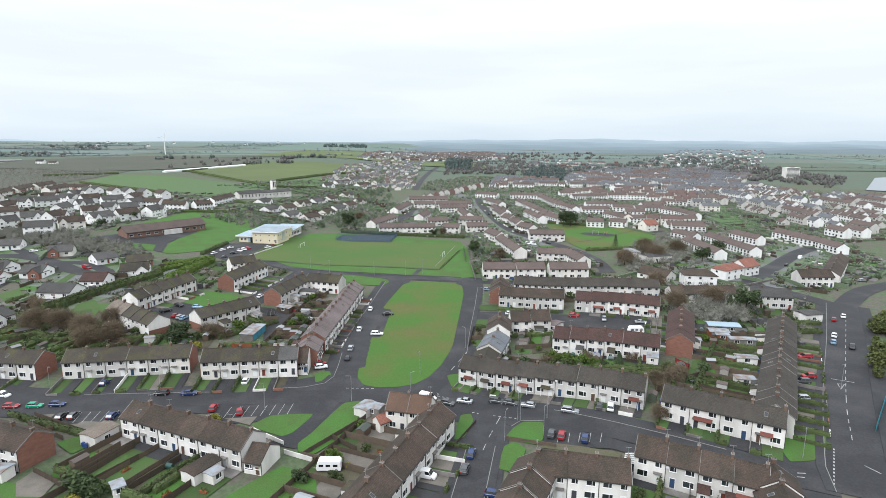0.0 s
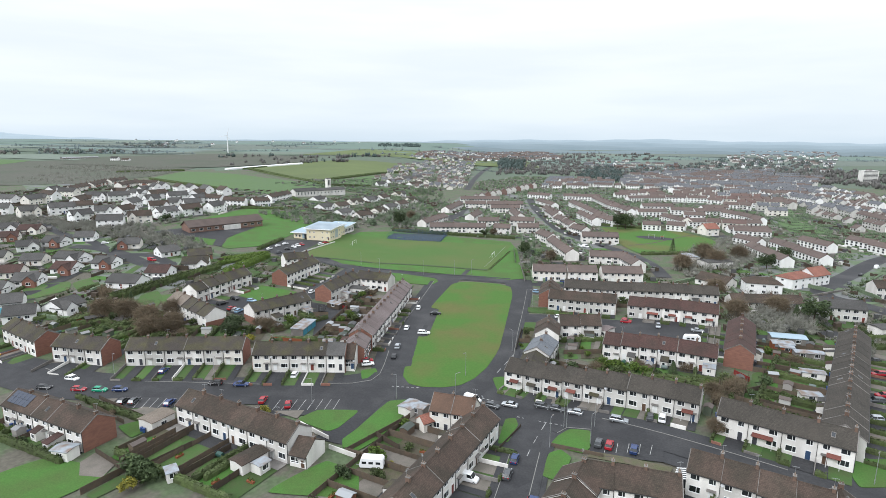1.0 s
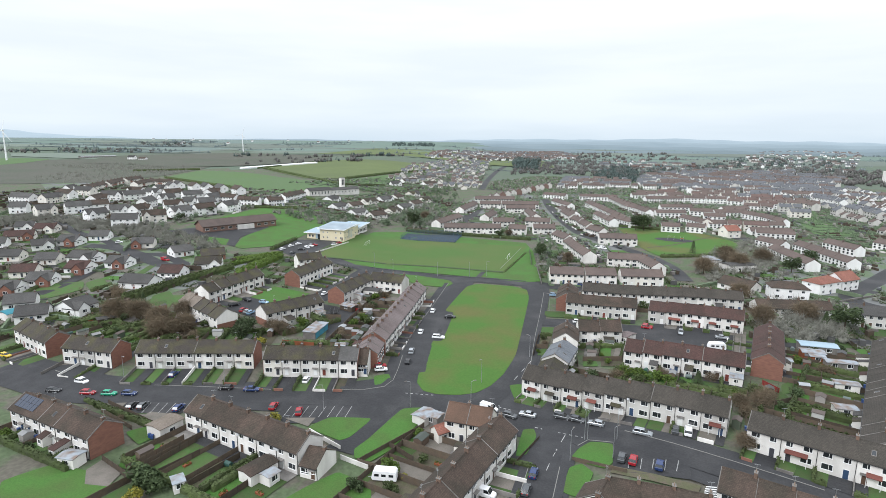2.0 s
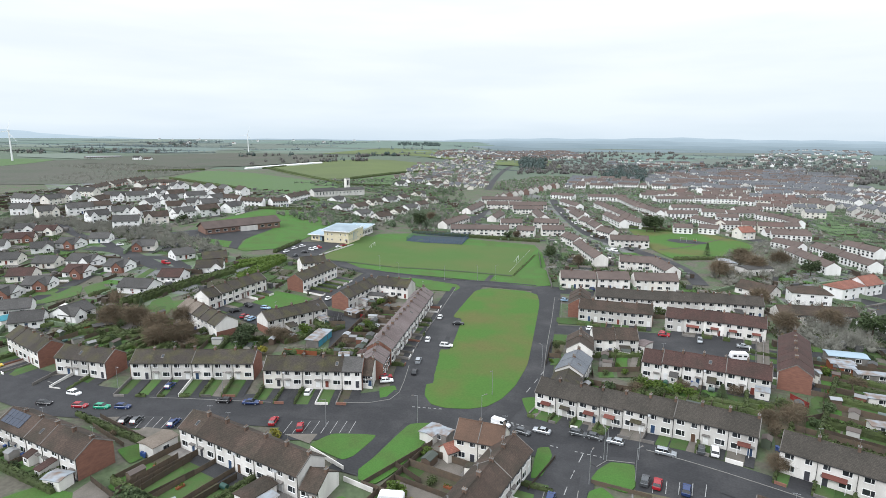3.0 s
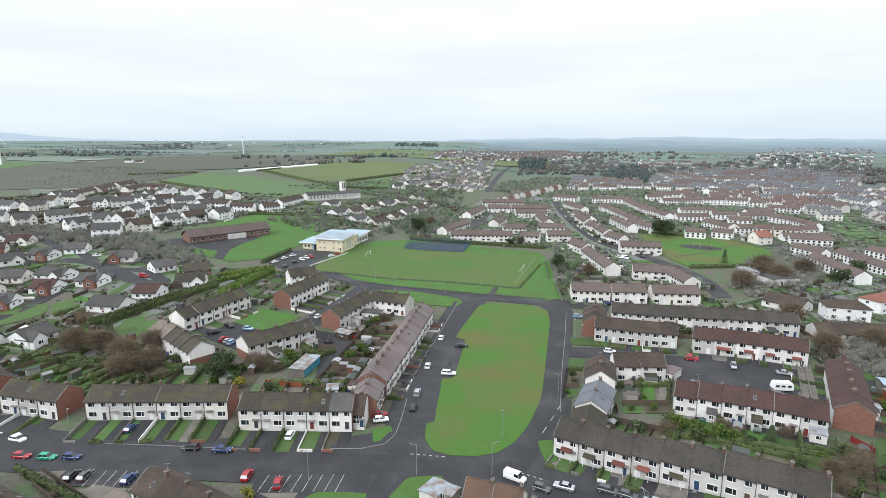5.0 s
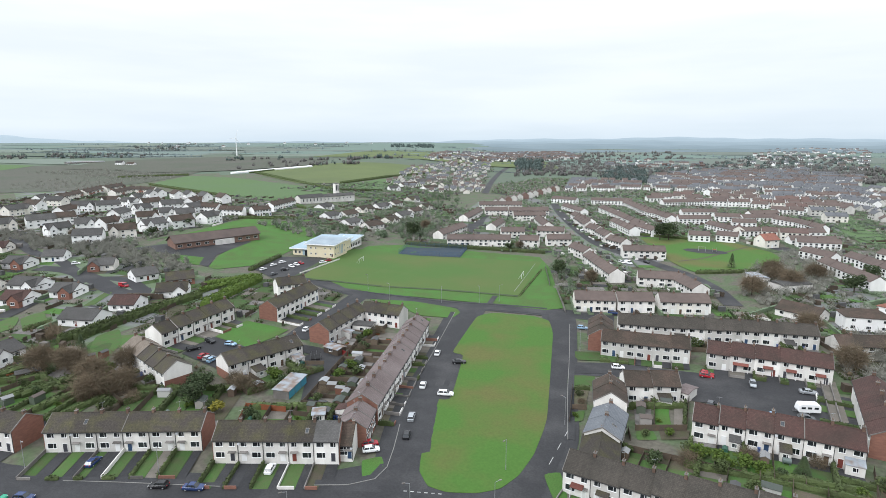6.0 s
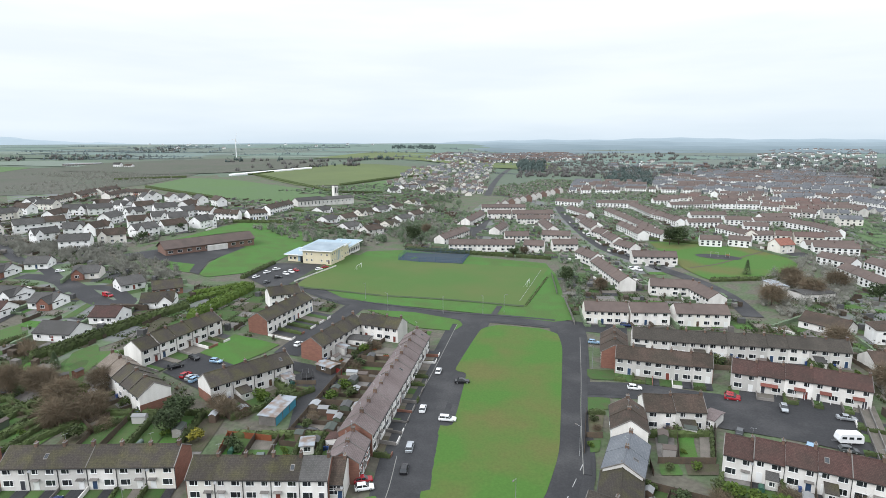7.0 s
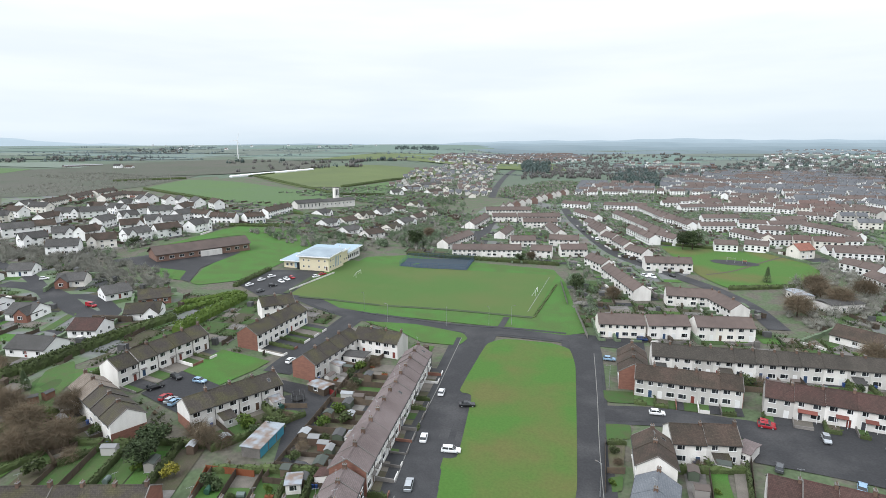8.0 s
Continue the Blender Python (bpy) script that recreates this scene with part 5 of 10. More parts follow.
        o = Shape().prism_x([(-d / 2, -2.0), (d / 2, -2.0), (d / 2, eaves), (0, ridge), (-d / 2, eaves)], -w / 2, w / 2, wall)
        o.prism_x([(-d / 2 - 0.3, eaves - 0.3 * k + 0.05), (0, ridge + 0.05), (d / 2 + 0.3, eaves - 0.3 * k + 0.05), (d / 2 + 0.3, eaves - 0.3 * k + 0.25), (0, ridge + 0.3), (-d / 2 - 0.3, eaves - 0.3 * k + 0.25)], -w / 2 - 0.1, w / 2 + 0.1, roof)
        rows = (0.9, eaves - 1.7) if eaves > 4 else (0.9,)
        for e in range(max(1, int(w / 3))):
            wx = -w / 2 + (e + 0.5) * w / max(1, int(w / 3))
            for z in rows:
                for sy in (-1, 1):
                    o.box(wx - 0.7, wx + 0.7, sy * d / 2 - 0.05, sy * d / 2 + 0.05, z, z + 1.15, len(self.mats) - 1)
        o.box(w / 2 - 0.9, w / 2 - 0.2, -0.4, 0.4, ridge - 0.5, ridge + 1.0, roof)
        self.s.v, base = self.s.v + [put(*v) for v in o.v], len(self.s.v)
        self.s.f += [tuple(i + base for i in f) for f in o.f]
        self.s.s += o.s

    def done(self, name, label, category):
        return thing(name, label, category, "", "stuff", None, self.s.mesh(name, *self.mats))


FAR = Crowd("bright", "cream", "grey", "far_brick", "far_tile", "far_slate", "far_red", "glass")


def far_row(x0, y0, x1, y1, wall=0, roof=4, unit=6.0):
    length, head = along(x0, y0, x1, y1)
    n = max(1, round(length / (unit * 2)))
    PLOTS.row(x0, y0, x1, y1, 5.0, 9.0, 9.0)
    for i in range(n):
        t = (i + 0.5) / n
        FAR.house(x0 + (x1 - x0) * t, y0 + (y1 - y0) * t, head, length / n, 7.6, 4.3, 6.7, wall, roof)


def inside(x, y, poly):
    hit = False
    for i in range(len(poly)):
        (ax, ay), (bx, by) = poly[i - 1], poly[i]
        if (ay > y) != (by > y) and x < (bx - ax) * (y - ay) / (by - ay) + ax:
            hit = not hit
    return hit


def town(poly, head, seed, gap=26.0, walls=(0, 0, 1, 2), roofs=(4, 4, 5, 6), low=0.2, fill=0.85, run=5):
    """Streets of small houses that fill an outline, in rows that bend a little."""
    rnd = random.Random(seed)
    cx, cy = sum(p[0] for p in poly) / len(poly), sum(p[1] for p in poly) / len(poly)
    reach = max(math.hypot(p[0] - cx, p[1] - cy) for p in poly)
    c, n = math.cos(radians(head)), math.sin(radians(head))
    v = -reach
    while v < reach:
        u = -reach + rnd.uniform(0, 20)
        bend, ph = rnd.uniform(2, 9), rnd.uniform(0, 6)
        while u < reach:
            wall, roof, isl = rnd.choice(walls), rnd.choice(roofs), rnd.random() < low
            for _ in range(rnd.randint(2, run)):
                w = rnd.uniform(7.5, 12)
                q = v + bend * math.sin(u / 60 + ph)
                x, y = cx + u * c - q * n, cy + u * n + q * c
                if inside(x, y, poly) and rnd.random() < fill:
                    FAR.house(x, y, head + 57.3 * math.atan(bend / 60 * math.cos(u / 60 + ph)) + rnd.uniform(-6, 6) + rnd.choice((0, 0, 0, 90 if isl or rnd.random() < 0.25 else 0)), w - (0.2 if not isl else 3), 7.6, 2.7 if isl else 5.1, 5.0 if isl else 7.6, wall, roof)
                u += w
            u += rnd.uniform(3, 9)
        v += gap * rnd.uniform(0.85, 1.2)


def lump(s, rnd, x, y, z, r, h, slot):
    """The uneven dense heart of a far tree."""
    v = []
    for q, w in ((0.08, 0.55), (0.38, 1.0), (0.68, 0.85), (0.95, 0.35)):
        for i in range(6):
            a, k = i * 1.0472 + q * 2, r * w * rnd.uniform(0.7, 1.15)
            v.append((x + k * math.cos(a), y + k * math.sin(a), z + h * (q + rnd.uniform(-0.08, 0.08))))
    s.add(v, [(18, 19, 20, 21, 22, 23)] + [(j * 6 + i, j * 6 + (i + 1) % 6, j * 6 + 6 + (i + 1) % 6, j * 6 + 6 + i) for j in range(3) for i in range(6)], slot)


def thicket(name, poly, count, size, kind="twig", label="bare brown winter scrub", seed=1, leaves=170, gap=0.0):
    """Scrub or woodland inside an outline, every plant a spray of twigs or leaves."""
    rnd = random.Random(seed)
    s = Shape()
    xs, ys = [p[0] for p in poly], [p[1] for p in poly]
    made = 0
    for _ in range(count * 20):
        x, y = rnd.uniform(min(xs), max(xs)), rnd.uniform(min(ys), max(ys))
        if not inside(x, y, poly) or (gap and not free(x, y, gap)):
            continue
        z = terrain(x, y)
        h = size * rnd.uniform(0.55, 1.25)
        r = h * rnd.uniform(0.38, 0.6)
        ever = kind == "leaf" or (kind == "mixed" and (made % 3 == 0 if name == "far_woods" else rnd.random() < 0.35))
        if name == "far_woods":
            for _ in range(3):
                a, q = rnd.uniform(0, 6.28), rnd.uniform(0.5, 1.0)
                lump(s, rnd, x + r * 0.8 * math.cos(a), y + r * 0.8 * math.sin(a), z - 0.3, r * 0.55 * q, h * 0.85 * q, 1 if ever else 0)
        elif min(ys) > 195:
            lump(s, rnd, x, y, z - 0.3, r * 0.5, h * 0.42, 1 if ever else 0)
        if ever:
            for _ in range(leaves):
                d = Vector((rnd.gauss(0, 1), rnd.gauss(0, 1), rnd.gauss(0, 1))).normalized() * rnd.uniform(0.5, 1.0)
                p = Vector((x + d.x * r, y + d.y * r, z + h * 0.52 + d.z * h * 0.5))
                a = Vector((rnd.gauss(0, 1), rnd.gauss(0, 1), rnd.gauss(0, 1))).normalized() * h * 0.11
                b = Vector((rnd.gauss(0, 1), rnd.gauss(0, 1), rnd.gauss(0, 1))).normalized() * h * 0.11
                s.add([tuple(p - a), tuple(p + b), tuple(p + a)], [(0, 1, 2)], 1)
        else:
            s.tube((x, y, z - 0.3), (x, y, z + h * 0.5), h * 0.02, h * 0.012, 4, 0)
            for _ in range(leaves):
                d = Vector((rnd.gauss(0, 1), rnd.gauss(0, 1), abs(rnd.gauss(0, 0.9)) + 0.05)).normalized()
                q = rnd.uniform(0.15, 0.65)
                p = Vector((x + d.x * r * q, y + d.y * r * q, z + h * 0.15 + d.z * h * 0.8 * q))
                e = Vector((d.x * r, d.y * r, d.z * h * 0.85)) * rnd.uniform(0.15, 0.4) + Vector((rnd.gauss(0, 1), rnd.gauss(0, 1), rnd.gauss(0, 1))) * r * 0.22
                w = e.cross(Vector((rnd.gauss(0, 1), rnd.gauss(0, 1), rnd.gauss(0, 1)))).normalized() * h * (0.012 if leaves > 60 else 0.022)
                s.add([tuple(p - w), tuple(p + w), tuple(p + e)], [(0, 1, 2)], 0)
        made += 1
        if made >= count:
            break
    # Scrub beyond y 195 takes the twig and leaf colours lightened for haze.
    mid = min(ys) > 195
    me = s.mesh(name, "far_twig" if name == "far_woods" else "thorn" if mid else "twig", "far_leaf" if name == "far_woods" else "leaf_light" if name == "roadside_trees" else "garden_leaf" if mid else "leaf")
    me.polygons.foreach_set("use_smooth", [name == "far_woods" or mid] * len(me.polygons))
    return thing(name, label, "scrub", "", "stuff", None, me)




# ---- special buildings ----
def brick_school(x0, y0, x1, y1):
    length, head = along(x0, y0, x1, y1)
    h = thing("school", "long red-brick school hall with a brown tiled roof", "school", "", "", pose((x0 + x1) / 2, (y0 + y1) / 2, terrain((x0 + x1) / 2, (y0 + y1) / 2), 0, 0, head))
    part("wall", wall_mesh(length, 13.0, 3.8, 7.2, "school_brick"), h)
    part("roof", roof_mesh(length, 13.0, 3.8, 7.2, "school_roof", 0.8, 0.8), h)
    n = int(length / 5)
    for i in range(n):
        window(h, -length / 2 + (i + 0.5) * length / n, -6.5, 0.9, 2.6, 1.5, False, False)
    s = Shape().prism_x([(-7.6, -1.0), (-6.4, -1.0), (-6.4, 3.0), (-7.6, 2.6)], -3, 9)
    part("porch", s.mesh("porch", "white"), h, None, "flat white entrance porch")


def blue_school(x, y, head):
    """A cream school under stepped shallow blue metal roofs; the left end of its entrance face stands at (x, y), the long side runs back from the far end of that face."""
    h = thing("school", "cream-yellow modern school with stepped pale blue metal roofs", "school", "", "", pose(x, y, terrain(x, y), 0, 0, head))

    def block(a, b, c, d, wall, eav, hi, over, deck="school_blue"):
        """Walls from a to b and c to d under one sloping roof, eav high at the front and hi at the back, with a thick pale edge."""
        part("wall", Shape().box(a, b, c, d, -3, eav - 0.05).mesh("wall", wall), h)
        s = Shape().prism_x([(c - over, eav), (d + over, hi), (d + over, hi + 0.5), (c - over, eav + 0.5)], a - over, b + over, 1)
        k = (hi - eav) / (d - c + 2 * over)
        s.prism_x([(c - over + 0.3, eav + 0.5 + 0.3 * k), (d + over - 0.3, hi + 0.5 - 0.3 * k), (d + over - 0.3, hi + 0.62 - 0.3 * k), (c - over + 0.3, eav + 0.62 + 0.3 * k)], a - over + 0.3, b + over - 0.3, 0)
        part("roof", s.mesh("roof", deck, "white_paint"), h, None, "shallow pale blue metal roof with a pale edge")

    block(0.0, 13.0, 2.0, 16.0, "school_cream", 3.6, 4.4, 1.6)
    block(10.5, 27.5, 0.0, 17.0, "school_cream", 6.8, 8.0, 1.3, "school_grey")
    block(2.0, 15.0, 16.5, 36.0, "white", 4.6, 5.8, 1.4)
    block(12.0, 25.5, 17.5, 27.0, "school_cream", 6.0, 6.8, 1.2)
    block(11.0, 25.0, 27.5, 44.0, "white", 4.0, 5.2, 1.5)
    part("entrance_glass", Shape().box(9.0, 10.3, -0.2, 3.0, 0, 3.2).mesh("entrance_glass", "glass"), h, None, "tall dark entrance glazing")
    part("blue_panel", Shape().box(6.4, 9.4, 1.86, 2.04, 0.1, 3.3).mesh("blue_panel", "school_blue"), h, None, "pale blue wall panel")
    for i in range(2):
        window(h, 2.0 + i * 2.4, 2.0, 0.9, 1.5, 1.6, False, False)
    for px in (13.0, 16.0, 22.0, 25.4):
        window(h, px, 0.0, 1.0, 1.0, 1.2, False, False)
        window(h, px, 0.0, 4.4, 1.0, 1.0, False, False)
    part("door", door_mesh(), h, pose(26.3, 0.0, 0.05))
    pane = far_window_mesh(1.0, 1.2)
    for py in (2.0, 5.0, 14.0):
        for z in (1.0, 4.4):
            part("window", pane, h, pose(27.5, py, z, 0, 0, 90))
    for py in (7.6, 9.4, 11.2):
        part("blue_panel", cached("school_strip", lambda: Shape().box(-0.35, 0.35, -0.12, 0.05, 0.6, 6.0).mesh("blue_panel", "school_blue")), h, pose(27.5, py, 0, 0, 0, 90), "tall pale blue strip window")
    for i in range(6):
        part("window", cached("school_bay", lambda: grid_window(1.8, 2.2, True)), h, pose(25.0, 29.0 + i * 2.5, 0.6, 0, 0, 90))
    for i in range(3):
        part("window", pane, h, pose(25.5, 19.5 + i * 2.8, 1.0, 0, 0, 90))


def sports_court(pts):
    sheet("sports_court", pts, "muga", 0.2, "dark blue hard sports court", "court")
    f = thing("court_fence", "tall blue mesh fence round the sports court", "fence", "", "", pose(*pts[0], terrain(*pts[0])))
    z0 = terrain(*pts[0])
    for i in range(4):
        (ax, ay), (bx, by) = pts[i], pts[(i + 1) % 4]
        length, head = along(ax, ay, bx, by)
        at = pose(ax - pts[0][0], ay - pts[0][1], terrain(ax, ay) - z0, 0, 0, head)
        n = int(length / 3)
        for k in range(n + 1):
            part("post", cached("court_post", lambda: Shape().box(-0.05, 0.05, -0.05, 0.05, -0.5, 3.2).mesh("post", "muga_fence")), f, at @ pose(k * length / n, 0, 0))
        for z in (0.3, 1.1, 2.1, 3.1):
            part("rail", Shape().box(0, length, -0.02, 0.02, z, z + 0.08).mesh("rail", "muga_fence"), f, at)
        s = Shape()
        for k in range(int(length / 0.35)):
            s.box(k * 0.35, k * 0.35 + 0.05, -0.01, 0.01, 0.0, 3.1 if i % 2 else 1.2)
        tagged(part("mesh_panel", s.mesh("mesh_panel", "muga_fence"), f, at), kind="stuff")


def goal(x0, y0, x1, y1):
    length, head = along(x0, y0, x1, y1)
    g = thing("football_goal", "white metal football goal on the grass", "goal", "football goals", "", pose(x0, y0, terrain(x0, y0) + 0.16, 0, 0, head))
    length = 7.3
    post = cached("goal_post", lambda: Shape().tube((0, 0, -0.2), (0, 0, 2.44), 0.07, 0.07, 8).mesh("post", "white_paint"))
    part("post", post, g)
    part("post", post, g, pose(length, 0, 0))
    part("crossbar", Shape().tube((-0.07, 0, 2.44), (length + 0.07, 0, 2.44), 0.07, 0.07, 8).mesh("crossbar", "white_paint"), g)
    for x in (0, length):
        part("stay", cached("goal_stay", lambda: Shape().tube((0, 0, 2.4), (0, 1.6, 0), 0.03, 0.03, 6).mesh("stay", "white_paint")), g, pose(x, 0, 0))


def church(x0, y0, x1, y1, tx, ty):
    length, head = along(x0, y0, x1, y1)
    z = terrain(x0, y0)
    c = thing("church", "long white church building with a grey roof and square tower", "church", "", "", pose(x0, y0, z, 0, 0, head))
    part("wall", wall_mesh(length * 0.42, 11.0, 5.0, 7.5, "white"), c, pose(length * 0.2, 5, 0))
    part("roof", roof_mesh(length * 0.42, 11.0, 5.0, 7.5, "tile_grey", 0.4, 0.3), c, pose(length * 0.2, 5, 0))
    part("wall", wall_mesh(length * 0.58, 9.0, 4.2, 6.2, "white"), c, pose(length * 0.71, 8, 0))
    part("roof", roof_mesh(length * 0.58, 9.0, 4.2, 6.2, "tile_grey", 0.4, 0.3), c, pose(length * 0.71, 8, 0))
    for i in range(6):
        window(c, length * (0.04 + i * 0.06), -0.5, 1.2, 1.3, 3.0, False, False)
    for i in range(8):
        window(c, length * (0.45 + i * 0.068), 3.5, 1.2, 1.3, 1.4, False, False)
    t = thing("bell_tower", "tall square white bell tower", "tower", "", "", pose(tx, ty, terrain(tx, ty), 0, 0, head))
    part("shaft", Shape().box(-2.3, 2.3, -2.3, 2.3, -2, 14.0).mesh("shaft", "white"), t)
    part("cap", Shape().box(-2.5, 2.5, -2.5, 2.5, 14.002, 14.6).mesh("cap", "concrete"), t)
    for x in (-0.95, 0.95):
        part("louvre", cached("louvre", lambda: Shape().box(-0.55, 0.55, -2.4, -2.2, 6.5, 12.5).mesh("louvre", "glass")), t, pose(x, 0, 0))


def garages(x0, y0, x1, y1):
    length, head = along(x0, y0, x1, y1)
    g = thing("garage_block", "row of lock-up garages with blue doors and a patched metal roof", "garage", "", "", pose(x0, y0, terrain(x0, y0), 0, 0, head))
    part("wall", Shape().box(0, length, 0, 4.6, -0.5, 2.4).mesh("wall", "concrete"), g)
    part("roof", Shape().prism_x([(-0.3, 2.402), (4.9, 2.6), (4.9, 2.75), (-0.3, 2.55)], -0.3, length + 0.3).mesh("roof", "sheet"), g)
    n = int(length / 2.9)
    for i in range(n):
        part("garage_door", cached(("gdoor", length), lambda: Shape().box(0.2, length / n - 0.2, -0.06, 0.0, 0.0, 2.2).mesh("garage_door", "blue_door")), g, pose(i * length / n, 0, 0), "blue up-and-over garage door")


def playground(x, y):
    sheet("playground_surface", [(x + 13 * math.cos(k * 0.628), y + 7 * math.sin(k * 0.628)) for k in range(10)], "asphalt", 0.2, "dark rubber playground surface", "playground")
    s = thing("swing", "metal playground swing frame", "swing", "", "", pose(x - 2, y, terrain(x, y) + 0.2))
    for sx in (-2, 2):
        for sy in (-1, 1):
            part("leg", Shape().tube((sx, sy, 0), (sx, 0, 2.6), 0.05, 0.05, 6).mesh("leg", "steel"), s)
    part("beam", Shape().tube((-2.2, 0, 2.6), (2.2, 0, 2.6), 0.05, 0.05, 6).mesh("beam", "steel"), s)
    f = thing("climbing_frame", "small painted climbing frame", "climbing frame", "", "", pose(x + 5, y + 1, terrain(x, y) + 0.2))
    for sx in (-1, 1):
        for sy in (-1, 1):
            part("post", Shape().tube((sx, sy, 0), (sx, sy, 2.4), 0.06, 0.06, 6).mesh("post", "steel"), f)
    part("deck", Shape().box(-1.1, 1.1, -1.1, 1.1, 1.2, 1.35).mesh("deck", "orange_wood"), f)


def wind_turbine(x, y, high):
    t = thing("wind_turbine", "white wind turbine on farmland", "wind turbine", "wind turbines", "", pose(x, y, terrain(x, y), 0, 0, 25))
    part("mast", Shape().tube((0, 0, -2), (0, 0, high), high * 0.03, high * 0.016, 12).mesh("mast", "white_paint"), t)
    part("nacelle", Shape().box(-high * 0.02, high * 0.02, -high * 0.05, high * 0.04, high, high * 1.04).mesh("nacelle", "white_paint"), t)
    blade = Shape().add([(-0.3, 0, 0), (0.3, 0, 0), (high * 0.02, -0.1, high * 0.12), (0.1, 0, high * 0.5), (-0.1, 0, high * 0.5), (0, 0.25, 0)], [(0, 1, 2, 3, 4), (0, 4, 5), (1, 5, 3, 2), (4, 3, 5), (0, 5, 1)]).mesh("blade", "white_paint")
    for k in range(3):
        part("blade", blade, t, pose(0, -high * 0.055, high * 1.02, 0, 20 + 120 * k, 0))


def tower_block(x, y, k=1.0):
    t = thing("tower_block", "distant white ten-storey tower block", "apartment block", "", "", pose(x, y, terrain(x, y), 0, 0, 25) @ Matrix.Diagonal((k, k, k, 1)))
    part("wall", Shape().box(-18, 18, -8, 8, -3, 30).mesh("wall", "white"), t)
    for k in range(10):
        part("window_band", cached("band", lambda: Shape().box(-16.5, 16.5, -8.15, -7.9, 0, 1.3).mesh("window_band", "glass")), t, pose(0, 0, 1.2 + k * 2.9))
    part("roof", Shape().box(-5, 5, -4, 4, 30.002, 33).mesh("roof", "concrete"), t)


def long_shed(x0, y0, x1, y1):
    length, head = along(x0, y0, x1, y1)
    g = thing("farm_shed", "very long low white farm shed", "barn", "", "", pose(x0, y0, terrain(x0, y0), 0, 0, head))
    z = terrain(x1, y1) - terrain(x0, y0)
    s = Shape()
    prof = [(-4, -1), (4, -1), (4, 1.9), (0, 2.9), (-4, 1.9)]
    s.v = [(0, a, b) for a, b in prof] + [(length, a, b + z) for a, b in prof]
    s.f = [(4, 3, 2, 1, 0), (5, 6, 7, 8, 9)] + [(i, (i + 1) % 5, (i + 1) % 5 + 5, i + 5) for i in range(5)]
    s.s = [0] * 7
    part("body", s.mesh("body", "white_paint"), g)


def hall(x0, y0, x1, y1, d, high, wall, roof):
    """A low shed-like building whose front base runs from (x0, y0) to (x1, y1)."""
    length, head = along(x0, y0, x1, y1)
    stamp((x0 + x1) / 2, (y0 + y1) / 2, head, length, d * 2)
    noun = {"white": "white", "red_paint": "red-painted", "orange_wood": "orange timber", "wood": "dark timber", "concrete": "grey"}[wall]
    rn = {"tile_grey": "grey", "sheet": "patched metal", "school_blue": "pale blue metal", "tile_tan": "tan", "tile_pink": "pink-brown tiled", "tile_brown": "brown tiled", "teal": "teal", "tile_dark": "dark"}[roof]
    g = thing("outbuilding", "low %s outbuilding with a %s roof" % (noun, rn), "outbuilding", "outbuildings", "", pose(x0, y0, terrain(x0, y0), 0, 0, head))
    part("wall", Shape().box(0, length, 0, d, -1, high).mesh("wall", wall), g)
    part("roof", Shape().prism_x([(-0.3, high + 0.002), (d / 2, high + d * 0.09), (d + 0.3, high + 0.002), (d + 0.3, high + 0.15), (d / 2, high + d * 0.09 + 0.16), (-0.3, high + 0.15)], -0.3, length + 0.3).mesh("roof", roof), g)
    n = max(1, int(length / 4))
    for i in range(n):
        window(g, (i + 0.5) * length / n, 0, 0.9, min(1.6, length / n * 0.6), 1.2, False, False)


def trampoline(x, y):
    """A round mat on legs inside a tall net on posts."""
    t = thing("trampoline", "round garden trampoline with a dark safety net", "trampoline", "", "", pose(x, y, terrain(x, y) + 0.08))
    ring = [(1.8 * math.cos(k * 0.5236), 1.8 * math.sin(k * 0.5236)) for k in range(12)]
    part("mat", Shape().prism_z(ring, 0.8, 0.84).mesh("mat", "tyre"), t)
    post = cached("trampoline_post", lambda: Shape().tube((0, 0, -0.05), (0, 0, 2.4), 0.035, 0.035, 6).mesh("post", "steel"))
    for px, py in ring[::2]:
        part("post", post, t, pose(px, py, 0))
    net = Shape()
    for k in range(12):
        (ax, ay), (bx, by) = ring[k], ring[(k + 1) % 12]
        for q in range(6):
            u = q / 6
            net.box(ax + (bx - ax) * u - 0.012, ax + (bx - ax) * u + 0.012, ay + (by - ay) * u - 0.012, ay + (by - ay) * u + 0.012, 0.84, 2.3)
        net.tube((ax, ay, 2.3), (bx, by, 2.3), 0.03, 0.03, 5)
        net.tube((ax, ay, 0.82), (bx, by, 0.82), 0.05, 0.05, 5)
    part("net", net.mesh("net", "gutter"), t)


def cottage(x, y):
    g = thing("garden_house", "tiny cream garden house with a rust-red roof", "garden house", "", "", pose(x, y, terrain(x, y), 0, 0, 60))
    part("wall", wall_mesh(4.0, 3.4, 2.5, 3.8, "cream"), g)
    part("roof", roof_mesh(4.0, 3.4, 2.5, 3.8, "tile_rust", 0.3, 0.2), g)
    window(g, 0, -1.7, 0.9, 1.0, 1.0, False, False)


# ---- distance: hedgerows, far fields and hills ----
def far_hedgerows():
    rnd = random.Random(4)
    s = Shape()
    for _ in range(75):
        f, l = rnd.uniform(1080, 2500), rnd.uniform(-1700, 2000)
        a = rnd.choice((0.1, 0.2, -0.1, 1.3, 0.0, -0.2))
        n = rnd.randint(30, 90)
        for i in range(n):
            q = (i - n / 2) * 4.5
            ff, ll = f + q * math.sin(a), l + q * math.cos(a)
            x, y = -0.339 * ff - 0.941 * ll, 0.941 * ff - 0.339 * ll
            z = terrain(x, y)
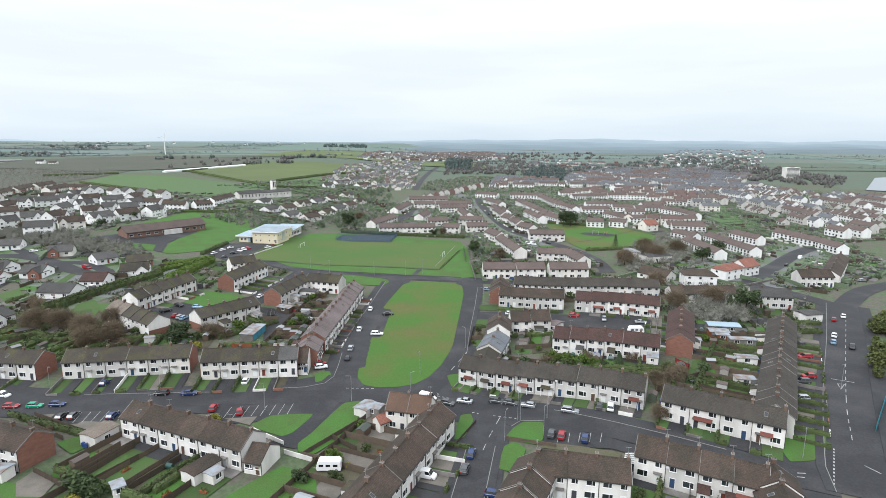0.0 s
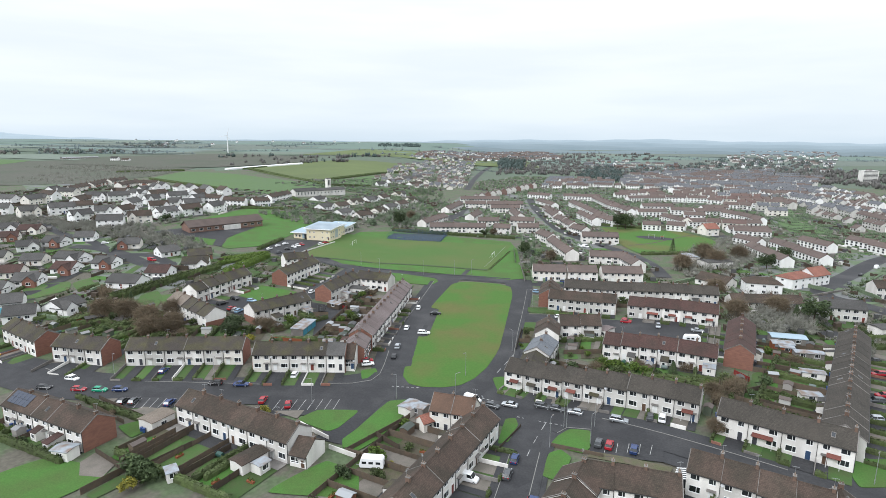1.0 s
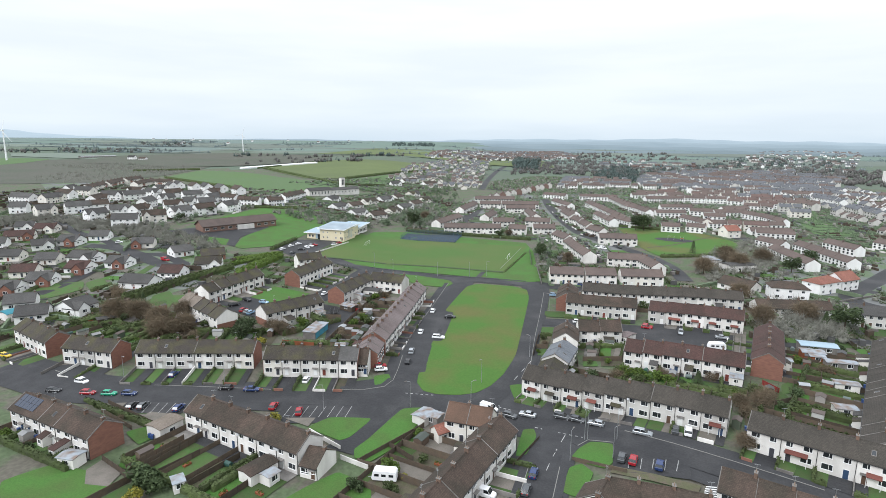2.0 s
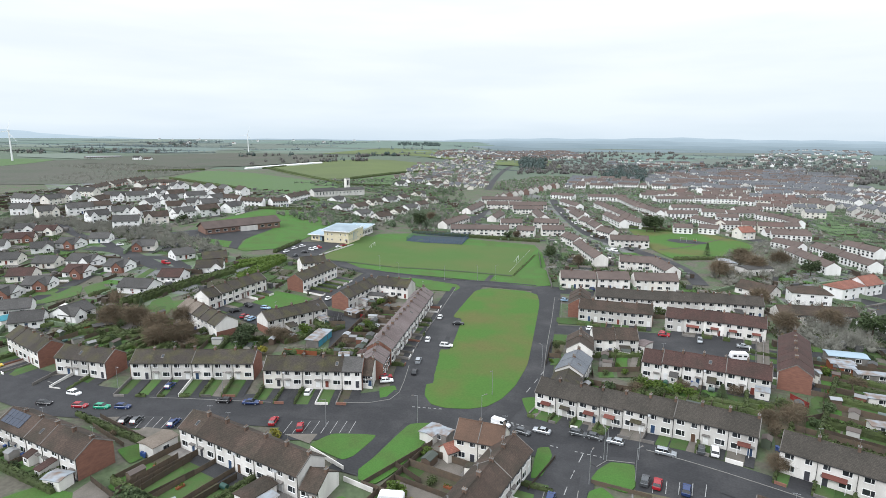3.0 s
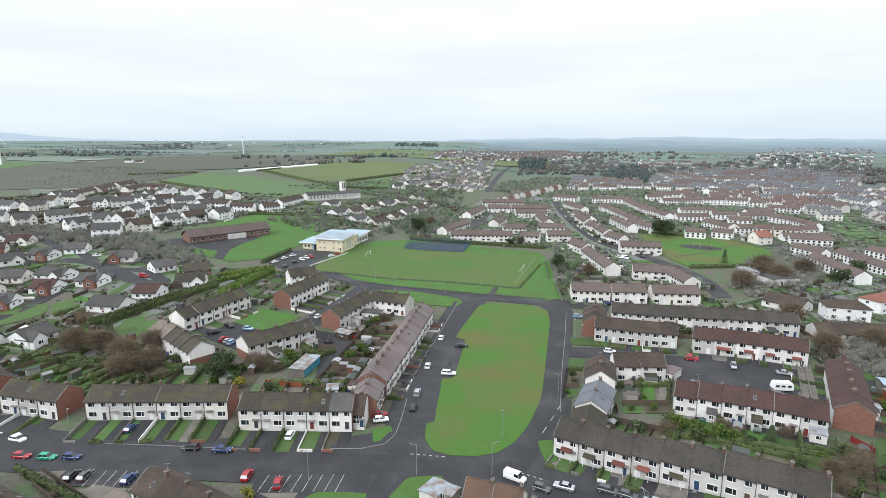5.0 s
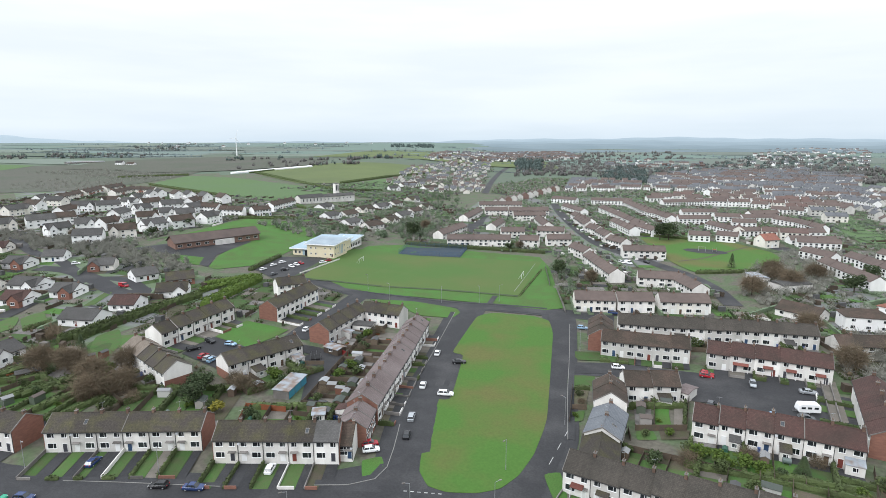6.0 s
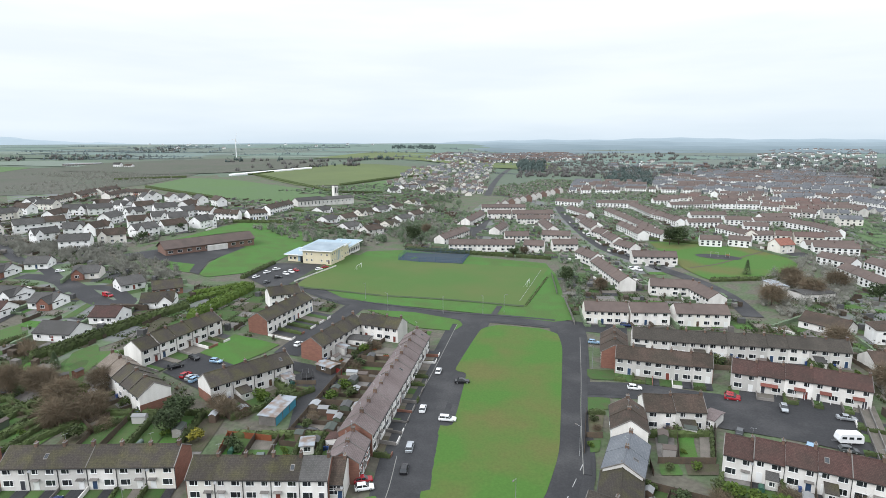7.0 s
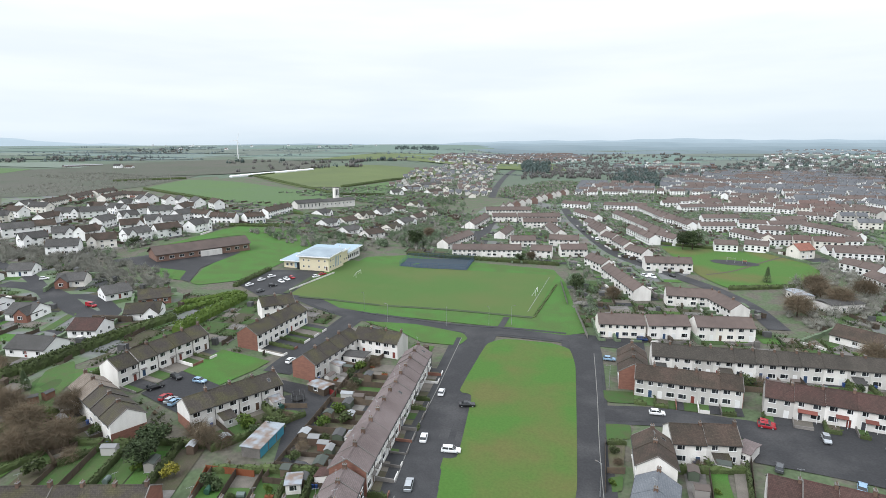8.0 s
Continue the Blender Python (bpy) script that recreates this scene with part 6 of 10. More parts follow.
            h = rnd.uniform(4.0, 9.0) if rnd.random() < 0.16 else 2.2
            if h > 3:
                lump(s, rnd, x, y, z, h * 0.34, h * 0.8, 0)
            for _ in range(int(4 + h * 1.6)):
                p = Vector((x + rnd.uniform(-2.5, 2.5), y + rnd.uniform(-1.5, 1.5), z + rnd.uniform(0, h)))
                u = Vector((rnd.gauss(0, 1), rnd.gauss(0, 1), rnd.gauss(0, 0.4))).normalized() * 1.6
                v = Vector((rnd.gauss(0, 0.4), rnd.gauss(0, 0.4), 1)).normalized() * 0.9
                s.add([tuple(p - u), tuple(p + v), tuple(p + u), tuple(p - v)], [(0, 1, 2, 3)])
    # wood_far holds the haze as a pale blue-grey base colour.
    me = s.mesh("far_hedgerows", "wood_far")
    me.polygons.foreach_set("use_smooth", [True] * len(me.polygons))
    thing("far_hedgerows", "haze-pale hedgerows and trees across far farmland", "hedgerow", "", "stuff", None, me)


def far_fields():
    rnd = random.Random(9)
    for _ in range(46):
        f, l = rnd.uniform(1350, 2500), rnd.uniform(-1700, 2000)
        a, b = rnd.uniform(60, 170) * f / 1200, rnd.uniform(120, 380)
        pts = [(f - a, l - b), (f - a * rnd.uniform(0.6, 1.2), l + b), (f + a, l + b * rnd.uniform(0.7, 1.1)), (f + a * rnd.uniform(0.8, 1.2), l - b)]
        pts = [(-0.339 * p - 0.941 * q, 0.941 * p - 0.339 * q) for p, q in pts]
        # Fields past 1500 m use the haze-tinted colours.
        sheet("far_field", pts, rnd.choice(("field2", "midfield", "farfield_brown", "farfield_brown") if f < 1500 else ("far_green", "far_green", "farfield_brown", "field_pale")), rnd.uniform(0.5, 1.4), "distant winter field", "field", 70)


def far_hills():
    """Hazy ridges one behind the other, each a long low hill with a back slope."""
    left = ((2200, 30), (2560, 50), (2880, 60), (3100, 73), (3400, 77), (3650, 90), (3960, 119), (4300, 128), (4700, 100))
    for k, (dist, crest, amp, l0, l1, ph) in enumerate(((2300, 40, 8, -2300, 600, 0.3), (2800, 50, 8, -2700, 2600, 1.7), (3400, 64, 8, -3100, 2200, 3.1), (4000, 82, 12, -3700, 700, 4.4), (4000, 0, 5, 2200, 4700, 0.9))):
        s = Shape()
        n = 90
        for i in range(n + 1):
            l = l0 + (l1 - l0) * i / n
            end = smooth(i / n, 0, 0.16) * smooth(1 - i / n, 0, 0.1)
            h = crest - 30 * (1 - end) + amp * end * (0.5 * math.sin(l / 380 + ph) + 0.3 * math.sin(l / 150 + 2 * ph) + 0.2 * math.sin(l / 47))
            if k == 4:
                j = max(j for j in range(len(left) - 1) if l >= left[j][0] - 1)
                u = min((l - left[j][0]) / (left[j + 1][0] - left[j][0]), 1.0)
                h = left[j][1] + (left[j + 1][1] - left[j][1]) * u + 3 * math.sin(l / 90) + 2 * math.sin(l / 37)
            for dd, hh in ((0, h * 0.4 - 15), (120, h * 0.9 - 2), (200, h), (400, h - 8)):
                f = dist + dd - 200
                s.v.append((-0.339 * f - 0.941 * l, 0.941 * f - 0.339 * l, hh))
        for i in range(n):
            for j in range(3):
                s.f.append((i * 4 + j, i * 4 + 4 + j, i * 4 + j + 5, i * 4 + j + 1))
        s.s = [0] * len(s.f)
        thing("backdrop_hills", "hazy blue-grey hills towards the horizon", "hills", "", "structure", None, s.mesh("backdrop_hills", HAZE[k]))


far_hedgerows()
far_fields()
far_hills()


def solar_array(x0, y0, x1, y1, t0, t1):
    """Panels on the front roof slope of the row whose ridge runs from (x0, y0) to (x1, y1), between t0 and t1 of its length."""
    length, head = along(x0, y0, x1, y1)
    tilt = math.degrees(math.atan2(7.6 - 5.1, 4.0))
    cx, cy = x0 + (x1 - x0) * (t0 + t1) / 2, y0 + (y1 - y0) * (t0 + t1) / 2
    a = thing("solar_panels", "array of dark solar panels on a tiled roof", "solar panel", "", "", pose(cx, cy, terrain(cx, cy) + 7.9, 0, 0, head))
    wide = length * (t1 - t0) / 5
    for i in range(5):
        for j in range(2):
            s = Shape().box(-wide / 2 + 0.04, wide / 2 - 0.04, -1.68, -0.04, 0, 0.08)
            part("panel", s.mesh("panel", "solar"), a, pose((i - 2) * wide, 0, 0, tilt, 0, 0) @ pose(0, -0.5 - 1.7 * j, 0))



# roads
strip("road", [(-198.1, 90.9), (-179.1, 91.7), (-160.1, 93.5), (-131.7, 105.4), (-111.7, 113.7), (-96.5, 120.2), (-78.6, 127.9), (-60.4, 134.0), (-19.1, 133.0), (-8.0, 130.7), (4.2, 128.7), (20.7, 125.7), (33.6, 124.5), (41.2, 124.3)], 8.0, "asphalt", 0.080, 0.0, "dark wet asphalt street", "road")
strip("road", [(-34.5, 133.6), (-31.9, 115.7), (-29.1, 96.1), (-20.7, 36.7)], 6.5, "asphalt", 0.086, 0.0, "dark wet asphalt side street", "road")
strip("road", [(-77.2, 130.9), (-90.2, 161.1), (-96.3, 179.3), (-102.9, 204.7), (-113.8, 244.3), (-115.5, 253.3)], 8.5, "asphalt", 0.088, 0.0, "dark wet asphalt street beside the green", "road")
strip("road", [(-55.8, 136.4), (-55.2, 149.4), (-55.9, 167.3), (-62.2, 192.0), (-68.2, 217.9), (-75.7, 248.4), (-79.3, 259.4)], 7.5, "asphalt", 0.090, 0.0, "dark wet asphalt street beside the green", "road")
strip("road", [(-228.0, 258.9), (-203.6, 254.6), (-185.0, 249.2), (-167.7, 247.5), (-149.6, 249.0), (-125.7, 251.1), (-104.9, 256.5), (-84.5, 259.9), (-67.2, 262.9), (-57.9, 264.5)], 6.5, "asphalt", 0.092, 0.0, "asphalt street along the playing field", "road")
strip("road", [(-166.8, 245.5), (-161.0, 219.3), (-158.5, 201.7), (-155.5, 189.3)], 6.0, "asphalt", 0.094, 0.0, "narrow asphalt lane between terraces", "road")
strip("road", [(-65.1, 207.5), (-46.1, 215.1), (-25.9, 216.2)], 6.5, "asphalt", 0.096, 0.0, "asphalt lane into the parking court", "road")
strip("road", [(-77.9, 125.7), (-76.5, 114.8), (-75.4, 100.4)], 5.0, "asphalt", 0.098, 0.0, "narrow asphalt lane between grass verges", "road")
strip("road", [(46.1, 121.4), (46.3, 129.5), (56.3, 171.6), (70.2, 223.2), (82.6, 272.7)], 11.0, "asphalt", 0.087, 0.0, "wide main road with worn markings", "road")
strip("road", [(81.2, 267.6), (66.6, 286.7), (53.3, 305.0), (73.8, 354.8), (97.8, 406.8), (127.3, 448.3)], 9.0, "asphalt", 0.093, 0.0, "main road bending between houses", "road")
strip("road", [(81.2, 267.6), (100.4, 305.0), (125.3, 332.3)], 9.0, "asphalt", 0.095, 0.0, "main road beside a church", "road")
strip("road", [(-15.0, 302.8), (-23.5, 330.7), (-36.9, 353.8), (-55.8, 374.3), (-90.2, 409.9), (-111.4, 447.6), (-134.9, 498.5), (-158.1, 554.7), (-179.0, 614.0)], 8.0, "asphalt", 0.085, 0.0, "long straight estate road lined with cars", "road")
strip("road", [(-260.9, 128.8), (-263.2, 137.9), (-270.1, 154.6), (-280.8, 173.0), (-289.6, 196.9), (-274.1, 206.5), (-235.7, 193.1)], 6.5, "asphalt", 0.085, 0.0, "curving estate road between bungalows", "road")
strip("road", [(-289.6, 196.9), (-335.6, 211.9), (-372.2, 217.0), (-417.4, 231.5)], 6.0, "asphalt", 0.087, 0.0, "curving estate road between bungalows", "road")
strip("road", [(-175.0, 383.7), (-207.5, 479.5), (-210.2, 504.4)], 12.0, "asphalt", 0.087, 0.0, "asphalt parking court", "road")
strip("road", [(-287.0, 686.8), (-339.2, 836.8), (-399.6, 1031.1), (-452.0, 1227.8)], 9.0, "asphalt", 0.090, 0.0, "far estate road", "road")
strip("road", [(-447.6, 272.3), (-444.0, 303.6), (-414.9, 322.5), (-374.5, 333.0)], 6.0, "asphalt", 0.080, 0.0, "grey estate road between white houses", "road")
strip("road", [(-596.1, 368.0), (-585.7, 393.3), (-488.7, 373.3), (-430.2, 377.6), (-394.3, 397.7)], 6.0, "asphalt", 0.080, 0.0, "grey estate road between white houses", "road")
strip("road", [(-441.5, 318.5), (-462.9, 355.5), (-470.6, 381.6)], 6.0, "asphalt", 0.080, 0.0, "grey estate road between white houses", "road")
strip("road", [(-57.2, 543.7), (-29.6, 568.9), (15.3, 555.0), (46.0, 532.8)], 6.5, "asphalt", 0.080, 0.0, "grey estate road between terraces", "road")
strip("road", [(-98.2, 603.8), (-57.2, 543.7)], 6.5, "asphalt", 0.080, 0.0, "grey estate road between terraces", "road")
strip("road", [(-29.4, 659.1), (22.6, 635.6), (51.5, 613.4)], 6.5, "asphalt", 0.080, 0.0, "grey estate road between terraces", "road")
strip("road", [(-58.5, 660.1), (-14.5, 690.9), (19.1, 696.5)], 6.5, "asphalt", 0.080, 0.0, "grey estate road between terraces", "road")
strip("road", [(-189.6, 653.9), (-150.8, 697.0), (-92.9, 698.9)], 6.5, "asphalt", 0.080, 0.0, "grey estate road between terraces", "road")
strip("road", [(-264.4, 683.7), (-232.9, 714.1)], 6.5, "asphalt", 0.080, 0.0, "grey estate road between terraces", "road")

# pavement ground along the roads
strip("pavement_ground", [(-198.1, 90.9), (-179.1, 91.7), (-160.1, 93.5), (-131.7, 105.4), (-111.7, 113.7), (-96.5, 120.2), (-78.6, 127.9), (-60.4, 134.0), (-19.1, 133.0), (-8.0, 130.7), (4.2, 128.7), (20.7, 125.7), (33.6, 124.5), (41.2, 124.3)], 17, "pavement", 0.040, 0.0, "worn grey asphalt pavement", "pavement")
strip("pavement_ground", [(-34.5, 133.6), (-31.9, 115.7), (-29.1, 96.1), (-20.7, 36.7)], 12.5, "pavement", 0.040, 0.0, "worn grey asphalt pavement", "pavement")
strip("pavement_ground", [(-77.2, 130.9), (-90.2, 161.1), (-96.3, 179.3), (-102.9, 204.7), (-113.8, 244.3), (-115.5, 253.3)], 15, "pavement", 0.040, 0.0, "worn grey asphalt pavement", "pavement")
strip("pavement_ground", [(-55.8, 136.4), (-55.2, 149.4), (-55.9, 167.3), (-62.2, 192.0), (-68.2, 217.9), (-75.7, 248.4), (-79.3, 259.4)], 13, "pavement", 0.040, 0.0, "worn grey asphalt pavement", "pavement")
strip("pavement_ground", [(-228.0, 258.9), (-203.6, 254.6), (-185.0, 249.2), (-167.7, 247.5), (-149.6, 249.0), (-125.7, 251.1), (-104.9, 256.5), (-84.5, 259.9), (-67.2, 262.9), (-57.9, 264.5)], 10.5, "pavement", 0.040, 0.0, "worn grey asphalt pavement", "pavement")
strip("pavement_ground", [(-77.9, 125.7), (-76.5, 114.8), (-75.4, 100.4)], 9, "pavement", 0.040, 0.0, "worn grey asphalt pavement", "pavement")
strip("pavement_ground", [(46.1, 121.4), (46.3, 129.5), (56.3, 171.6), (70.2, 223.2), (82.6, 272.7)], 19, "pavement", 0.040, 0.0, "worn grey asphalt pavement", "pavement")
strip("pavement_ground", [(-65.1, 207.5), (-46.1, 215.1), (-25.9, 216.2)], 10, "pavement", 0.040, 0.0, "worn grey asphalt pavement", "pavement")
strip("pavement_ground", [(-166.8, 245.5), (-161.0, 219.3), (-158.5, 201.7), (-155.5, 189.3)], 9, "pavement", 0.040, 0.0, "worn grey asphalt pavement", "pavement")
sheet("estate_ground", [(-719.2, 380.7), (-696.7, 441.1), (-490.6, 472.7), (-400.0, 471.4), (-357.3, 410.2), (-366.9, 350.8), (-353.2, 303.1), (-351.1, 251.3), (-403.1, 232.4)], "streets", 0.02, "grey drives and small lawns between houses", "ground", 30)
sheet("estate_ground", [(-369.2, 216.4), (-337.6, 225.9), (-259.8, 231.6), (-214.2, 222.9), (-212.6, 165.3), (-215.3, 143.6)], "streets", 0.02, "grey drives and small lawns between bungalows", "ground", 30)
sheet("estate_ground", [(-176.4, 625.9), (-199.3, 771.1), (-106.7, 840.8), (65.4, 773.1), (67.2, 579.4), (43.2, 442.4), (25.3, 473.5), (2.4, 481.0), (-79.7, 485.2), (-123.1, 504.1)], "streets", 0.02, "grey streets and small lawns between terraces", "ground", 30)
sheet("estate_ground", [(-203.1, 383.7), (-259.5, 603.6), (-208.8, 726.0), (-138.1, 511.9), (-76.0, 425.3), (-48.7, 391.2), (-57.4, 361.1), (-67.1, 333.7), (-103.5, 379.4), (-125.9, 401.6)], "streets", 0.02, "grey streets and small lawns between terraces", "ground", 30)
sheet("estate_ground", [(14.9, 332.4), (58.2, 401.2), (138.1, 463.4), (98.6, 322.1), (66.6, 286.7), (18.1, 273.8)], "streets", 0.02, "grey streets and small lawns between houses", "ground", 30)
strip("road", [(-331.5, 198.6), (-313.9, 203.1), (-289.9, 200.6), (-266.6, 194.2), (-254.7, 193.8), (-249.6, 202.0)], 8.5, "asphalt", 0.090, 0.0, "curving estate road between bungalows", "road")

# parking courts and yards
sheet("parking_court", [(-30.3, 220.5), (-7.5, 222.4), (7.1, 221.7), (3.2, 198.5), (-26.1, 200.6)], "asphalt", 0.075, "worn asphalt parking court", "parking")
sheet("parking_court", [(-177.4, 159.7), (-179.3, 174.5), (-163.1, 174.2), (-157.0, 157.3)], "asphalt", 0.075, "asphalt parking court beside a lawn", "parking")
sheet("parking_court", [(-103.4, 111.8), (-83.4, 122.3), (-81.1, 115.6), (-100.4, 106.0)], "asphalt", 0.07, "parking bays beside the street", "parking")
sheet("parking_court", [(-142.1, 93.5), (-126.6, 101.6), (-123.8, 95.8), (-138.4, 88.7)], "asphalt", 0.07, "parking bays beside the street", "parking")
sheet("paved_yard", [(-134.6, 89.6), (-123.9, 95.2), (-121.5, 89.5), (-127.2, 88.8)], "gravel", 0.07, "pale gravel yard", "yard")
sheet("paved_yard", [(-147.2, 89.9), (-142.0, 93.2), (-139.8, 89.5), (-143.4, 88.4)], "gravel", 0.071, "pale gravel yard", "yard")
sheet("parking_court", [(-19.1, 128.7), (-3.9, 132.3), (-2.6, 121.2), (-18.0, 118.3)], "asphalt", 0.07, "parking bays beside the street", "parking")
sheet("parking_court", [(-103.4, 205.5), (-96.3, 205.7), (-85.5, 173.2), (-92.3, 171.3)], "asphalt", 0.06, "parking bay cut into the green", "parking")
sheet("school_parking", [(-238.2, 252.9), (-247.2, 282.6), (-218.5, 298.0), (-208.8, 258.7), (-216.1, 243.3)], "asphalt", 0.1, "school car park", "parking")
sheet("school_yard", [(-329.6, 247.3), (-323.1, 266.4), (-298.6, 307.8), (-288.9, 300.8), (-279.0, 264.7), (-261.9, 243.9), (-269.7, 244.8), (-280.1, 256.9), (-303.1, 251.4)], "asphalt", 0.12, "asphalt school yard", "yard")
sheet("junction", [(-86.9, 136.3), (-86.9, 150.7), (-83.8, 151.3), (-80.4, 143.7), (-77.3, 139.5), (-69.6, 132.6), (-79.4, 127.4)], "asphalt", 0.045, "dark asphalt at the street corner", "road")
sheet("pavement_ground", [(-50.2, 144.4), (-41.3, 145.4), (-29.3, 144.6), (-11.6, 142.8), (-11.4, 137.6), (-27.9, 136.3), (-38.9, 131.4), (-45.6, 132.5)], "pavement", 0.032, "worn grey asphalt pavement", "pavement")
sheet("pavement_ground", [(-92.8, 126.9), (-95.4, 132.9), (-88.9, 138.9), (-88.1, 147.0), (-85.7, 148.7), (-75.8, 130.9), (-87.9, 124.5)], "pavement", 0.034, "worn grey asphalt pavement", "pavement")
sheet("junction", [(-87.7, 145.2), (-81.9, 151.0), (-77.6, 140.5), (-74.0, 136.9), (-80.8, 133.2)], "asphalt", 0.05, "dark asphalt at the street corner", "road")
sheet("parking_court", [(-102.5, 111.0), (-81.1, 122.3), (-78.3, 114.3), (-97.7, 103.6)], "asphalt", 0.072, "parking bays beside the street", "parking")

sheet("parking_court", [(-152.3, 186.2), (-143.4, 187.7), (-129.9, 185.9), (-126.3, 179.9), (-124.4, 171.3), (-122.5, 163.5), (-116.2, 154.7), (-122.2, 153.0), (-130.5, 165.2), (-131.0, 175.6), (-134.9, 181.3), (-148.6, 181.6)], "asphalt", 0.082, "asphalt lane to the garages", "parking")

# grass
sheet("village_green", [(-103.7, 249.2), (-87.2, 252.5), (-80.1, 249.8), (-75.0, 237.1), (-59.1, 174.6), (-57.5, 158.4), (-58.0, 149.0), (-60.0, 142.9), (-63.8, 139.4), (-69.6, 136.9), (-74.1, 137.0), (-78.2, 140.8), (-80.1, 144.8), (-91.5, 172.4), (-86.4, 173.8), (-96.4, 204.6), (-100.7, 204.0), (-107.8, 242.4)], "green", 0.0, "large mown green between two streets", "grass", 14.0, 0.13)
sheet("playing_field", [(-209.1, 262.1), (-223.6, 336.5), (-208.2, 356.5), (-117.7, 360.8), (-105.3, 337.8), (-79.2, 267.8), (-85.1, 262.2), (-108.6, 260.2), (-152.7, 253.8), (-178.5, 250.5)], "verge", 0.1, "mown grass round the football pitch", "grass")
sheet("football_pitch", [(-207.1, 252.0), (-218.1, 283.8), (-226.9, 313.8), (-224.8, 324.2), (-112.9, 349.4), (-102.2, 276.3), (-140.4, 270.2), (-184.4, 258.2)], "pitch", 0.16, "worn football pitch", "pitch")
sheet("grass_verge", [(-161.4, 242.5), (-140.6, 248.9), (-119.5, 247.9), (-115.6, 243.4), (-115.7, 236.0), (-129.1, 233.0), (-139.3, 238.2)], "verge", 0.0, "mown grass verge", "grass", 14.0, 0.13)
sheet("grass_verge", [(-74.0, 125.3), (-67.0, 129.3), (-66.1, 122.7), (-65.9, 106.2), (-67.3, 99.9), (-71.4, 99.6), (-73.6, 102.6), (-73.2, 107.8)], "verge", 0.0, "long bright grass verge", "grass", 14.0, 0.14)
sheet("grass_verge", [(-89.9, 105.4), (-88.2, 112.2), (-77.8, 117.0), (-77.6, 106.5), (-78.9, 104.0)], "verge", 0.0, "bright grass verge", "grass", 14.0, 0.14)
sheet("grass_verge", [(-27.4, 120.3), (-26.7, 125.0), (-24.8, 129.2), (-19.7, 129.8), (-18.3, 121.4), (-19.4, 118.6)], "verge", 0.0, "bright corner verge", "grass", 14.0, 0.14)
sheet("grass_verge", [(-26.7, 116.7), (-24.5, 119.0), (-21.3, 116.2), (-21.6, 109.2), (-22.7, 106.8), (-25.9, 107.4)], "verge", 0.0, "bright grass verge", "grass", 14.0, 0.14)
sheet("grass_verge", [(-41.5, 129.5), (-39.1, 130.9), (-37.3, 127.4), (-37.0, 118.6), (-39.1, 116.7)], "verge", 0.0, "bright corner verge", "grass", 14.0, 0.14)
sheet("grass_verge", [(-53.4, 151.9), (-50.2, 154.4), (-46.4, 146.1), (-48.8, 144.0)], "verge", 0.0, "small corner lawn", "grass", 14.0, 0.14)
sheet("grass_verge", [(-91.8, 138.3), (-88.5, 141.7), (-85.7, 138.6), (-86.1, 135.1), (-88.3, 133.4)], "verge", 0.0, "small corner lawn", "grass", 14.0, 0.14)
sheet("grass_verge", [(34.9, 140.3), (44.7, 145.6), (42.4, 136.6), (39.1, 131.8), (33.9, 129.4), (33.2, 132.7)], "verge", 0.0, "bright corner verge", "grass", 14.0, 0.14)
sheet("court_lawn", [(-179.0, 174.7), (-182.0, 192.3), (-162.9, 194.2), (-162.1, 186.6), (-163.1, 174.2)], "verge", 0.08, "lawn beside the parking court", "grass")
sheet("grass_verge", [(-61.6, 204.0), (-53.5, 207.3), (-52.3, 200.3), (-59.2, 196.3)], "lawn", 0.08, "front lawn", "grass")
sheet("grass_verge", [(-64.9, 223.4), (-53.2, 226.8), (-52.3, 220.2), (-61.2, 216.6)], "lawn", 0.08, "front lawn", "grass")
sheet("park_grass", [(-74.4, 454.6), (-49.0, 456.7), (0.7, 458.3), (14.2, 408.2), (-5.8, 374.5), (-32.2, 359.4), (-45.4, 379.4)], "green", 0.1, "park grass with a small playground", "grass")
sheet("school_field", [(-340.1, 247.7), (-337.0, 290.7), (-352.2, 358.1), (-322.7, 372.7), (-273.6, 350.9), (-262.8, 327.3), (-242.6, 262.5), (-254.7, 242.7), (-261.9, 243.9), (-277.9, 265.5), (-296.2, 310.0), (-327.0, 339.4), (-337.3, 275.9)], "verge", 0.1, "bright school field", "grass")
sheet("school_field", [(-301.1, 251.5), (-289.6, 261.1), (-277.9, 255.8), (-267.2, 244.0), (-282.3, 242.5)], "verge", 0.1, "bright school lawn", "grass")
sheet("pasture", [(-688.8, 522.2), (-747.2, 631.0), (-647.0, 633.7), (-497.1, 580.2), (-437.5, 570.8), (-399.0, 516.0), (-381.8, 436.7), (-482.0, 458.0)], "field", 0.3, "green pasture on the hillside", "field", 40)
sheet("pasture", [(-696.9, 708.6), (-714.5, 796.1), (-703.0, 870.7), (-672.0, 948.7), (-602.1, 958.7), (-520.4, 984.3), (-467.4, 904.3), (-460.4, 824.0), (-477.4, 761.6), (-470.3, 632.2), (-505.4, 599.6)], "field2", 0.3, "rough pasture on the hillside", "field", 40)
sheet("pasture", [(-456.6, 620.0), (-469.5, 749.3), (-447.2, 751.3), (-417.9, 681.3), (-393.9, 617.6), (-413.5, 578.5)], "field", 0.3, "green pasture on the hillside", "field", 40)
sheet("bank_grass", [(64.4, 606.9), (79.6, 676.6), (75.1, 551.0), (90.9, 524.1), (91.7, 503.6), (61.7, 492.0), (57.5, 544.1)], "field", 0.3, "grass bank above the rows", "field", 40)
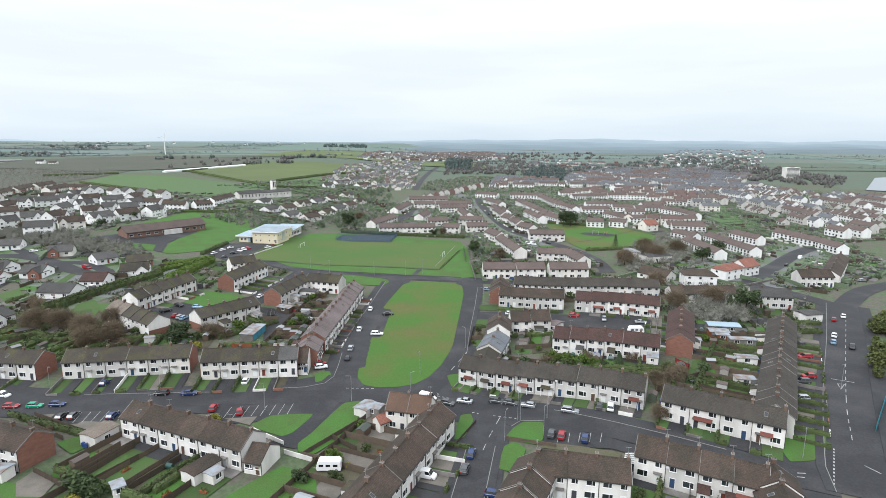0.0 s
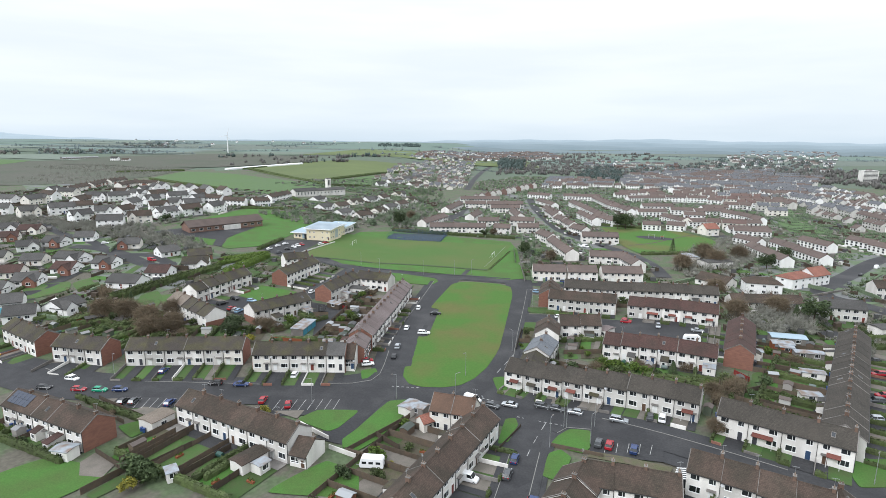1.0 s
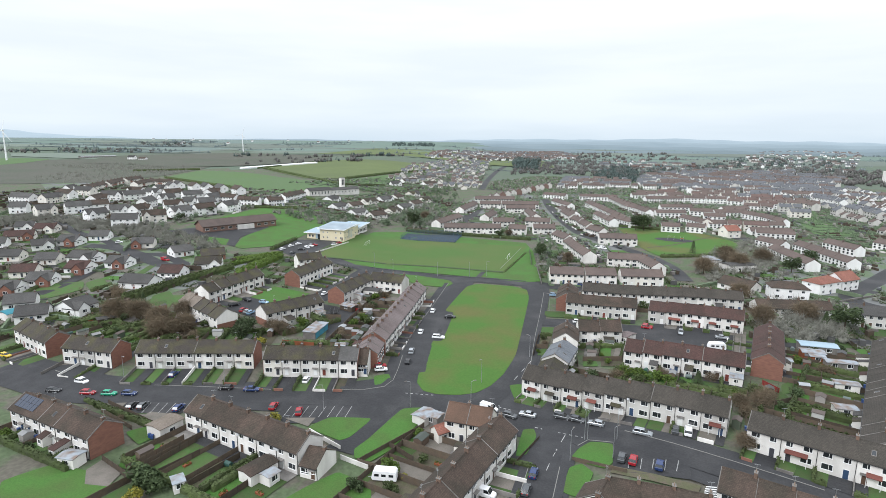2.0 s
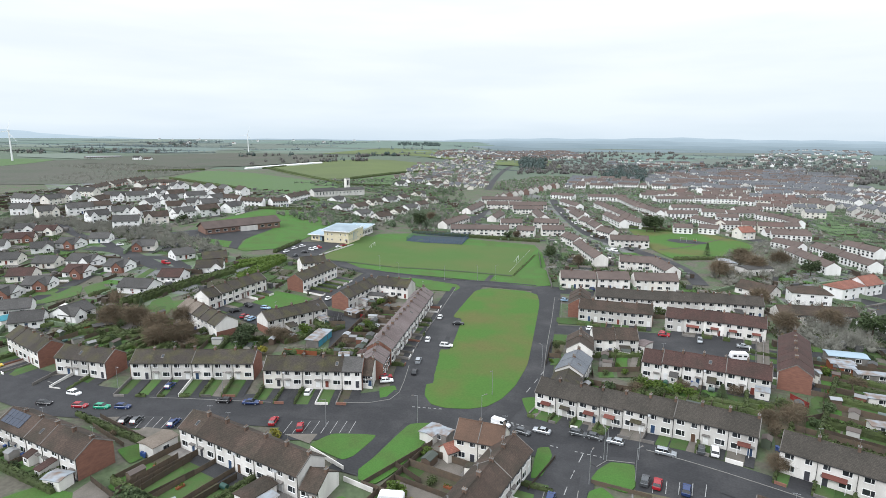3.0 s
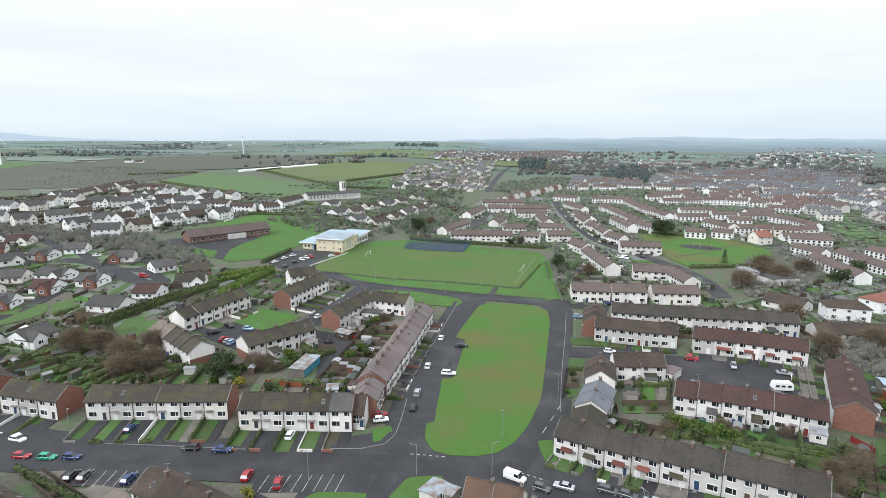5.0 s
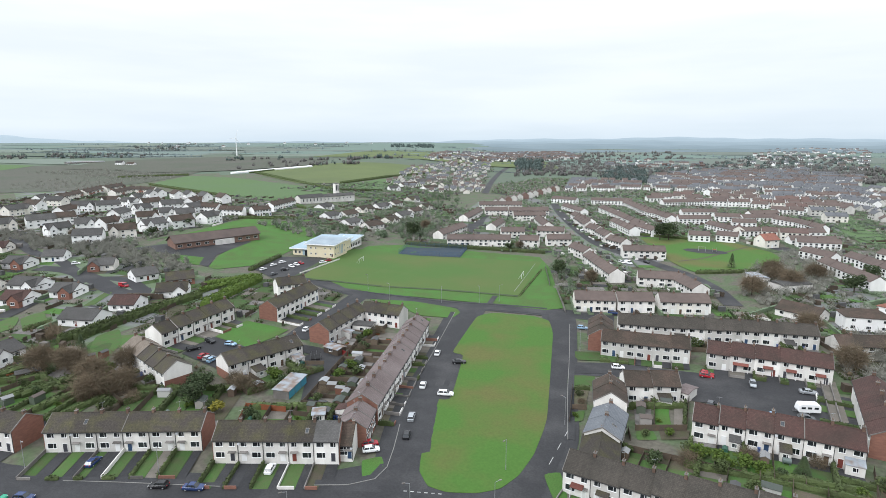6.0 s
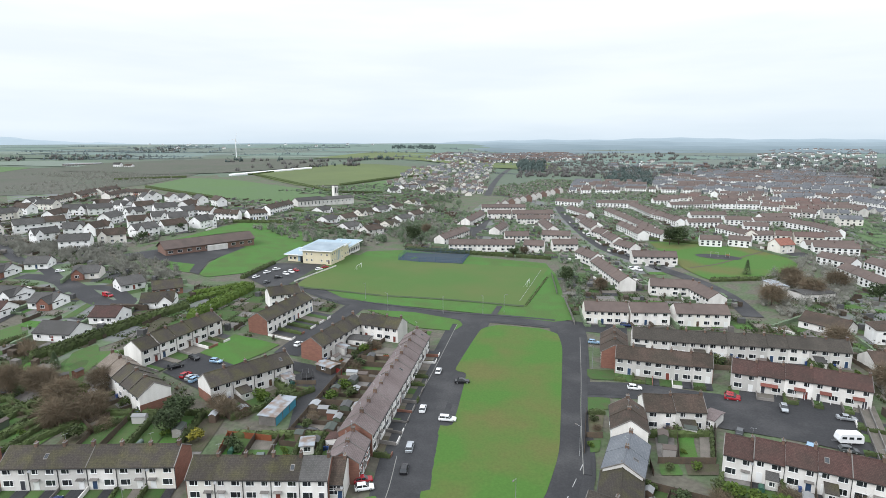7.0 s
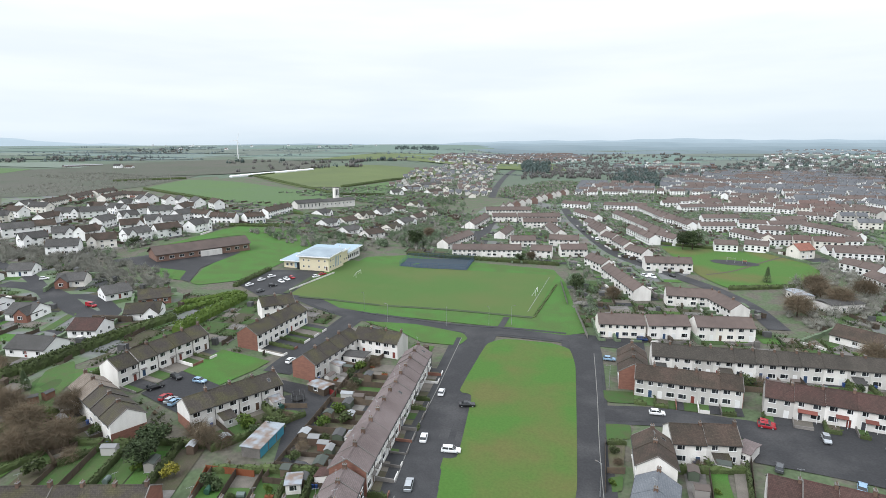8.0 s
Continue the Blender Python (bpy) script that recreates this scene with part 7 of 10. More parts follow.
sheet("heath", [(-750.7, 334.4), (-1218.5, 513.9), (-1146.4, 721.5), (-829.1, 766.0), (-763.2, 643.9), (-706.9, 531.0), (-680.1, 419.7)], "heath", 0.3, "brown winter heath on the hillside", "field", 40)
sheet("heath", [(-959.7, 682.1), (-1110.5, 795.7), (-857.9, 985.0), (-763.4, 997.3), (-703.0, 870.7), (-751.2, 794.2), (-802.2, 742.1)], "heath", 0.5, "brown winter field on the hillside", "field", 40)
sheet("pasture", [(-1099.6, 481.8), (-1136.0, 573.7), (-1183.8, 650.9), (-1274.3, 638.6), (-1313.3, 566.9)], "field", 0.5, "green pasture on the hillside", "field", 40)
sheet("pasture", [(-1180, 765), (-1063, 985), (-811, 1002), (-692, 856), (-762, 709), (-841, 643), (-964, 650), (-1060, 620)], "heath", 0.8, "brown olive winter field beyond the heath", "field", 40)
sheet("far_field", [(-1339.4, 656.0), (-1122.5, 695.2), (-1123.0, 740.2), (-1185.7, 780.7), (-1370.7, 782.4), (-1438.4, 703.2)], "field_pale", 0.7, "pale winter stubble field", "field", 60)
sheet("parking_court", [(-145.8, 176.4), (-137.7, 186.5), (-127.7, 180.3), (-124.4, 167.2), (-121.2, 158.6), (-128.4, 163.6)], "asphalt", 0.075, "asphalt garage forecourt", "parking")
sheet("garden_lawn", [(-266.7, 130.5), (-275.5, 143.6), (-263.3, 155.7), (-251.5, 147.6), (-252.8, 134.0)], "lawn", 0.09, "rough garden lawn", "grass")
sheet("garden_lawn", [(-260.8, 154.2), (-261.5, 163.4), (-245.4, 156.0), (-245.4, 147.5)], "lawn", 0.09, "rough garden lawn", "grass")
sheet("garden_lawn", [(-212.1, 149.8), (-213.8, 154.0), (-209.0, 160.2), (-199.6, 153.5), (-202.5, 144.3)], "lawn", 0.09, "rough garden lawn", "grass")
sheet("garden_lawn", [(-234.0, 121.2), (-235.8, 125.1), (-225.8, 133.8), (-219.4, 132.1), (-222.1, 121.6)], "lawn", 0.09, "rough garden lawn", "grass")
sheet("garden_lawn", [(-183.7, 116.3), (-185.8, 121.4), (-183.6, 134.2), (-179.6, 129.7), (-177.6, 119.0)], "lawn", 0.09, "rough garden lawn", "grass")
sheet("garden_lawn", [(-178.5, 116.7), (-178.2, 130.4), (-172.3, 130.2), (-170.7, 116.2)], "lawn", 0.09, "rough garden lawn", "grass")
sheet("garden_lawn", [(-253.4, 173.0), (-265.0, 191.3), (-260.8, 191.4), (-251.5, 177.3)], "lawn", 0.09, "rough garden lawn", "grass")
sheet("court_lawn", [(-209.8, 159.9), (-201.3, 167.2), (-189.0, 155.6), (-197.1, 151.7)], "lawn", 0.08, "rough back lawn", "grass")
sheet("garden_lawn", [(-206.7, 147.2), (-216.8, 156.1), (-216.2, 164.5), (-203.5, 157.0), (-197.3, 148.8)], "lawn", 0.095, "rough grass behind a hedge", "grass")
sheet("garden_lawn", [(-200.3, 139.8), (-205.2, 148.6), (-201.3, 151.2), (-189.9, 143.0), (-185.3, 136.8)], "lawn", 0.095, "rough back garden lawn", "grass")
sheet("garden_lawn", [(-173.5, 137.8), (-164.5, 141.5), (-154.9, 140.2), (-149.7, 135.0), (-161.1, 131.6)], "lawn", 0.095, "rough back garden lawn", "grass")

# terraces round the green
terrace(-160.5, 111.3, -128.6, 128.1, "white", "tile_dark", "brick", mix=("white", "white", "cream", "grey"))
gardens(-160.5, 111.3, -128.6, 128.1, 4.1, 13.5, 6.0, "front")
gardens(-160.5, 111.3, -128.6, 128.1, -4.1, -26.0, 6.0, "back", 1, 0.6)
terrace(-183.6, 103.9, -166.2, 108.4, "white", "tile_dark", "brick", mix=("white", "grey"))
gardens(-183.6, 103.9, -166.2, 108.4, 4.1, 12.0, 6.0, "front")
gardens(-183.6, 103.9, -166.2, 108.4, -4.1, -24.0, 6.0, "back", 2, 0.6)
terrace(-216.0, 107.3, -191.4, 104.1, "white", "tile_dark", "brick")
gardens(-216.0, 107.3, -191.4, 104.1, 4.1, 12.0, 6.0, "front")
gardens(-216.0, 107.3, -191.4, 104.1, -4.1, -24.0, 6.0, "back", 3, 0.5)
terrace(-122.8, 126.3, -97.3, 138.7, "white", "tile_dark", "brick", mix=("white", "white", "cream"), roof2="tile_grey", split=4)
terrace(-97.9, 140.0, -95.1, 141.2, "white", "tile_brown", eaves=3.4, ridge=6.4, unit=9, d=8.6)
gardens(-122.8, 126.3, -97.3, 138.7, 4.1, 13.0, 6.0, "front")
gardens(-122.8, 126.3, -97.3, 138.7, -4.1, -20.0, 6.0, "back", 4, 0.6)
terrace(-100.8, 151.9, -119.3, 214.1, "white", "tile_pink", "brick", unit=5.6)
gardens(-100.8, 151.9, -119.3, 214.1, 4.1, 8.2, 5.6, "front", busy=0.1)
gardens(-100.8, 151.9, -119.3, 214.1, -4.1, -19.0, 5.6, "yard", 5, 0.9)
terrace(-96.8, 141.7, -100.1, 150.4, "brick", "tile_pink", "brick", eaves=4.6, ridge=6.8, d=7.0)
terrace(-145.8, 190.6, -147.9, 217.1, "white", "tile_dark", "brick", mix=("white", "grey", "white"))
gardens(-145.8, 190.6, -147.9, 217.1, 4.1, 14.0, 6.0, "yard", 6, 0.8)
terrace(-145.9, 218.9, -129.1, 220.5, "white", "tile_dark", "grey")
terrace(-189.6, 158.9, -190.3, 190.6, "white", "tile_dark", "white")
gardens(-189.6, 158.9, -190.3, 190.6, 4.1, 11.0, 6.0, "front")
gardens(-189.6, 158.9, -190.3, 190.6, -4.1, -10.0, 6.0, "back", 7, 0.3)
terrace(-176.0, 197.6, -180.2, 227.5, "white", "tile_dark", "brick")
gardens(-176.0, 197.6, -180.2, 227.5, 4.1, 14.0, 6.0, "front")
terrace(-195.6, 222.9, -188.7, 233.9, "white", "tile_dark")
terrace(-159.0, 144.1, -187.6, 151.4, "white", "tile_dark", "half", roof2="tile_tan", split=3)
gardens(-159.0, 144.1, -187.6, 151.4, -4.1, -15.0, 6.0, "back", 8, 0.8)
terrace(-152.6, 154.1, -145.1, 178.1, "white", "tile_dark", "half")
gardens(-152.6, 154.1, -145.1, 178.1, 4.1, 15.0, 6.0, "back", 9, 0.7)
terrace(-47.8, 151.9, 4.1, 147.2, "grey", "tile_umber", mix=("grey", "grey", "white"), porch=0.8)
gardens(-47.8, 151.9, 4.1, 147.2, 4.1, 9.0, 6.0, "front")
gardens(-47.8, 151.9, 4.1, 147.2, -4.1, -18.0, 6.0, "back", 10, 0.5)
terrace(8.3, 143.5, 34.5, 138.4, "white", "tile_umber", porch=0.4)
gardens(8.3, 143.5, 34.5, 138.4, 4.1, 9.5, 6.0, "front")
gardens(8.3, 143.5, 34.5, 138.4, -4.1, -18.0, 6.0, "back", 11, 0.7)
terrace(32.6, 140.6, 49.5, 219.9, "grey", "tile_umber", unit=6.0)
gardens(32.6, 140.6, 49.5, 219.9, 4.1, 11.5, 6.0, "front")
gardens(32.6, 140.6, 49.5, 219.9, -4.1, -19.0, 6.0, "back", 12, 0.8)
terrace(14.0, 185.3, 16.1, 217.4, "white", "tile_red", "brick")
gardens(14.0, 185.3, 16.1, 217.4, 4.1, 14.0, 6.0, "back", 13, 0.8)
gardens(14.0, 185.3, 16.1, 217.4, -4.1, -12.0, 6.0, "front")
terrace(-25.2, 182.6, 8.1, 181.5, "white", "tile_red", mix=("white", "grey", "white"))
gardens(-25.2, 182.6, 8.1, 181.5, 4.1, 16.0, 6.0, "back", 14, 0.7)
terrace(-55.9, 228.3, -28.8, 231.8, "grey", "tile_brown", "brick", mix=("grey", "white", "grey"))
gardens(-55.9, 228.3, -28.8, 231.8, 4.1, 9.0, 6.0, "front")
terrace(-56.2, 227.8, -59.5, 244.9, "white", "tile_brown", "brick")
terrace(-23.6, 229.5, 8.9, 229.1, "grey", "tile_red", mix=("grey", "grey", "white"), porch=0.5)
gardens(-23.6, 229.5, 8.9, 229.1, 4.1, 9.0, 6.0, "front")
terrace(-53.9, 247.6, 8.7, 260.1, "grey", "tile_umber", mix=("grey", "white"))
gardens(-53.9, 247.6, 8.7, 260.1, 4.1, 13.0, 6.0, "back", 15, 0.8)
terrace(-44.7, 182.2, -47.3, 194.1, "white", "tile_brown")
terrace(-44.2, 197.3, -30.4, 202.3, "white", "tile_brown", mix=("white", "grey"))
gardens(-44.2, 197.3, -30.4, 202.3, 4.1, 7.0, 6.0, "back", 16, 0.2)
terrace(-43.7, 165.5, -44.1, 179.0, "white", "tile_slate", eaves=4.4, ridge=6.6, unit=9)
terrace(-42.4, 154.4, -43.9, 166.6, "white", "tile_dark", eaves=3.6, ridge=5.6, unit=9)
terrace(-115.4, 94.8, -78.1, 92.8, "white", "tile_brown")
gardens(-115.4, 94.8, -78.1, 92.8, 4.1, 20.0, 6.0, "back", 17, 0.3)
terrace(-154.7, 75.8, -123.3, 75.9, "white", "tile_brown", "brick")
gardens(-154.7, 75.8, -123.3, 75.9, 4.1, 9.0, 6.0, "back", 18, 0.3)
solar_array(-154.7, 75.8, -123.3, 75.9, 0.03, 0.28)
terrace(-45.8, 79.2, -43.9, 120.0, "white", "tile_brown", "brick")
gardens(-45.8, 79.2, -43.9, 120.0, 4.1, 11.0, 6.0, "front")
gardens(-45.8, 79.2, -43.9, 120.0, -4.1, -20.0, 6.0, "yard", 19, 0.8)
terrace(-57.3, 119.7, -46.3, 121.1, "cream", "tile_rust_brown", d=7.0, eaves=5.4, ridge=8.2)
terrace(2.4, 116.1, 26.5, 113.1, "white", "tile_brown", mix=("white", "grey"), porch=0.3)
terrace(28.6, 91.0, 27.4, 115.6, "white", "tile_brown")
gardens(2.4, 116.1, 24.0, 113.4, 4.1, 14.0, 6.0, "back", 20, 0.5)
terrace(-16.7, 103.9, 1.1, 106.3, "white", "tile_brown")
terrace(-18.4, 86.5, -16.5, 104.0, "white", "tile_brown")

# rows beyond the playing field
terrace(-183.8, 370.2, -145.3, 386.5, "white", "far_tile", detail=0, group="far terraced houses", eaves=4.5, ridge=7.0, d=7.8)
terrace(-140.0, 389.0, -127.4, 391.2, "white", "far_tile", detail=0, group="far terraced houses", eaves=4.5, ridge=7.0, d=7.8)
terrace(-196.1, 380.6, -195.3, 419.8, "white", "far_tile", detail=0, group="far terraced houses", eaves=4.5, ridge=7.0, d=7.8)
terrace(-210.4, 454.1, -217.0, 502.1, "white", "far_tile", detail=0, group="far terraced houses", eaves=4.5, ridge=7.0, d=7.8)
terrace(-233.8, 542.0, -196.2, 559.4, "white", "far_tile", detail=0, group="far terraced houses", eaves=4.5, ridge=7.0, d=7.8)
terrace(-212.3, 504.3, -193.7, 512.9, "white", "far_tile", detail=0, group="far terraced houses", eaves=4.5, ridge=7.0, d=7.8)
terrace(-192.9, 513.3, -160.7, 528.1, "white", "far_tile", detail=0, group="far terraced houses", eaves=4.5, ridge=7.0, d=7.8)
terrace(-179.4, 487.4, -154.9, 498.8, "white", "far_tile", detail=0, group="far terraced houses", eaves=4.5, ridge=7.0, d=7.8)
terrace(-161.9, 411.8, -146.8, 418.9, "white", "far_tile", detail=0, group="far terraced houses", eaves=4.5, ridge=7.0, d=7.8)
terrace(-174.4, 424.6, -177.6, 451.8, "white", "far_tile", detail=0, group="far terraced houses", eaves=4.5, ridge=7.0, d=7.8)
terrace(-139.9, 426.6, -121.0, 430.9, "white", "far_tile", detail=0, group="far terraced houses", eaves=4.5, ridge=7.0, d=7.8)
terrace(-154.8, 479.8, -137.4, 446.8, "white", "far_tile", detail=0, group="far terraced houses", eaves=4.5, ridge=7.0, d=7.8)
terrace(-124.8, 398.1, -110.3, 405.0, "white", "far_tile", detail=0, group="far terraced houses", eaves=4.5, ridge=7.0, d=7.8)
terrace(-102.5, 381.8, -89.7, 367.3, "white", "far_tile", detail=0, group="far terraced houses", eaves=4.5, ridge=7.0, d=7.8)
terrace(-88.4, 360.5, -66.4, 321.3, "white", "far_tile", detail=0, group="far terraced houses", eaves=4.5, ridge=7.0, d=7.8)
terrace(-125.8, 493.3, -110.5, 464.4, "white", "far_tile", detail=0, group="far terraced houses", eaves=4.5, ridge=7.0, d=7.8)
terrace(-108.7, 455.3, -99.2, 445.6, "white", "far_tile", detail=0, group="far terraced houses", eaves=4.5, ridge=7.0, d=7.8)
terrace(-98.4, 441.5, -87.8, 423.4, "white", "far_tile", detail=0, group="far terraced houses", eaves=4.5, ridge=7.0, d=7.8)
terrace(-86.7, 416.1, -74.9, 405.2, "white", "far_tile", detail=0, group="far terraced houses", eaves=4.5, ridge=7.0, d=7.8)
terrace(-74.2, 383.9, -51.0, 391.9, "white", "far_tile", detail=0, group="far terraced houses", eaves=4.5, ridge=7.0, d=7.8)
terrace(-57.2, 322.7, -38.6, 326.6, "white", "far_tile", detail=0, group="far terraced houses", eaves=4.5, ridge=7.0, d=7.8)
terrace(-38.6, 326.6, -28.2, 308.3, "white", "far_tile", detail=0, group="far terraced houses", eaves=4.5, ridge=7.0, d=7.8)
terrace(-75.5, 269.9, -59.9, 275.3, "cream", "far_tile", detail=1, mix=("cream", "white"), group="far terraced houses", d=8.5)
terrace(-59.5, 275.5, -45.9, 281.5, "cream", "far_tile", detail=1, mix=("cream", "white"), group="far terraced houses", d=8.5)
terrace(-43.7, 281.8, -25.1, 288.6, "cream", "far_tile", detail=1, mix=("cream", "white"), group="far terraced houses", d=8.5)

# curved rows of the far estate
far_row(-100.0, 607.1, -58.1, 523.8, 0, 4)
far_row(-54.0, 525.7, -30.2, 536.8, 0, 4)
far_row(-30.2, 508.9, -11.3, 484.1, 0, 4)
far_row(-11.3, 484.1, 2.3, 492.7, 0, 4)
far_row(-41.7, 454.9, -28.7, 456.9, 0, 4)
far_row(-24.3, 463.1, -11.1, 461.2, 0, 4)
far_row(5.1, 491.8, 19.8, 494.3, 0, 4)
far_row(22.4, 495.5, 41.6, 504.6, 0, 4)
far_row(17.1, 558.7, 32.2, 543.2, 0, 4)
far_row(32.2, 543.2, 44.6, 519.3, 0, 4)
far_row(-8.1, 553.1, 18.0, 568.3, 0, 4)
far_row(-15.0, 526.7, 1.6, 529.0, 0, 4)
far_row(-27.4, 553.5, -8.0, 556.2, 0, 4)
far_row(-54.4, 568.4, -27.3, 581.0, 0, 4)
far_row(-2.3, 578.4, 19.8, 595.7, 0, 4)
far_row(17.8, 625.4, 42.3, 620.9, 0, 4)
far_row(3.9, 665.6, 17.9, 662.1, 0, 4)
far_row(-76.6, 638.6, -37.6, 667.5, 0, 4)
far_row(-96.0, 675.7, -80.0, 683.0, 0, 4)
far_row(17.4, 463.1, 44.3, 472.2, 0, 4)
far_row(22.7, 428.6, 36.4, 413.6, 0, 4)
far_row(-83.0, 484.3, -62.5, 460.1, 0, 4)
far_row(44.5, 422.9, 65.9, 373.7, 0, 4)
far_row(29.4, 400.8, 45.2, 358.3, 0, 4)
far_row(62.1, 439.6, 76.1, 418.8, 0, 4)
far_row(21.3, 458.7, 45.3, 462.3, 0, 4)
far_row(91.7, 456.1, 104.0, 441.2, 0, 4)
far_row(101.0, 440.0, 111.8, 423.7, 0, 4)
far_row(111.8, 423.7, 118.8, 403.7, 0, 4)
far_row(-184.9, 628.5, -157.5, 623.4, 0, 4)
far_row(-155.4, 566.8, -130.0, 533.4, 0, 4)
far_row(-144.5, 629.4, -105.2, 636.2, 0, 4)
far_row(-121.4, 569.2, -71.8, 476.8, 0, 4)
far_row(-108.6, 623.7, -79.6, 556.7, 0, 4)
far_row(-133.9, 514.0, -112.5, 478.6, 0, 4)
far_row(-97.6, 493.8, -76.7, 455.7, 0, 4)
far_row(-79.6, 556.7, -53.0, 529.2, 0, 4)

# houses by the main road
house(2.1, 301.0, 15.4, 293.2, "white", "tile_brown", True)
house(20.2, 290.2, 35.1, 293.0, "bright", "tile_brown", d=9.0, hip=True)
house(38.2, 306.0, 48.0, 318.0, "bright", "tile_rust", d=8.6, hip=True)
house(48.6, 318.6, 56.5, 328.5, "bright", "tile_rust", d=8.6)
terrace(13.2, 258.0, 40.2, 268.3, "grey", "tile_brown", detail=1, eaves=3.2, ridge=5.6)
terrace(72.4, 306.8, 87.6, 311.3, "white", "tile_brown", detail=1)
terrace(87.6, 311.3, 106.3, 364.4, "white", "tile_brown", detail=1)
terrace(44.7, 259.1, 60.5, 261.0, "grey", "tile_grey", detail=1)
house(0.6, 449.6, 8.9, 457.3, "cream", "tile_rust", d=9.0)

# white estate on the hillside
house(-517.3, 274.5, -522.5, 292.8, "cream", "tile_grey", wing=1, group="white hillside houses", garden=(5.0, 6.0, 2.5))
house(-550.3, 307.5, -531.4, 308.8, "bright", "tile_brown", wing=0, group="white hillside houses", garden=(5.0, 6.0, 2.5))
house(-559.5, 329.3, -541.0, 333.3, "cream", "tile_grey", wing=0, group="white hillside houses", garden=(5.0, 6.0, 2.5))
house(-574.8, 327.1, -581.6, 339.6, "bright", "tile_grey", wing=-1, group="white hillside houses", garden=(5.0, 6.0, 2.5))
house(-474.2, 289.5, -484.5, 305.5, "bright", "tile_brown", wing=1, group="white hillside houses", garden=(5.0, 6.0, 2.5))
house(-501.2, 316.1, -486.8, 327.2, "bright", "tile_grey", wing=1, group="white hillside houses", garden=(5.0, 6.0, 2.5))
house(-450.5, 255.0, -444.8, 271.4, "bright", "tile_grey", wing=0, group="white hillside houses", garden=(5.0, 6.0, 2.5))
house(-444.4, 271.6, -440.5, 282.5, "bright", "tile_brown", wing=0, group="white hillside houses", garden=(5.0, 6.0, 2.5))
house(-403.8, 242.1, -401.8, 255.9, "bright", "tile_grey", wing=-1, group="white hillside houses", garden=(5.0, 6.0, 2.5))
house(-407.4, 262.6, -401.3, 272.8, "bright", "tile_grey", wing=1, group="white hillside houses", garden=(5.0, 6.0, 2.5))
house(-391.8, 269.8, -395.6, 283.2, "bright", "tile_brown", wing=1, group="white hillside houses", garden=(5.0, 6.0, 2.5))
house(-421.9, 298.2, -431.3, 314.8, "bright", "tile_grey", wing=0, group="white hillside houses", garden=(5.0, 6.0, 2.5))
house(-483.9, 324.3, -476.8, 340.5, "bright", "tile_grey", wing=0, group="white hillside houses", garden=(5.0, 6.0, 2.5))
house(-512.3, 351.7, -497.3, 353.9, "bright", "tile_brown", wing=-1, group="white hillside houses", garden=(5.0, 6.0, 2.5))
house(-491.6, 354.3, -472.7, 353.6, "bright", "tile_grey", wing=1, group="white hillside houses", garden=(5.0, 6.0, 2.5))
house(-504.4, 370.8, -506.4, 380.8, "bright", "tile_grey", wing=1, group="white hillside houses", garden=(5.0, 6.0, 2.5))
house(-464.2, 350.9, -461.2, 366.2, "bright", "tile_brown", wing=0, group="white hillside houses", garden=(5.0, 6.0, 2.5))
house(-438.5, 350.0, -432.6, 365.9, "bright", "tile_grey", wing=0, group="white hillside houses", garden=(5.0, 6.0, 2.5))
house(-434.7, 323.8, -432.8, 336.3, "bright", "tile_grey", wing=-1, group="white hillside houses", garden=(5.0, 6.0, 2.5))
house(-395.0, 297.9, -388.5, 310.5, "bright", "tile_brown", wing=1, group="white hillside houses", garden=(5.0, 6.0, 2.5))
house(-399.1, 319.0, -394.4, 328.2, "bright", "tile_grey", wing=1, group="white hillside houses", garden=(5.0, 6.0, 2.5))
house(-385.3, 322.4, -379.2, 333.7, "bright", "tile_grey", wing=0, group="white hillside houses", garden=(5.0, 6.0, 2.5))
house(-359.7, 297.5, -356.5, 312.6, "bright", "tile_brown", wing=0, group="white hillside houses", garden=(5.0, 6.0, 2.5))
house(-361.3, 277.9, -360.8, 293.8, "bright", "tile_grey", wing=-1, group="white hillside houses", garden=(5.0, 6.0, 2.5))
house(-353.8, 318.6, -359.5, 335.4, "bright", "tile_grey", wing=1, group="white hillside houses", garden=(5.0, 6.0, 2.5))
house(-430.8, 370.9, -440.0, 387.5, "bright", "tile_brown", wing=1, group="white hillside houses", garden=(5.0, 6.0, 2.5))
house(-400.3, 343.9, -404.2, 362.1, "bright", "tile_grey", wing=0, group="white hillside houses", garden=(5.0, 6.0, 2.5))
house(-370.4, 239.9, -358.9, 251.1, "bright", "tile_grey", wing=0, group="white hillside houses", garden=(5.0, 6.0, 2.5))
house(-365.0, 258.0, -357.3, 271.0, "cream", "tile_brown", wing=-1, group="white hillside houses", garden=(5.0, 6.0, 2.5))
house(-454.5, 236.1, -452.7, 248.9, "cream", "tile_grey", wing=1, group="white hillside houses", garden=(5.0, 6.0, 2.5))
house(-534.9, 419.1, -517.4, 411.7, "bright", "tile_grey", wing=0, group="white hillside houses", garden=(5.0, 6.0, 2.5))
house(-508.8, 418.2, -491.5, 410.4, "bright", "tile_brown", wing=0, group="white hillside houses", garden=(5.0, 6.0, 2.5))
house(-492.7, 419.6, -475.4, 411.6, "bright", "tile_grey", wing=0, group="white hillside houses", garden=(5.0, 6.0, 2.5))
house(-469.6, 418.2, -452.4, 410.3, "bright", "tile_grey", wing=0, group="white hillside houses", garden=(5.0, 6.0, 2.5))
house(-443.7, 416.3, -426.5, 408.4, "bright", "tile_brown", wing=0, group="white hillside houses", garden=(5.0, 6.0, 2.5))
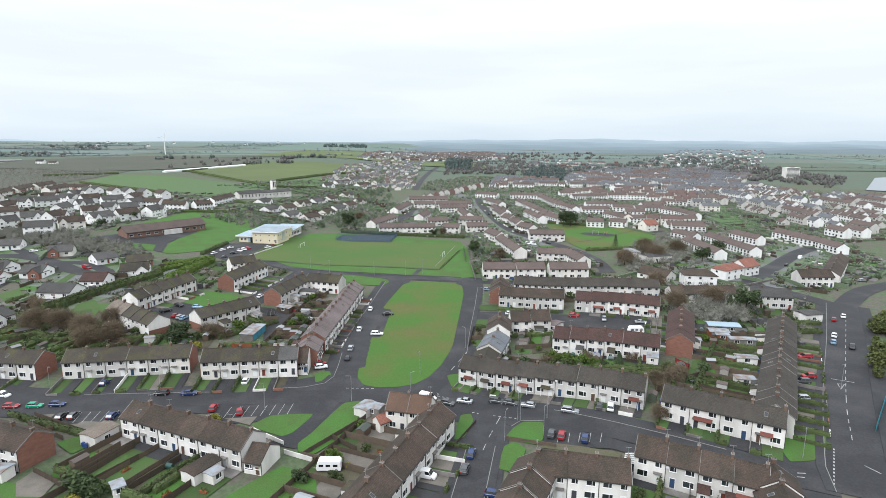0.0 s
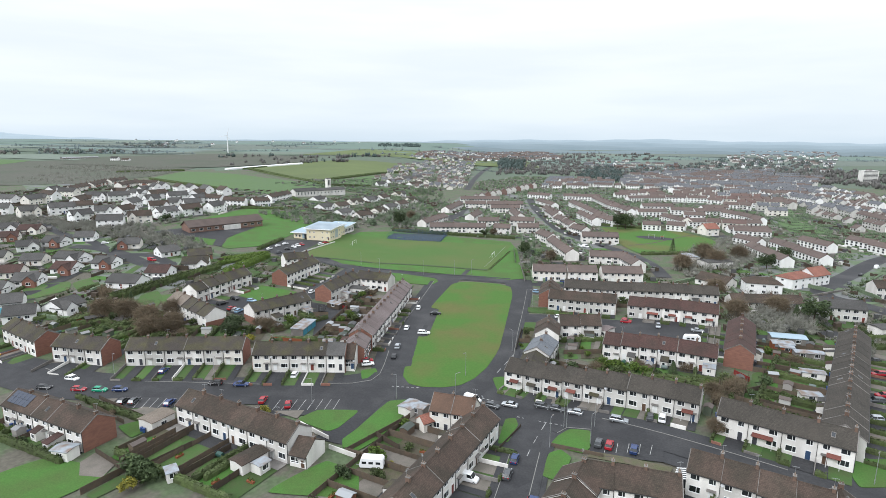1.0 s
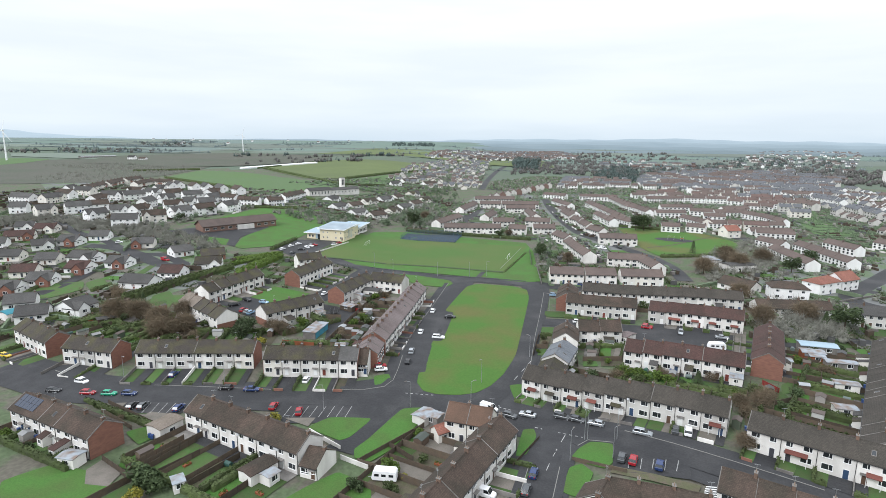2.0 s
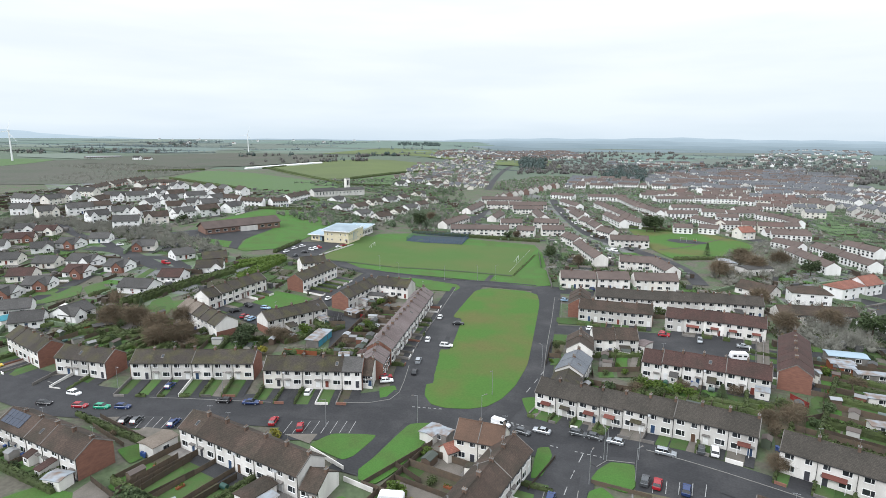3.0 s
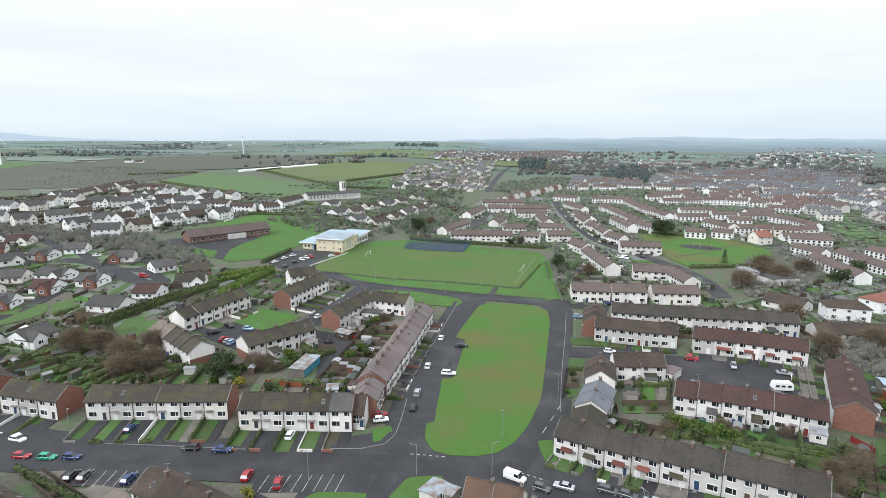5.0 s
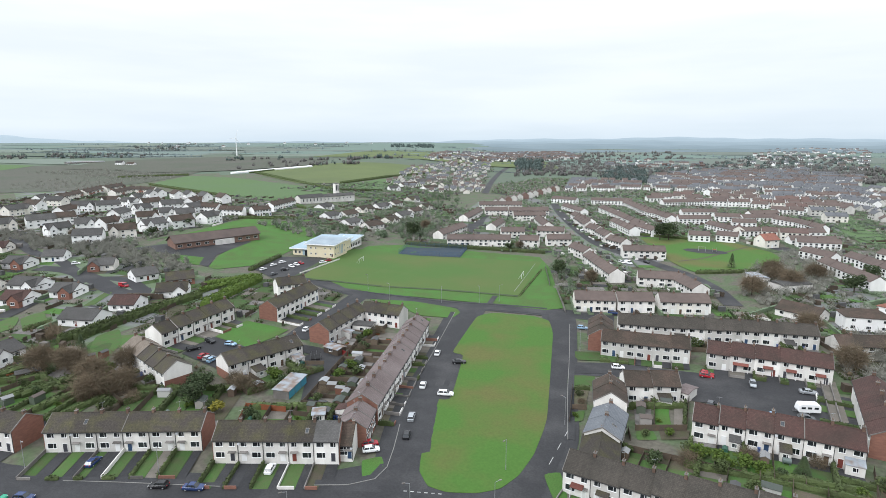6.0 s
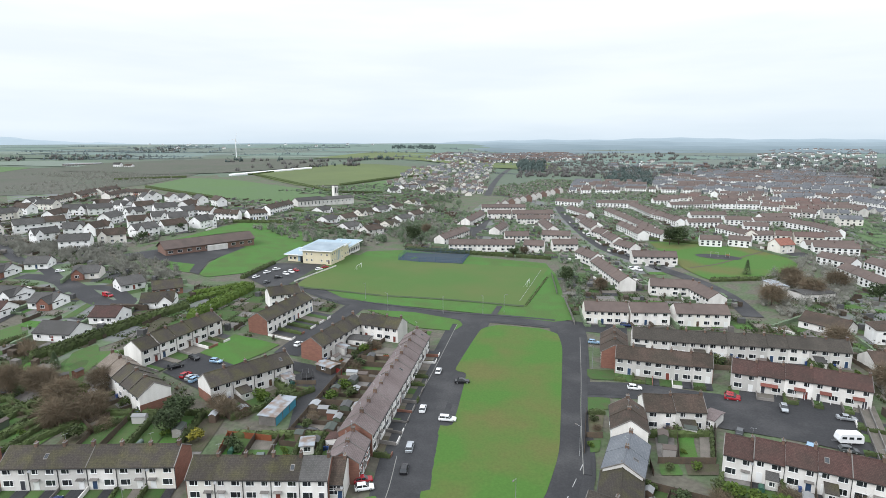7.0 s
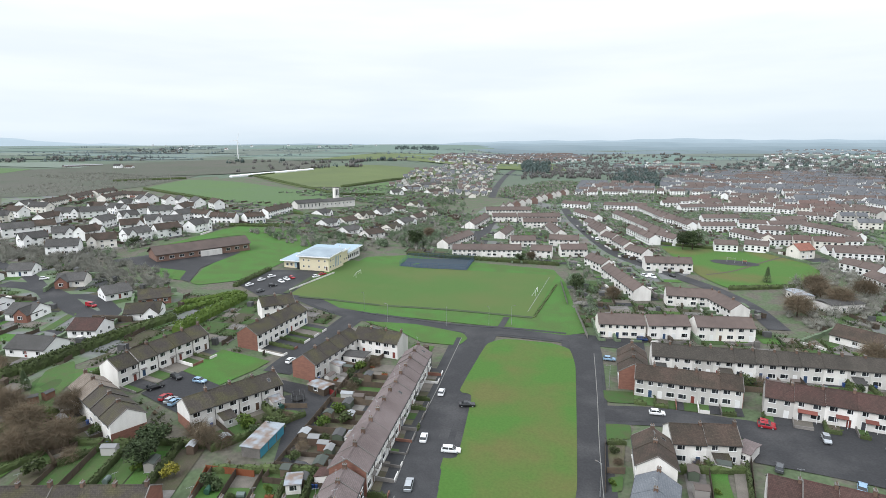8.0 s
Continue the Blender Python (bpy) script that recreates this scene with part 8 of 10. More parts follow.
house(-529.8, 406.2, -519.8, 404.4, "bright", "tile_grey", wing=0, group="white hillside houses", garden=(5.0, 6.0, 2.5))
terrace(-408.0, 359.6, -383.8, 362.4, "bright", "tile_brown", detail=1, group="white hillside houses")
terrace(-376.1, 356.1, -359.2, 364.5, "bright", "tile_brown", detail=1, group="white hillside houses")
terrace(-355.8, 368.4, -351.6, 382.9, "bright", "tile_brown", detail=1, group="white hillside houses")
terrace(-362.2, 394.8, -372.5, 434.0, "bright", "tile_brown", detail=1, group="white hillside houses")
terrace(-571.2, 343.2, -597.1, 378.7, "cream", "tile_brown", detail=1, mix=("cream", "brick", "cream"), group="white hillside houses")
terrace(-594.5, 379.9, -633.0, 425.1, "cream", "tile_brown", detail=1, mix=("cream", "brick", "cream"), group="white hillside houses")
terrace(-624.0, 420.5, -645.3, 456.0, "cream", "tile_brown", detail=1, mix=("cream", "brick", "cream"), group="white hillside houses")
terrace(-567.5, 392.9, -593.7, 435.3, "cream", "tile_brown", detail=1, mix=("cream", "brick", "cream"), group="white hillside houses")
terrace(-584.1, 431.2, -558.4, 435.2, "cream", "tile_brown", detail=1, mix=("cream", "brick", "cream"), group="white hillside houses")
house(-487.6, 236.9, -479.0, 244.2, "bright", "tile_grey", group="white hillside houses")
house(-555.6, 271.9, -531.5, 275.8, "bright", "tile_grey", group="white hillside houses")

# bungalows below the hillside
house(-414.4, 203.6, -407.3, 211.4, "bright", "tile_grey", True, 1, group="bungalows", detail=2, front="", garden=(6.0, 7.0, 2.5))
house(-397.2, 206.6, -386.9, 213.8, "cream", "tile_red", True, 1, group="bungalows", detail=2, front="", garden=(6.0, 7.0, 2.5))
house(-387.9, 184.3, -378.7, 195.9, "cream", "tile_red", True, 1, group="bungalows", detail=2, front="brick", garden=(6.0, 7.0, 2.5))
house(-349.0, 178.2, -344.4, 187.6, "bright", "tile_grey", True, 1, group="bungalows", detail=2, front="", garden=(6.0, 7.0, 2.5))
house(-348.6, 194.4, -337.2, 198.8, "bright", "tile_grey", True, 1, group="bungalows", detail=2, front="brick", garden=(6.0, 7.0, 2.5))
house(-344.8, 209.7, -336.7, 216.3, "bright", "tile_grey", True, 0, group="bungalows", detail=2, front="", garden=(6.0, 7.0, 2.5))
house(-307.0, 210.7, -298.6, 218.3, "cream", "tile_grey", True, -1, group="bungalows", detail=2, front="brick", garden=(6.0, 7.0, 2.5))
house(-270.8, 207.3, -268.0, 217.5, "bright", "tile_grey", True, 0, group="bungalows", detail=2, front="", garden=(6.0, 7.0, 2.5))
house(-252.4, 211.8, -245.3, 221.3, "brick", "tile_dark", True, 0, group="bungalows", detail=2, front="", garden=(6.0, 7.0, 2.5))
house(-240.0, 198.2, -230.7, 206.5, "bright", "tile_dark", True, 1, group="bungalows", detail=2, front="", garden=(6.0, 7.0, 2.5))
house(-315.9, 164.2, -307.3, 170.2, "cream", "tile_grey", True, 0, group="bungalows", detail=2, front="", garden=(6.0, 7.0, 2.5))
house(-305.8, 176.1, -291.4, 180.5, "bright", "tile_grey", True, 1, group="bungalows", detail=2, front="", garden=(6.0, 7.0, 2.5))
house(-279.3, 178.7, -269.7, 183.0, "bright", "tile_grey", True, 1, group="bungalows", detail=2, front="brick", garden=(6.0, 7.0, 2.5))
house(-286.1, 163.0, -276.5, 167.2, "bright", "tile_red", True, 1, group="bungalows", detail=2, front="brick", garden=(6.0, 7.0, 2.5))
house(-240.6, 179.5, -231.0, 183.8, "bright", "tile_red", True, 0, group="bungalows", detail=2, front="", garden=(6.0, 7.0, 2.5))
house(-280.7, 141.9, -272.4, 148.3, "bright", "tile_grey", True, 1, group="bungalows", detail=2, front="brick", garden=(6.0, 7.0, 2.5))
house(-241.2, 161.2, -227.5, 165.6, "bright", "tile_grey", True, 0, group="bungalows", detail=2, front="", garden=(6.0, 7.0, 2.5))
house(-280.2, 128.0, -271.5, 133.8, "bright", "tile_grey", True, 1, group="bungalows", detail=2, front="brick", garden=(6.0, 7.0, 2.5))
house(-255.7, 119.7, -249.3, 128.1, "bright", "tile_grey", True, 0, group="bungalows", detail=2, front="", garden=(6.0, 7.0, 2.5))
house(-237.8, 114.9, -231.3, 123.0, "bright", "tile_grey", True, 0, group="bungalows", detail=2, front="", garden=(6.0, 7.0, 2.5))
house(-301.9, 145.7, -293.9, 152.4, "cream", "tile_red", True, 0, group="bungalows", detail=2, front="", garden=(6.0, 7.0, 2.5))
house(-339.2, 158.3, -331.0, 164.9, "cream", "tile_grey", True, 0, group="bungalows", detail=2, front="brick", garden=(6.0, 7.0, 2.5))
house(-378.0, 169.4, -370.9, 177.2, "bright", "tile_grey", True, 0, group="bungalows", detail=2, front="", garden=(6.0, 7.0, 2.5))
house(-226.3, 125.4, -228.4, 136.2, "bright", "tile_grey", True, -1, d=10.0, group="bungalows", detail=2, garden=(6.0, 7.0, 2.5))

# bungalows by the church
house(-307.5, 398.1, -308.2, 413.0, "bright", "tile_grey", True, 1, group="far bungalows", garden=(5.0, 6.0, 2.0))
house(-302.8, 415.3, -301.1, 430.2, "white", "tile_brown", True, 0, group="far bungalows", garden=(5.0, 6.0, 2.0))
house(-309.3, 447.8, -305.6, 462.4, "cream", "tile_dark", True, -1, group="far bungalows", garden=(5.0, 6.0, 2.0))
house(-307.8, 472.8, -304.6, 487.4, "bright", "tile_grey", True, 1, group="far bungalows", garden=(5.0, 6.0, 2.0))
house(-306.3, 497.1, -307.2, 512.0, "white", "tile_brown", True, 0, group="far bungalows", garden=(5.0, 6.0, 2.0))
house(-311.8, 538.9, -310.5, 553.8, "cream", "tile_dark", True, -1, group="far bungalows", garden=(5.0, 6.0, 2.0))
house(-277.1, 383.3, -276.4, 398.3, "bright", "tile_grey", True, 1, group="far bungalows", garden=(5.0, 6.0, 2.0))
house(-257.7, 382.4, -254.2, 396.9, "white", "tile_brown", True, 0, group="far bungalows", garden=(5.0, 6.0, 2.0))
house(-258.0, 410.7, -258.3, 425.6, "cream", "tile_dark", True, -1, group="far bungalows", garden=(5.0, 6.0, 2.0))
house(-265.2, 439.9, -263.6, 454.9, "bright", "tile_grey", True, 1, group="far bungalows", garden=(5.0, 6.0, 2.0))
house(-269.1, 467.9, -267.8, 482.8, "white", "tile_brown", True, 0, group="far bungalows", garden=(5.0, 6.0, 2.0))
house(-275.8, 502.2, -275.9, 517.1, "cream", "tile_dark", True, -1, group="far bungalows", garden=(5.0, 6.0, 2.0))
house(-339.6, 431.1, -341.6, 446.0, "bright", "tile_grey", True, 1, group="far bungalows", garden=(5.0, 6.0, 2.0))
house(-315.4, 543.6, -307.4, 552.9, "bright", "tile_grey", True, 0, group="far bungalows")
house(-402.0, 675.5, -396.4, 703.7, "bright", "tile_brown", True, 1, group="far bungalows")
house(-410.5, 728.8, -404.6, 779.8, "cream", "tile_grey", True, 0, group="far bungalows")
house(-361.6, 663.1, -357.1, 688.1, "bright", "tile_brown", True, 0, group="far bungalows")
house(-392.1, 629.9, -384.1, 640.9, "bright", "tile_grey", True, 1, group="far bungalows")

# far streets
town([(-439.7, 702.2), (-543.6, 962.0), (-577.9, 1230.8), (-538.2, 1339.2), (-316.8, 752.0), (-294.0, 669.0), (-331.9, 627.5)], 26, 1, 21, (2, 2, 1), (5, 4, 5), 1.0, 0.62, 6)
town([(-614.6, 1099.3), (-762.5, 1548.5), (-650.2, 2380.4), (-391.2, 1720.0), (-462.5, 1459.0), (-567.8, 1304.7)], 10, 2, 30, (0, 0, 2, 3), (4, 5, 4), 0.1, 0.65)
town([(-206.3, 742.8), (-122.2, 798.5), (-133.2, 953.1), (-249.3, 945.2)], 8, 4, 23, (0, 0, 0, 2), (4, 4, 5), 0.2)
town([(-116.8, 809.5), (-29.0, 810.1), (95.9, 732.8), (202.2, 1273.1), (-27.7, 1363.2), (-135.9, 1142.1)], 5, 6, 23, (0, 0, 2, 2), (4, 5, 5), 0.1)
town([(63.3, 761.5), (151.8, 950.1), (228.6, 830.5), (267.2, 792.8), (167.5, 486.3), (136.0, 456.0), (123.1, 521.6), (97.0, 511.5), (84.4, 605.8)], 115, 7, 22, (2, 2, 0), (5, 4, 4), 0.5)
town([(10.8, 713.3), (35.2, 771.1), (90.9, 693.0), (66.7, 566.2), (41.6, 596.1)], 10, 8, 30, (0, 1, 2), (4, 5), 0.0, 0.7)
town([(-37.4, 1000.4), (88.2, 1030.1), (133.3, 1445.0), (-25.5, 1270.1)], 10, 9, 27, (0, 0, 2), (5, 4), 0.1)
town([(-275.8, 1362.1), (-79.3, 1339.2), (-52.6, 1643.1), (-301.3, 1656.7)], 0, 10, 40, (0, 2, 3), (5, 4), 0.1, 0.4)
town([(-27.6, 1477.6), (226.7, 1402.2), (506.9, 2877.0), (208.9, 3153.9)], 0, 11, 60, (0, 0, 2), (5, 4), 0.1, 0.25)
town([(-1943.7, 1397.4), (-1002.3, 1623.5), (-1449.7, 2344.5), (-3386.5, 2406.2)], 0, 12, 160, (0, 0), (5, 4), 0.3, 0.03)
town([(-106.3, 717.6), (-29.0, 795.0), (59.0, 725.5), (52.0, 616.9), (7.5, 662.5), (-58.5, 660.1)], 5, 20, 24, (0, 0, 1), (4, 4, 6), 0.0)
town([(-29.7, 481.9), (2.4, 481.0), (22.3, 472.0), (38.1, 483.1), (29.0, 501.5), (-2.4, 503.3)], 5, 21, 24, (0, 0, 1), (4, 4, 6), 0.0)
for i in range(13):
    FAR.house(-226.1 + i * 0.74, 566.7 + i * 16.28, 108 + (i % 3) * 4, 10.0, 7.4, 4.8, 7.6, (2, 2, 3)[i % 3], 4)
FAR.done("distant_houses", "many small white and grey houses in far streets", "houses")

# gardens between the houses
PLOTS.infill([(-232, 112), (-226, 240), (-160, 246), (-126, 234), (-118, 215), (-136, 148), (-160, 128), (-205, 108)], 15, 1, 7.0, 11.0, 0.5, 3, 0.9)
PLOTS.infill([(-100, 264), (-112, 350), (-60, 345), (-20, 305), (-15, 262)], 18, 2, 7.0, 10.0, 0.45, 2)
PLOTS.infill([(-28, 218), (-15, 300), (75, 300), (72, 255), (50, 215)], 12, 3, 7.0, 11.0, 0.4, 3)
PLOTS.infill([(0, 298), (-5, 345), (20, 380), (30, 470), (75, 480), (70, 300)], 25, 4, 8.0, 12.0, 0.45, 2)
PLOTS.infill([(-215, 368), (-245, 520), (-180, 640), (-90, 480), (-45, 400), (-60, 340), (-110, 372)], 20, 5, 8.0, 11.0, 0.4, 3)
PLOTS.infill([(-180, 600), (-200, 760), (-105, 840), (65, 770), (70, 560), (45, 440), (0, 470), (-80, 470), (-130, 520)], 25, 6, 9.0, 12.0, 0.35, 3, 1.15)
PLOTS.infill([(-445, 105), (-440, 232), (-340, 235), (-222, 228), (-224, 140), (-232, 104)], 17, 7, 9.0, 12.0, 0.55, 2, 0.9)
PLOTS.infill([(-640, 300), (-650, 400), (-560, 450), (-385, 470), (-350, 400), (-352, 250), (-430, 228), (-560, 255)], 12, 8, 9.0, 11.0, 0.3, 1, 0.5)
PLOTS.infill([(-352, 380), (-345, 560), (-240, 540), (-238, 390), (-290, 372)], 85, 9, 9.0, 11.0, 0.5, 3)
PLOTS.infill([(72, 290), (60, 400), (130, 470), (140, 340), (100, 300)], 65, 10, 8.0, 12.0, 0.4, 3)
PLOTS.infill([(-270, 90), (-270, 130), (-226, 120), (-205, 104), (-225, 88)], 10, 11, 8.0, 10.0, 0.5, 3, 0.8)
PLOTS.infill([(-330, 640), (-420, 720), (-560, 1150), (-500, 1250), (-330, 800)], 20, 12, 11.0, 14.0, 0.35, 2, 1.4)
thicket("scrub", [(-215, 368), (-245, 520), (-180, 640), (-90, 480), (-45, 400), (-60, 340), (-110, 372)], 90, 3.6, "mixed", "small garden trees between the rows", 70, 70, 2.5)
thicket("scrub", [(-180, 600), (-200, 760), (-105, 840), (65, 770), (70, 560), (45, 440), (0, 470), (-80, 470), (-130, 520)], 260, 4.4, "mixed", "small garden trees between the rows", 71, 50, 2.5)
thicket("scrub", [(0, 298), (-5, 345), (20, 380), (30, 470), (75, 480), (70, 300)], 70, 5.0, "twig", "bare trees between the houses", 72, 110, 2.5)
thicket("scrub", [(-470, 212), (-470, 236), (-372, 246), (-300, 240), (-266, 236), (-258, 224), (-314, 222), (-400, 218), (-434, 204)], 210, 4.6, "twig", "dense belt of bare brown scrub", 73, 260, 2.0)
thicket("scrub", [(-340, 250), (-345, 300), (-356, 360), (-366, 350), (-356, 250)], 60, 4.0, "mixed", "scrub along the school field", 74, 90, 2.0)
thicket("scrub", [(-640, 300), (-650, 400), (-560, 450), (-385, 470), (-350, 400), (-352, 250), (-430, 228), (-560, 255)], 90, 3.4, "mixed", "garden trees among white houses", 75, 60, 2.5)
thicket("scrub", [(-1060, 560), (-960, 660), (-810, 625), (-740, 560), (-800, 560), (-930, 560)], 230, 4.5, "twig", "bare thorn scrub and trees along the heath", 76, 50)
thicket("scrub", [(-98, 268), (-108, 345), (-88, 345), (-80, 290), (-84, 266)], 26, 3.2, "mixed", "bushes beside the playing field", 77, 110, 2.0)
thicket("scrub", [(63, 760), (150, 950), (228, 830), (267, 792), (167, 486), (136, 456), (123, 521)], 150, 5.0, "mixed", "garden trees between far rows", 78, 40, 2.0)
thicket("far_woods", [(-206, 742), (-122, 798), (95, 740), (200, 1270), (-130, 1140), (-250, 945)], 260, 6.0, "mixed", "trees among far houses", 79, 30, 2.0)
thicket("far_woods", [(-203.3, 974.2), (-245.2, 1289.6), (-201.4, 1368.3), (-125.8, 1026.8), (-127.4, 906.7)], 150, 9.0, "leaf", "dark evergreen belt in the far woods", 80, 50)
thicket("far_woods", [(-418.8, 1171.1), (-501.5, 1468.9), (-451.3, 1462.1), (-362.6, 1198.1), (-366.7, 1094.1)], 40, 9.0, "leaf", "dark evergreen clump in the far woods", 81, 50)
PLOTS.infill([(-190, 640), (-330, 720), (-300, 1000), (-120, 960), (-100, 800)], 15, 13, 10.0, 13.0, 0.35, 3, 1.4)
PLOTS.infill([(-480, 540), (-440, 720), (-310, 680), (-300, 560), (-330, 540)], 15, 15, 12.0, 14.0, 0.6, 2, 1.2)
PLOTS.infill([(60, 480), (70, 770), (150, 950), (230, 830), (170, 480), (120, 440)], 115, 14, 10.0, 13.0, 0.3, 3, 1.3)
thicket("scrub", [(-190, 640), (-330, 720), (-300, 1000), (-120, 960), (-100, 800)], 150, 5.0, "mixed", "trees among far gardens", 82, 40, 2.0)

# scrub and woods
thicket("scrub", [(-402.5, 231.3), (-367.3, 257.9), (-305.4, 249.8), (-279.6, 246.8), (-263.0, 234.0), (-293.5, 226.9), (-340.8, 227.7), (-370.0, 216.0)], 150, 4.5, "twig", "bare brown winter scrub", 1, 260)
thicket("scrub", [(-331.2, 343.4), (-322.0, 396.3), (-279.7, 382.9), (-235.3, 379.8), (-228.9, 391.2), (-230.3, 346.3), (-262.5, 337.5), (-301.2, 338.9)], 130, 5.0, "mixed", "tangled winter scrub behind the school", 2)
thicket("scrub", [(-240.2, 387.6), (-251.9, 434.3), (-219.2, 432.1), (-201.4, 384.5), (-215.2, 364.7)], 70, 5.0, "mixed", "tangled winter scrub", 3)
thicket("scrub", [(-470.8, 226.5), (-461.0, 243.5), (-372.8, 253.7), (-296.7, 237.8), (-270.4, 231.6), (-257.5, 217.3), (-314.3, 225.2), (-404.4, 228.0), (-434.0, 209.4)], 130, 4.0, "twig", "bare brown winter scrub", 4, 260)
thicket("scrub", [(-13.6, 359.9), (17.9, 437.6), (44.7, 450.4), (23.9, 341.2), (-2.3, 305.6), (-11.7, 323.6)], 150, 5.5, "twig", "bare trees and scrub beside the road", 5)
thicket("scrub", [(-236.9, 117.6), (-236.9, 128.5), (-227.3, 145.6), (-204.4, 150.8), (-179.9, 139.8), (-172.3, 124.3), (-186.5, 117.1), (-211.5, 115.4), (-224.8, 113.6)], 22, 3.2, "twig", "bare brown garden shrubs", 6)
thicket("scrub", [(-322.2, 577.4), (-325.0, 657.2), (-250.9, 555.3), (-223.9, 471.8), (-228.3, 440.5), (-259.9, 461.6)], 90, 4.5, "mixed", "garden trees and scrub", 7)
thicket("scrub", [(-113.5, 374.6), (-92.5, 356.6), (-82.8, 298.7), (-92.0, 296.9)], 30, 3.5, "mixed", "tangled bare garden scrub", 8)
thicket("far_woods", [(-354.5, 979.7), (-279.7, 1068.7), (-127.7, 1058.5), (-169.8, 1372.7), (-385.3, 1622.5), (-463.5, 1329.7)], 430, 8.5, "twig", "distant winter woods", 9, 60)
thicket("far_woods", [(-133.1, 1113.3), (-27.9, 1260.0), (26.6, 1461.1), (-96.9, 1489.6), (-155.2, 1340.2)], 110, 9.0, "mixed", "distant winter woods", 10, 50)
thicket("far_woods", [(36.3, 1067.6), (215.7, 1088.4), (257.3, 938.1), (345.6, 1204.2), (321.0, 1518.1), (141.2, 1535.4), (9.0, 1390.3)], 420, 10.0, "twig", "distant winter woods", 11, 50)
thicket("scrub", [(-720.9, 379.9), (-687.1, 423.6), (-714.4, 536.3), (-763.2, 643.9), (-840.7, 674.0), (-894.4, 571.1), (-844.8, 437.6)], 300, 4.0, "twig", "bare thorn scrub on the hillside", 12, 90)
thicket("far_woods", [(-794.3, 723.4), (-679.9, 842.7), (-697.0, 1002.7), (-775.5, 1031.9), (-813.3, 857.8), (-847.8, 782.7)], 24, 9.0, "twig", "line of bare farm trees", 13, 60)
thicket("far_woods", [(-1072.0, 1735.8), (-937.5, 1794.7), (-1112.6, 2130.2), (-1268.8, 2052.9)], 120, 10.0, "leaf", "distant dark conifer belt", 14, 24)
thicket("far_woods", [(-406.0, 1143.2), (-371.2, 1182.4), (-453.1, 1467.4), (-494.2, 1419.9)], 60, 16.0, "leaf", "dark conifer clump", 15, 40)
thicket("far_woods", [(-569.5, 1275.2), (-283.3, 1550.8), (-96.8, 1786.1), (-204.7, 2225.8), (-563.7, 2056.4), (-674.5, 1683.5)], 200, 11.0, "twig", "distant winter woods", 16, 36)
thicket("far_woods", [(-83.7, 1453.4), (240.1, 1472.4), (331.3, 1953.9), (48.4, 2018.9)], 330, 9.0, "mixed", "distant winter woods", 17, 40)
thicket("scrub", [(-110.4, 703.0), (19.9, 707.1), (55.0, 548.5), (34.3, 496.1), (-29.6, 534.0), (-85.6, 536.5)], 150, 5.0, "mixed", "scattered garden trees", 18, 60)
thicket("scrub", [(-258.7, 633.4), (-208.8, 726.0), (-171.6, 607.2), (-221.6, 569.0)], 50, 5.0, "mixed", "scattered garden trees", 19, 60)
thicket("scrub", [(12.9, 266.3), (42.9, 283.2), (47.7, 255.0), (42.2, 232.7), (27.5, 223.6), (14.2, 238.0)], 60, 6.0, "twig", "bare trees and scrub behind the houses", 20, 260, 1.5)
thicket("roadside_trees", [(80.5, 233.2), (93.5, 259.6), (93.3, 231.8), (73.9, 178.1), (64.7, 172.9), (69.0, 192.4)], 34, 5.0, "leaf", "green roadside trees", 21, 400)
thicket("scrub", [(56.6, 258.4), (74.0, 289.4), (61.2, 226.0), (50.8, 210.1)], 18, 3.0, "mixed", "tangled bare garden scrub", 22)
thicket("far_woods", [(-1498.8, 711.3), (-1409.3, 750.3), (-1601.7, 846.9), (-1704.0, 802.5)], 30, 9.0, "mixed", "belt of distant winter trees", 40, 40)
thicket("far_woods", [(-1384.5, 783.1), (-1201.7, 898.8), (-1394.1, 1036.7), (-1634.2, 916.6)], 60, 9.0, "mixed", "belt of distant winter trees", 41, 40)
thicket("far_woods", [(-1711.9, 1215.8), (-1570.0, 1300.3), (-1861.3, 1535.5), (-2075.1, 1466.1)], 60, 9.0, "mixed", "belt of distant winter trees", 42, 40)
thicket("far_woods", [(-934.3, 873.7), (-832.5, 956.6), (-871.9, 1000.8), (-989.9, 923.9)], 14, 9.0, "mixed", "belt of distant winter trees", 43, 40)
thicket("far_woods", [(-679.9, 842.7), (-624.3, 899.6), (-645.9, 930.2), (-711.1, 880.5)], 12, 9.0, "mixed", "belt of distant winter trees", 44, 40)
thicket("far_woods", [(-699.9, 968.9), (-649.5, 1100.3), (-680.6, 1152.8), (-740.3, 1023.9)], 30, 9.0, "mixed", "belt of distant winter trees", 45, 40)
thicket("scrub", [(-213.3, 131.6), (-233.6, 147.4), (-233.2, 155.6), (-209.6, 145.7), (-195.7, 134.0), (-200.5, 128.8)], 13, 6.0, "twig", "tangle of bare brown trees behind the gardens", 50, 260)
thicket("scrub", [(-176.2, 124.8), (-185.1, 136.4), (-179.3, 142.2), (-168.1, 136.7), (-162.9, 129.4)], 12, 4.2, "twig", "tangle of bare brown shrubs behind the gardens", 51, 260)
thicket("scrub", [(-439.7, 702.2), (-543.6, 962.0), (-577.9, 1230.8), (-538.2, 1339.2), (-316.8, 752.0), (-294.0, 669.0), (-331.9, 627.5)], 110, 5.0, "mixed", "garden trees among the houses", 61, 60)
thicket("scrub", [(-290.0, 425.0), (-297.0, 486.5), (-242.6, 478.5), (-180.5, 415.1), (-179.9, 394.7), (-215.0, 398.1), (-237.4, 390.4)], 150, 4.0, "mixed", "tangled green garden scrub", 62, 120)
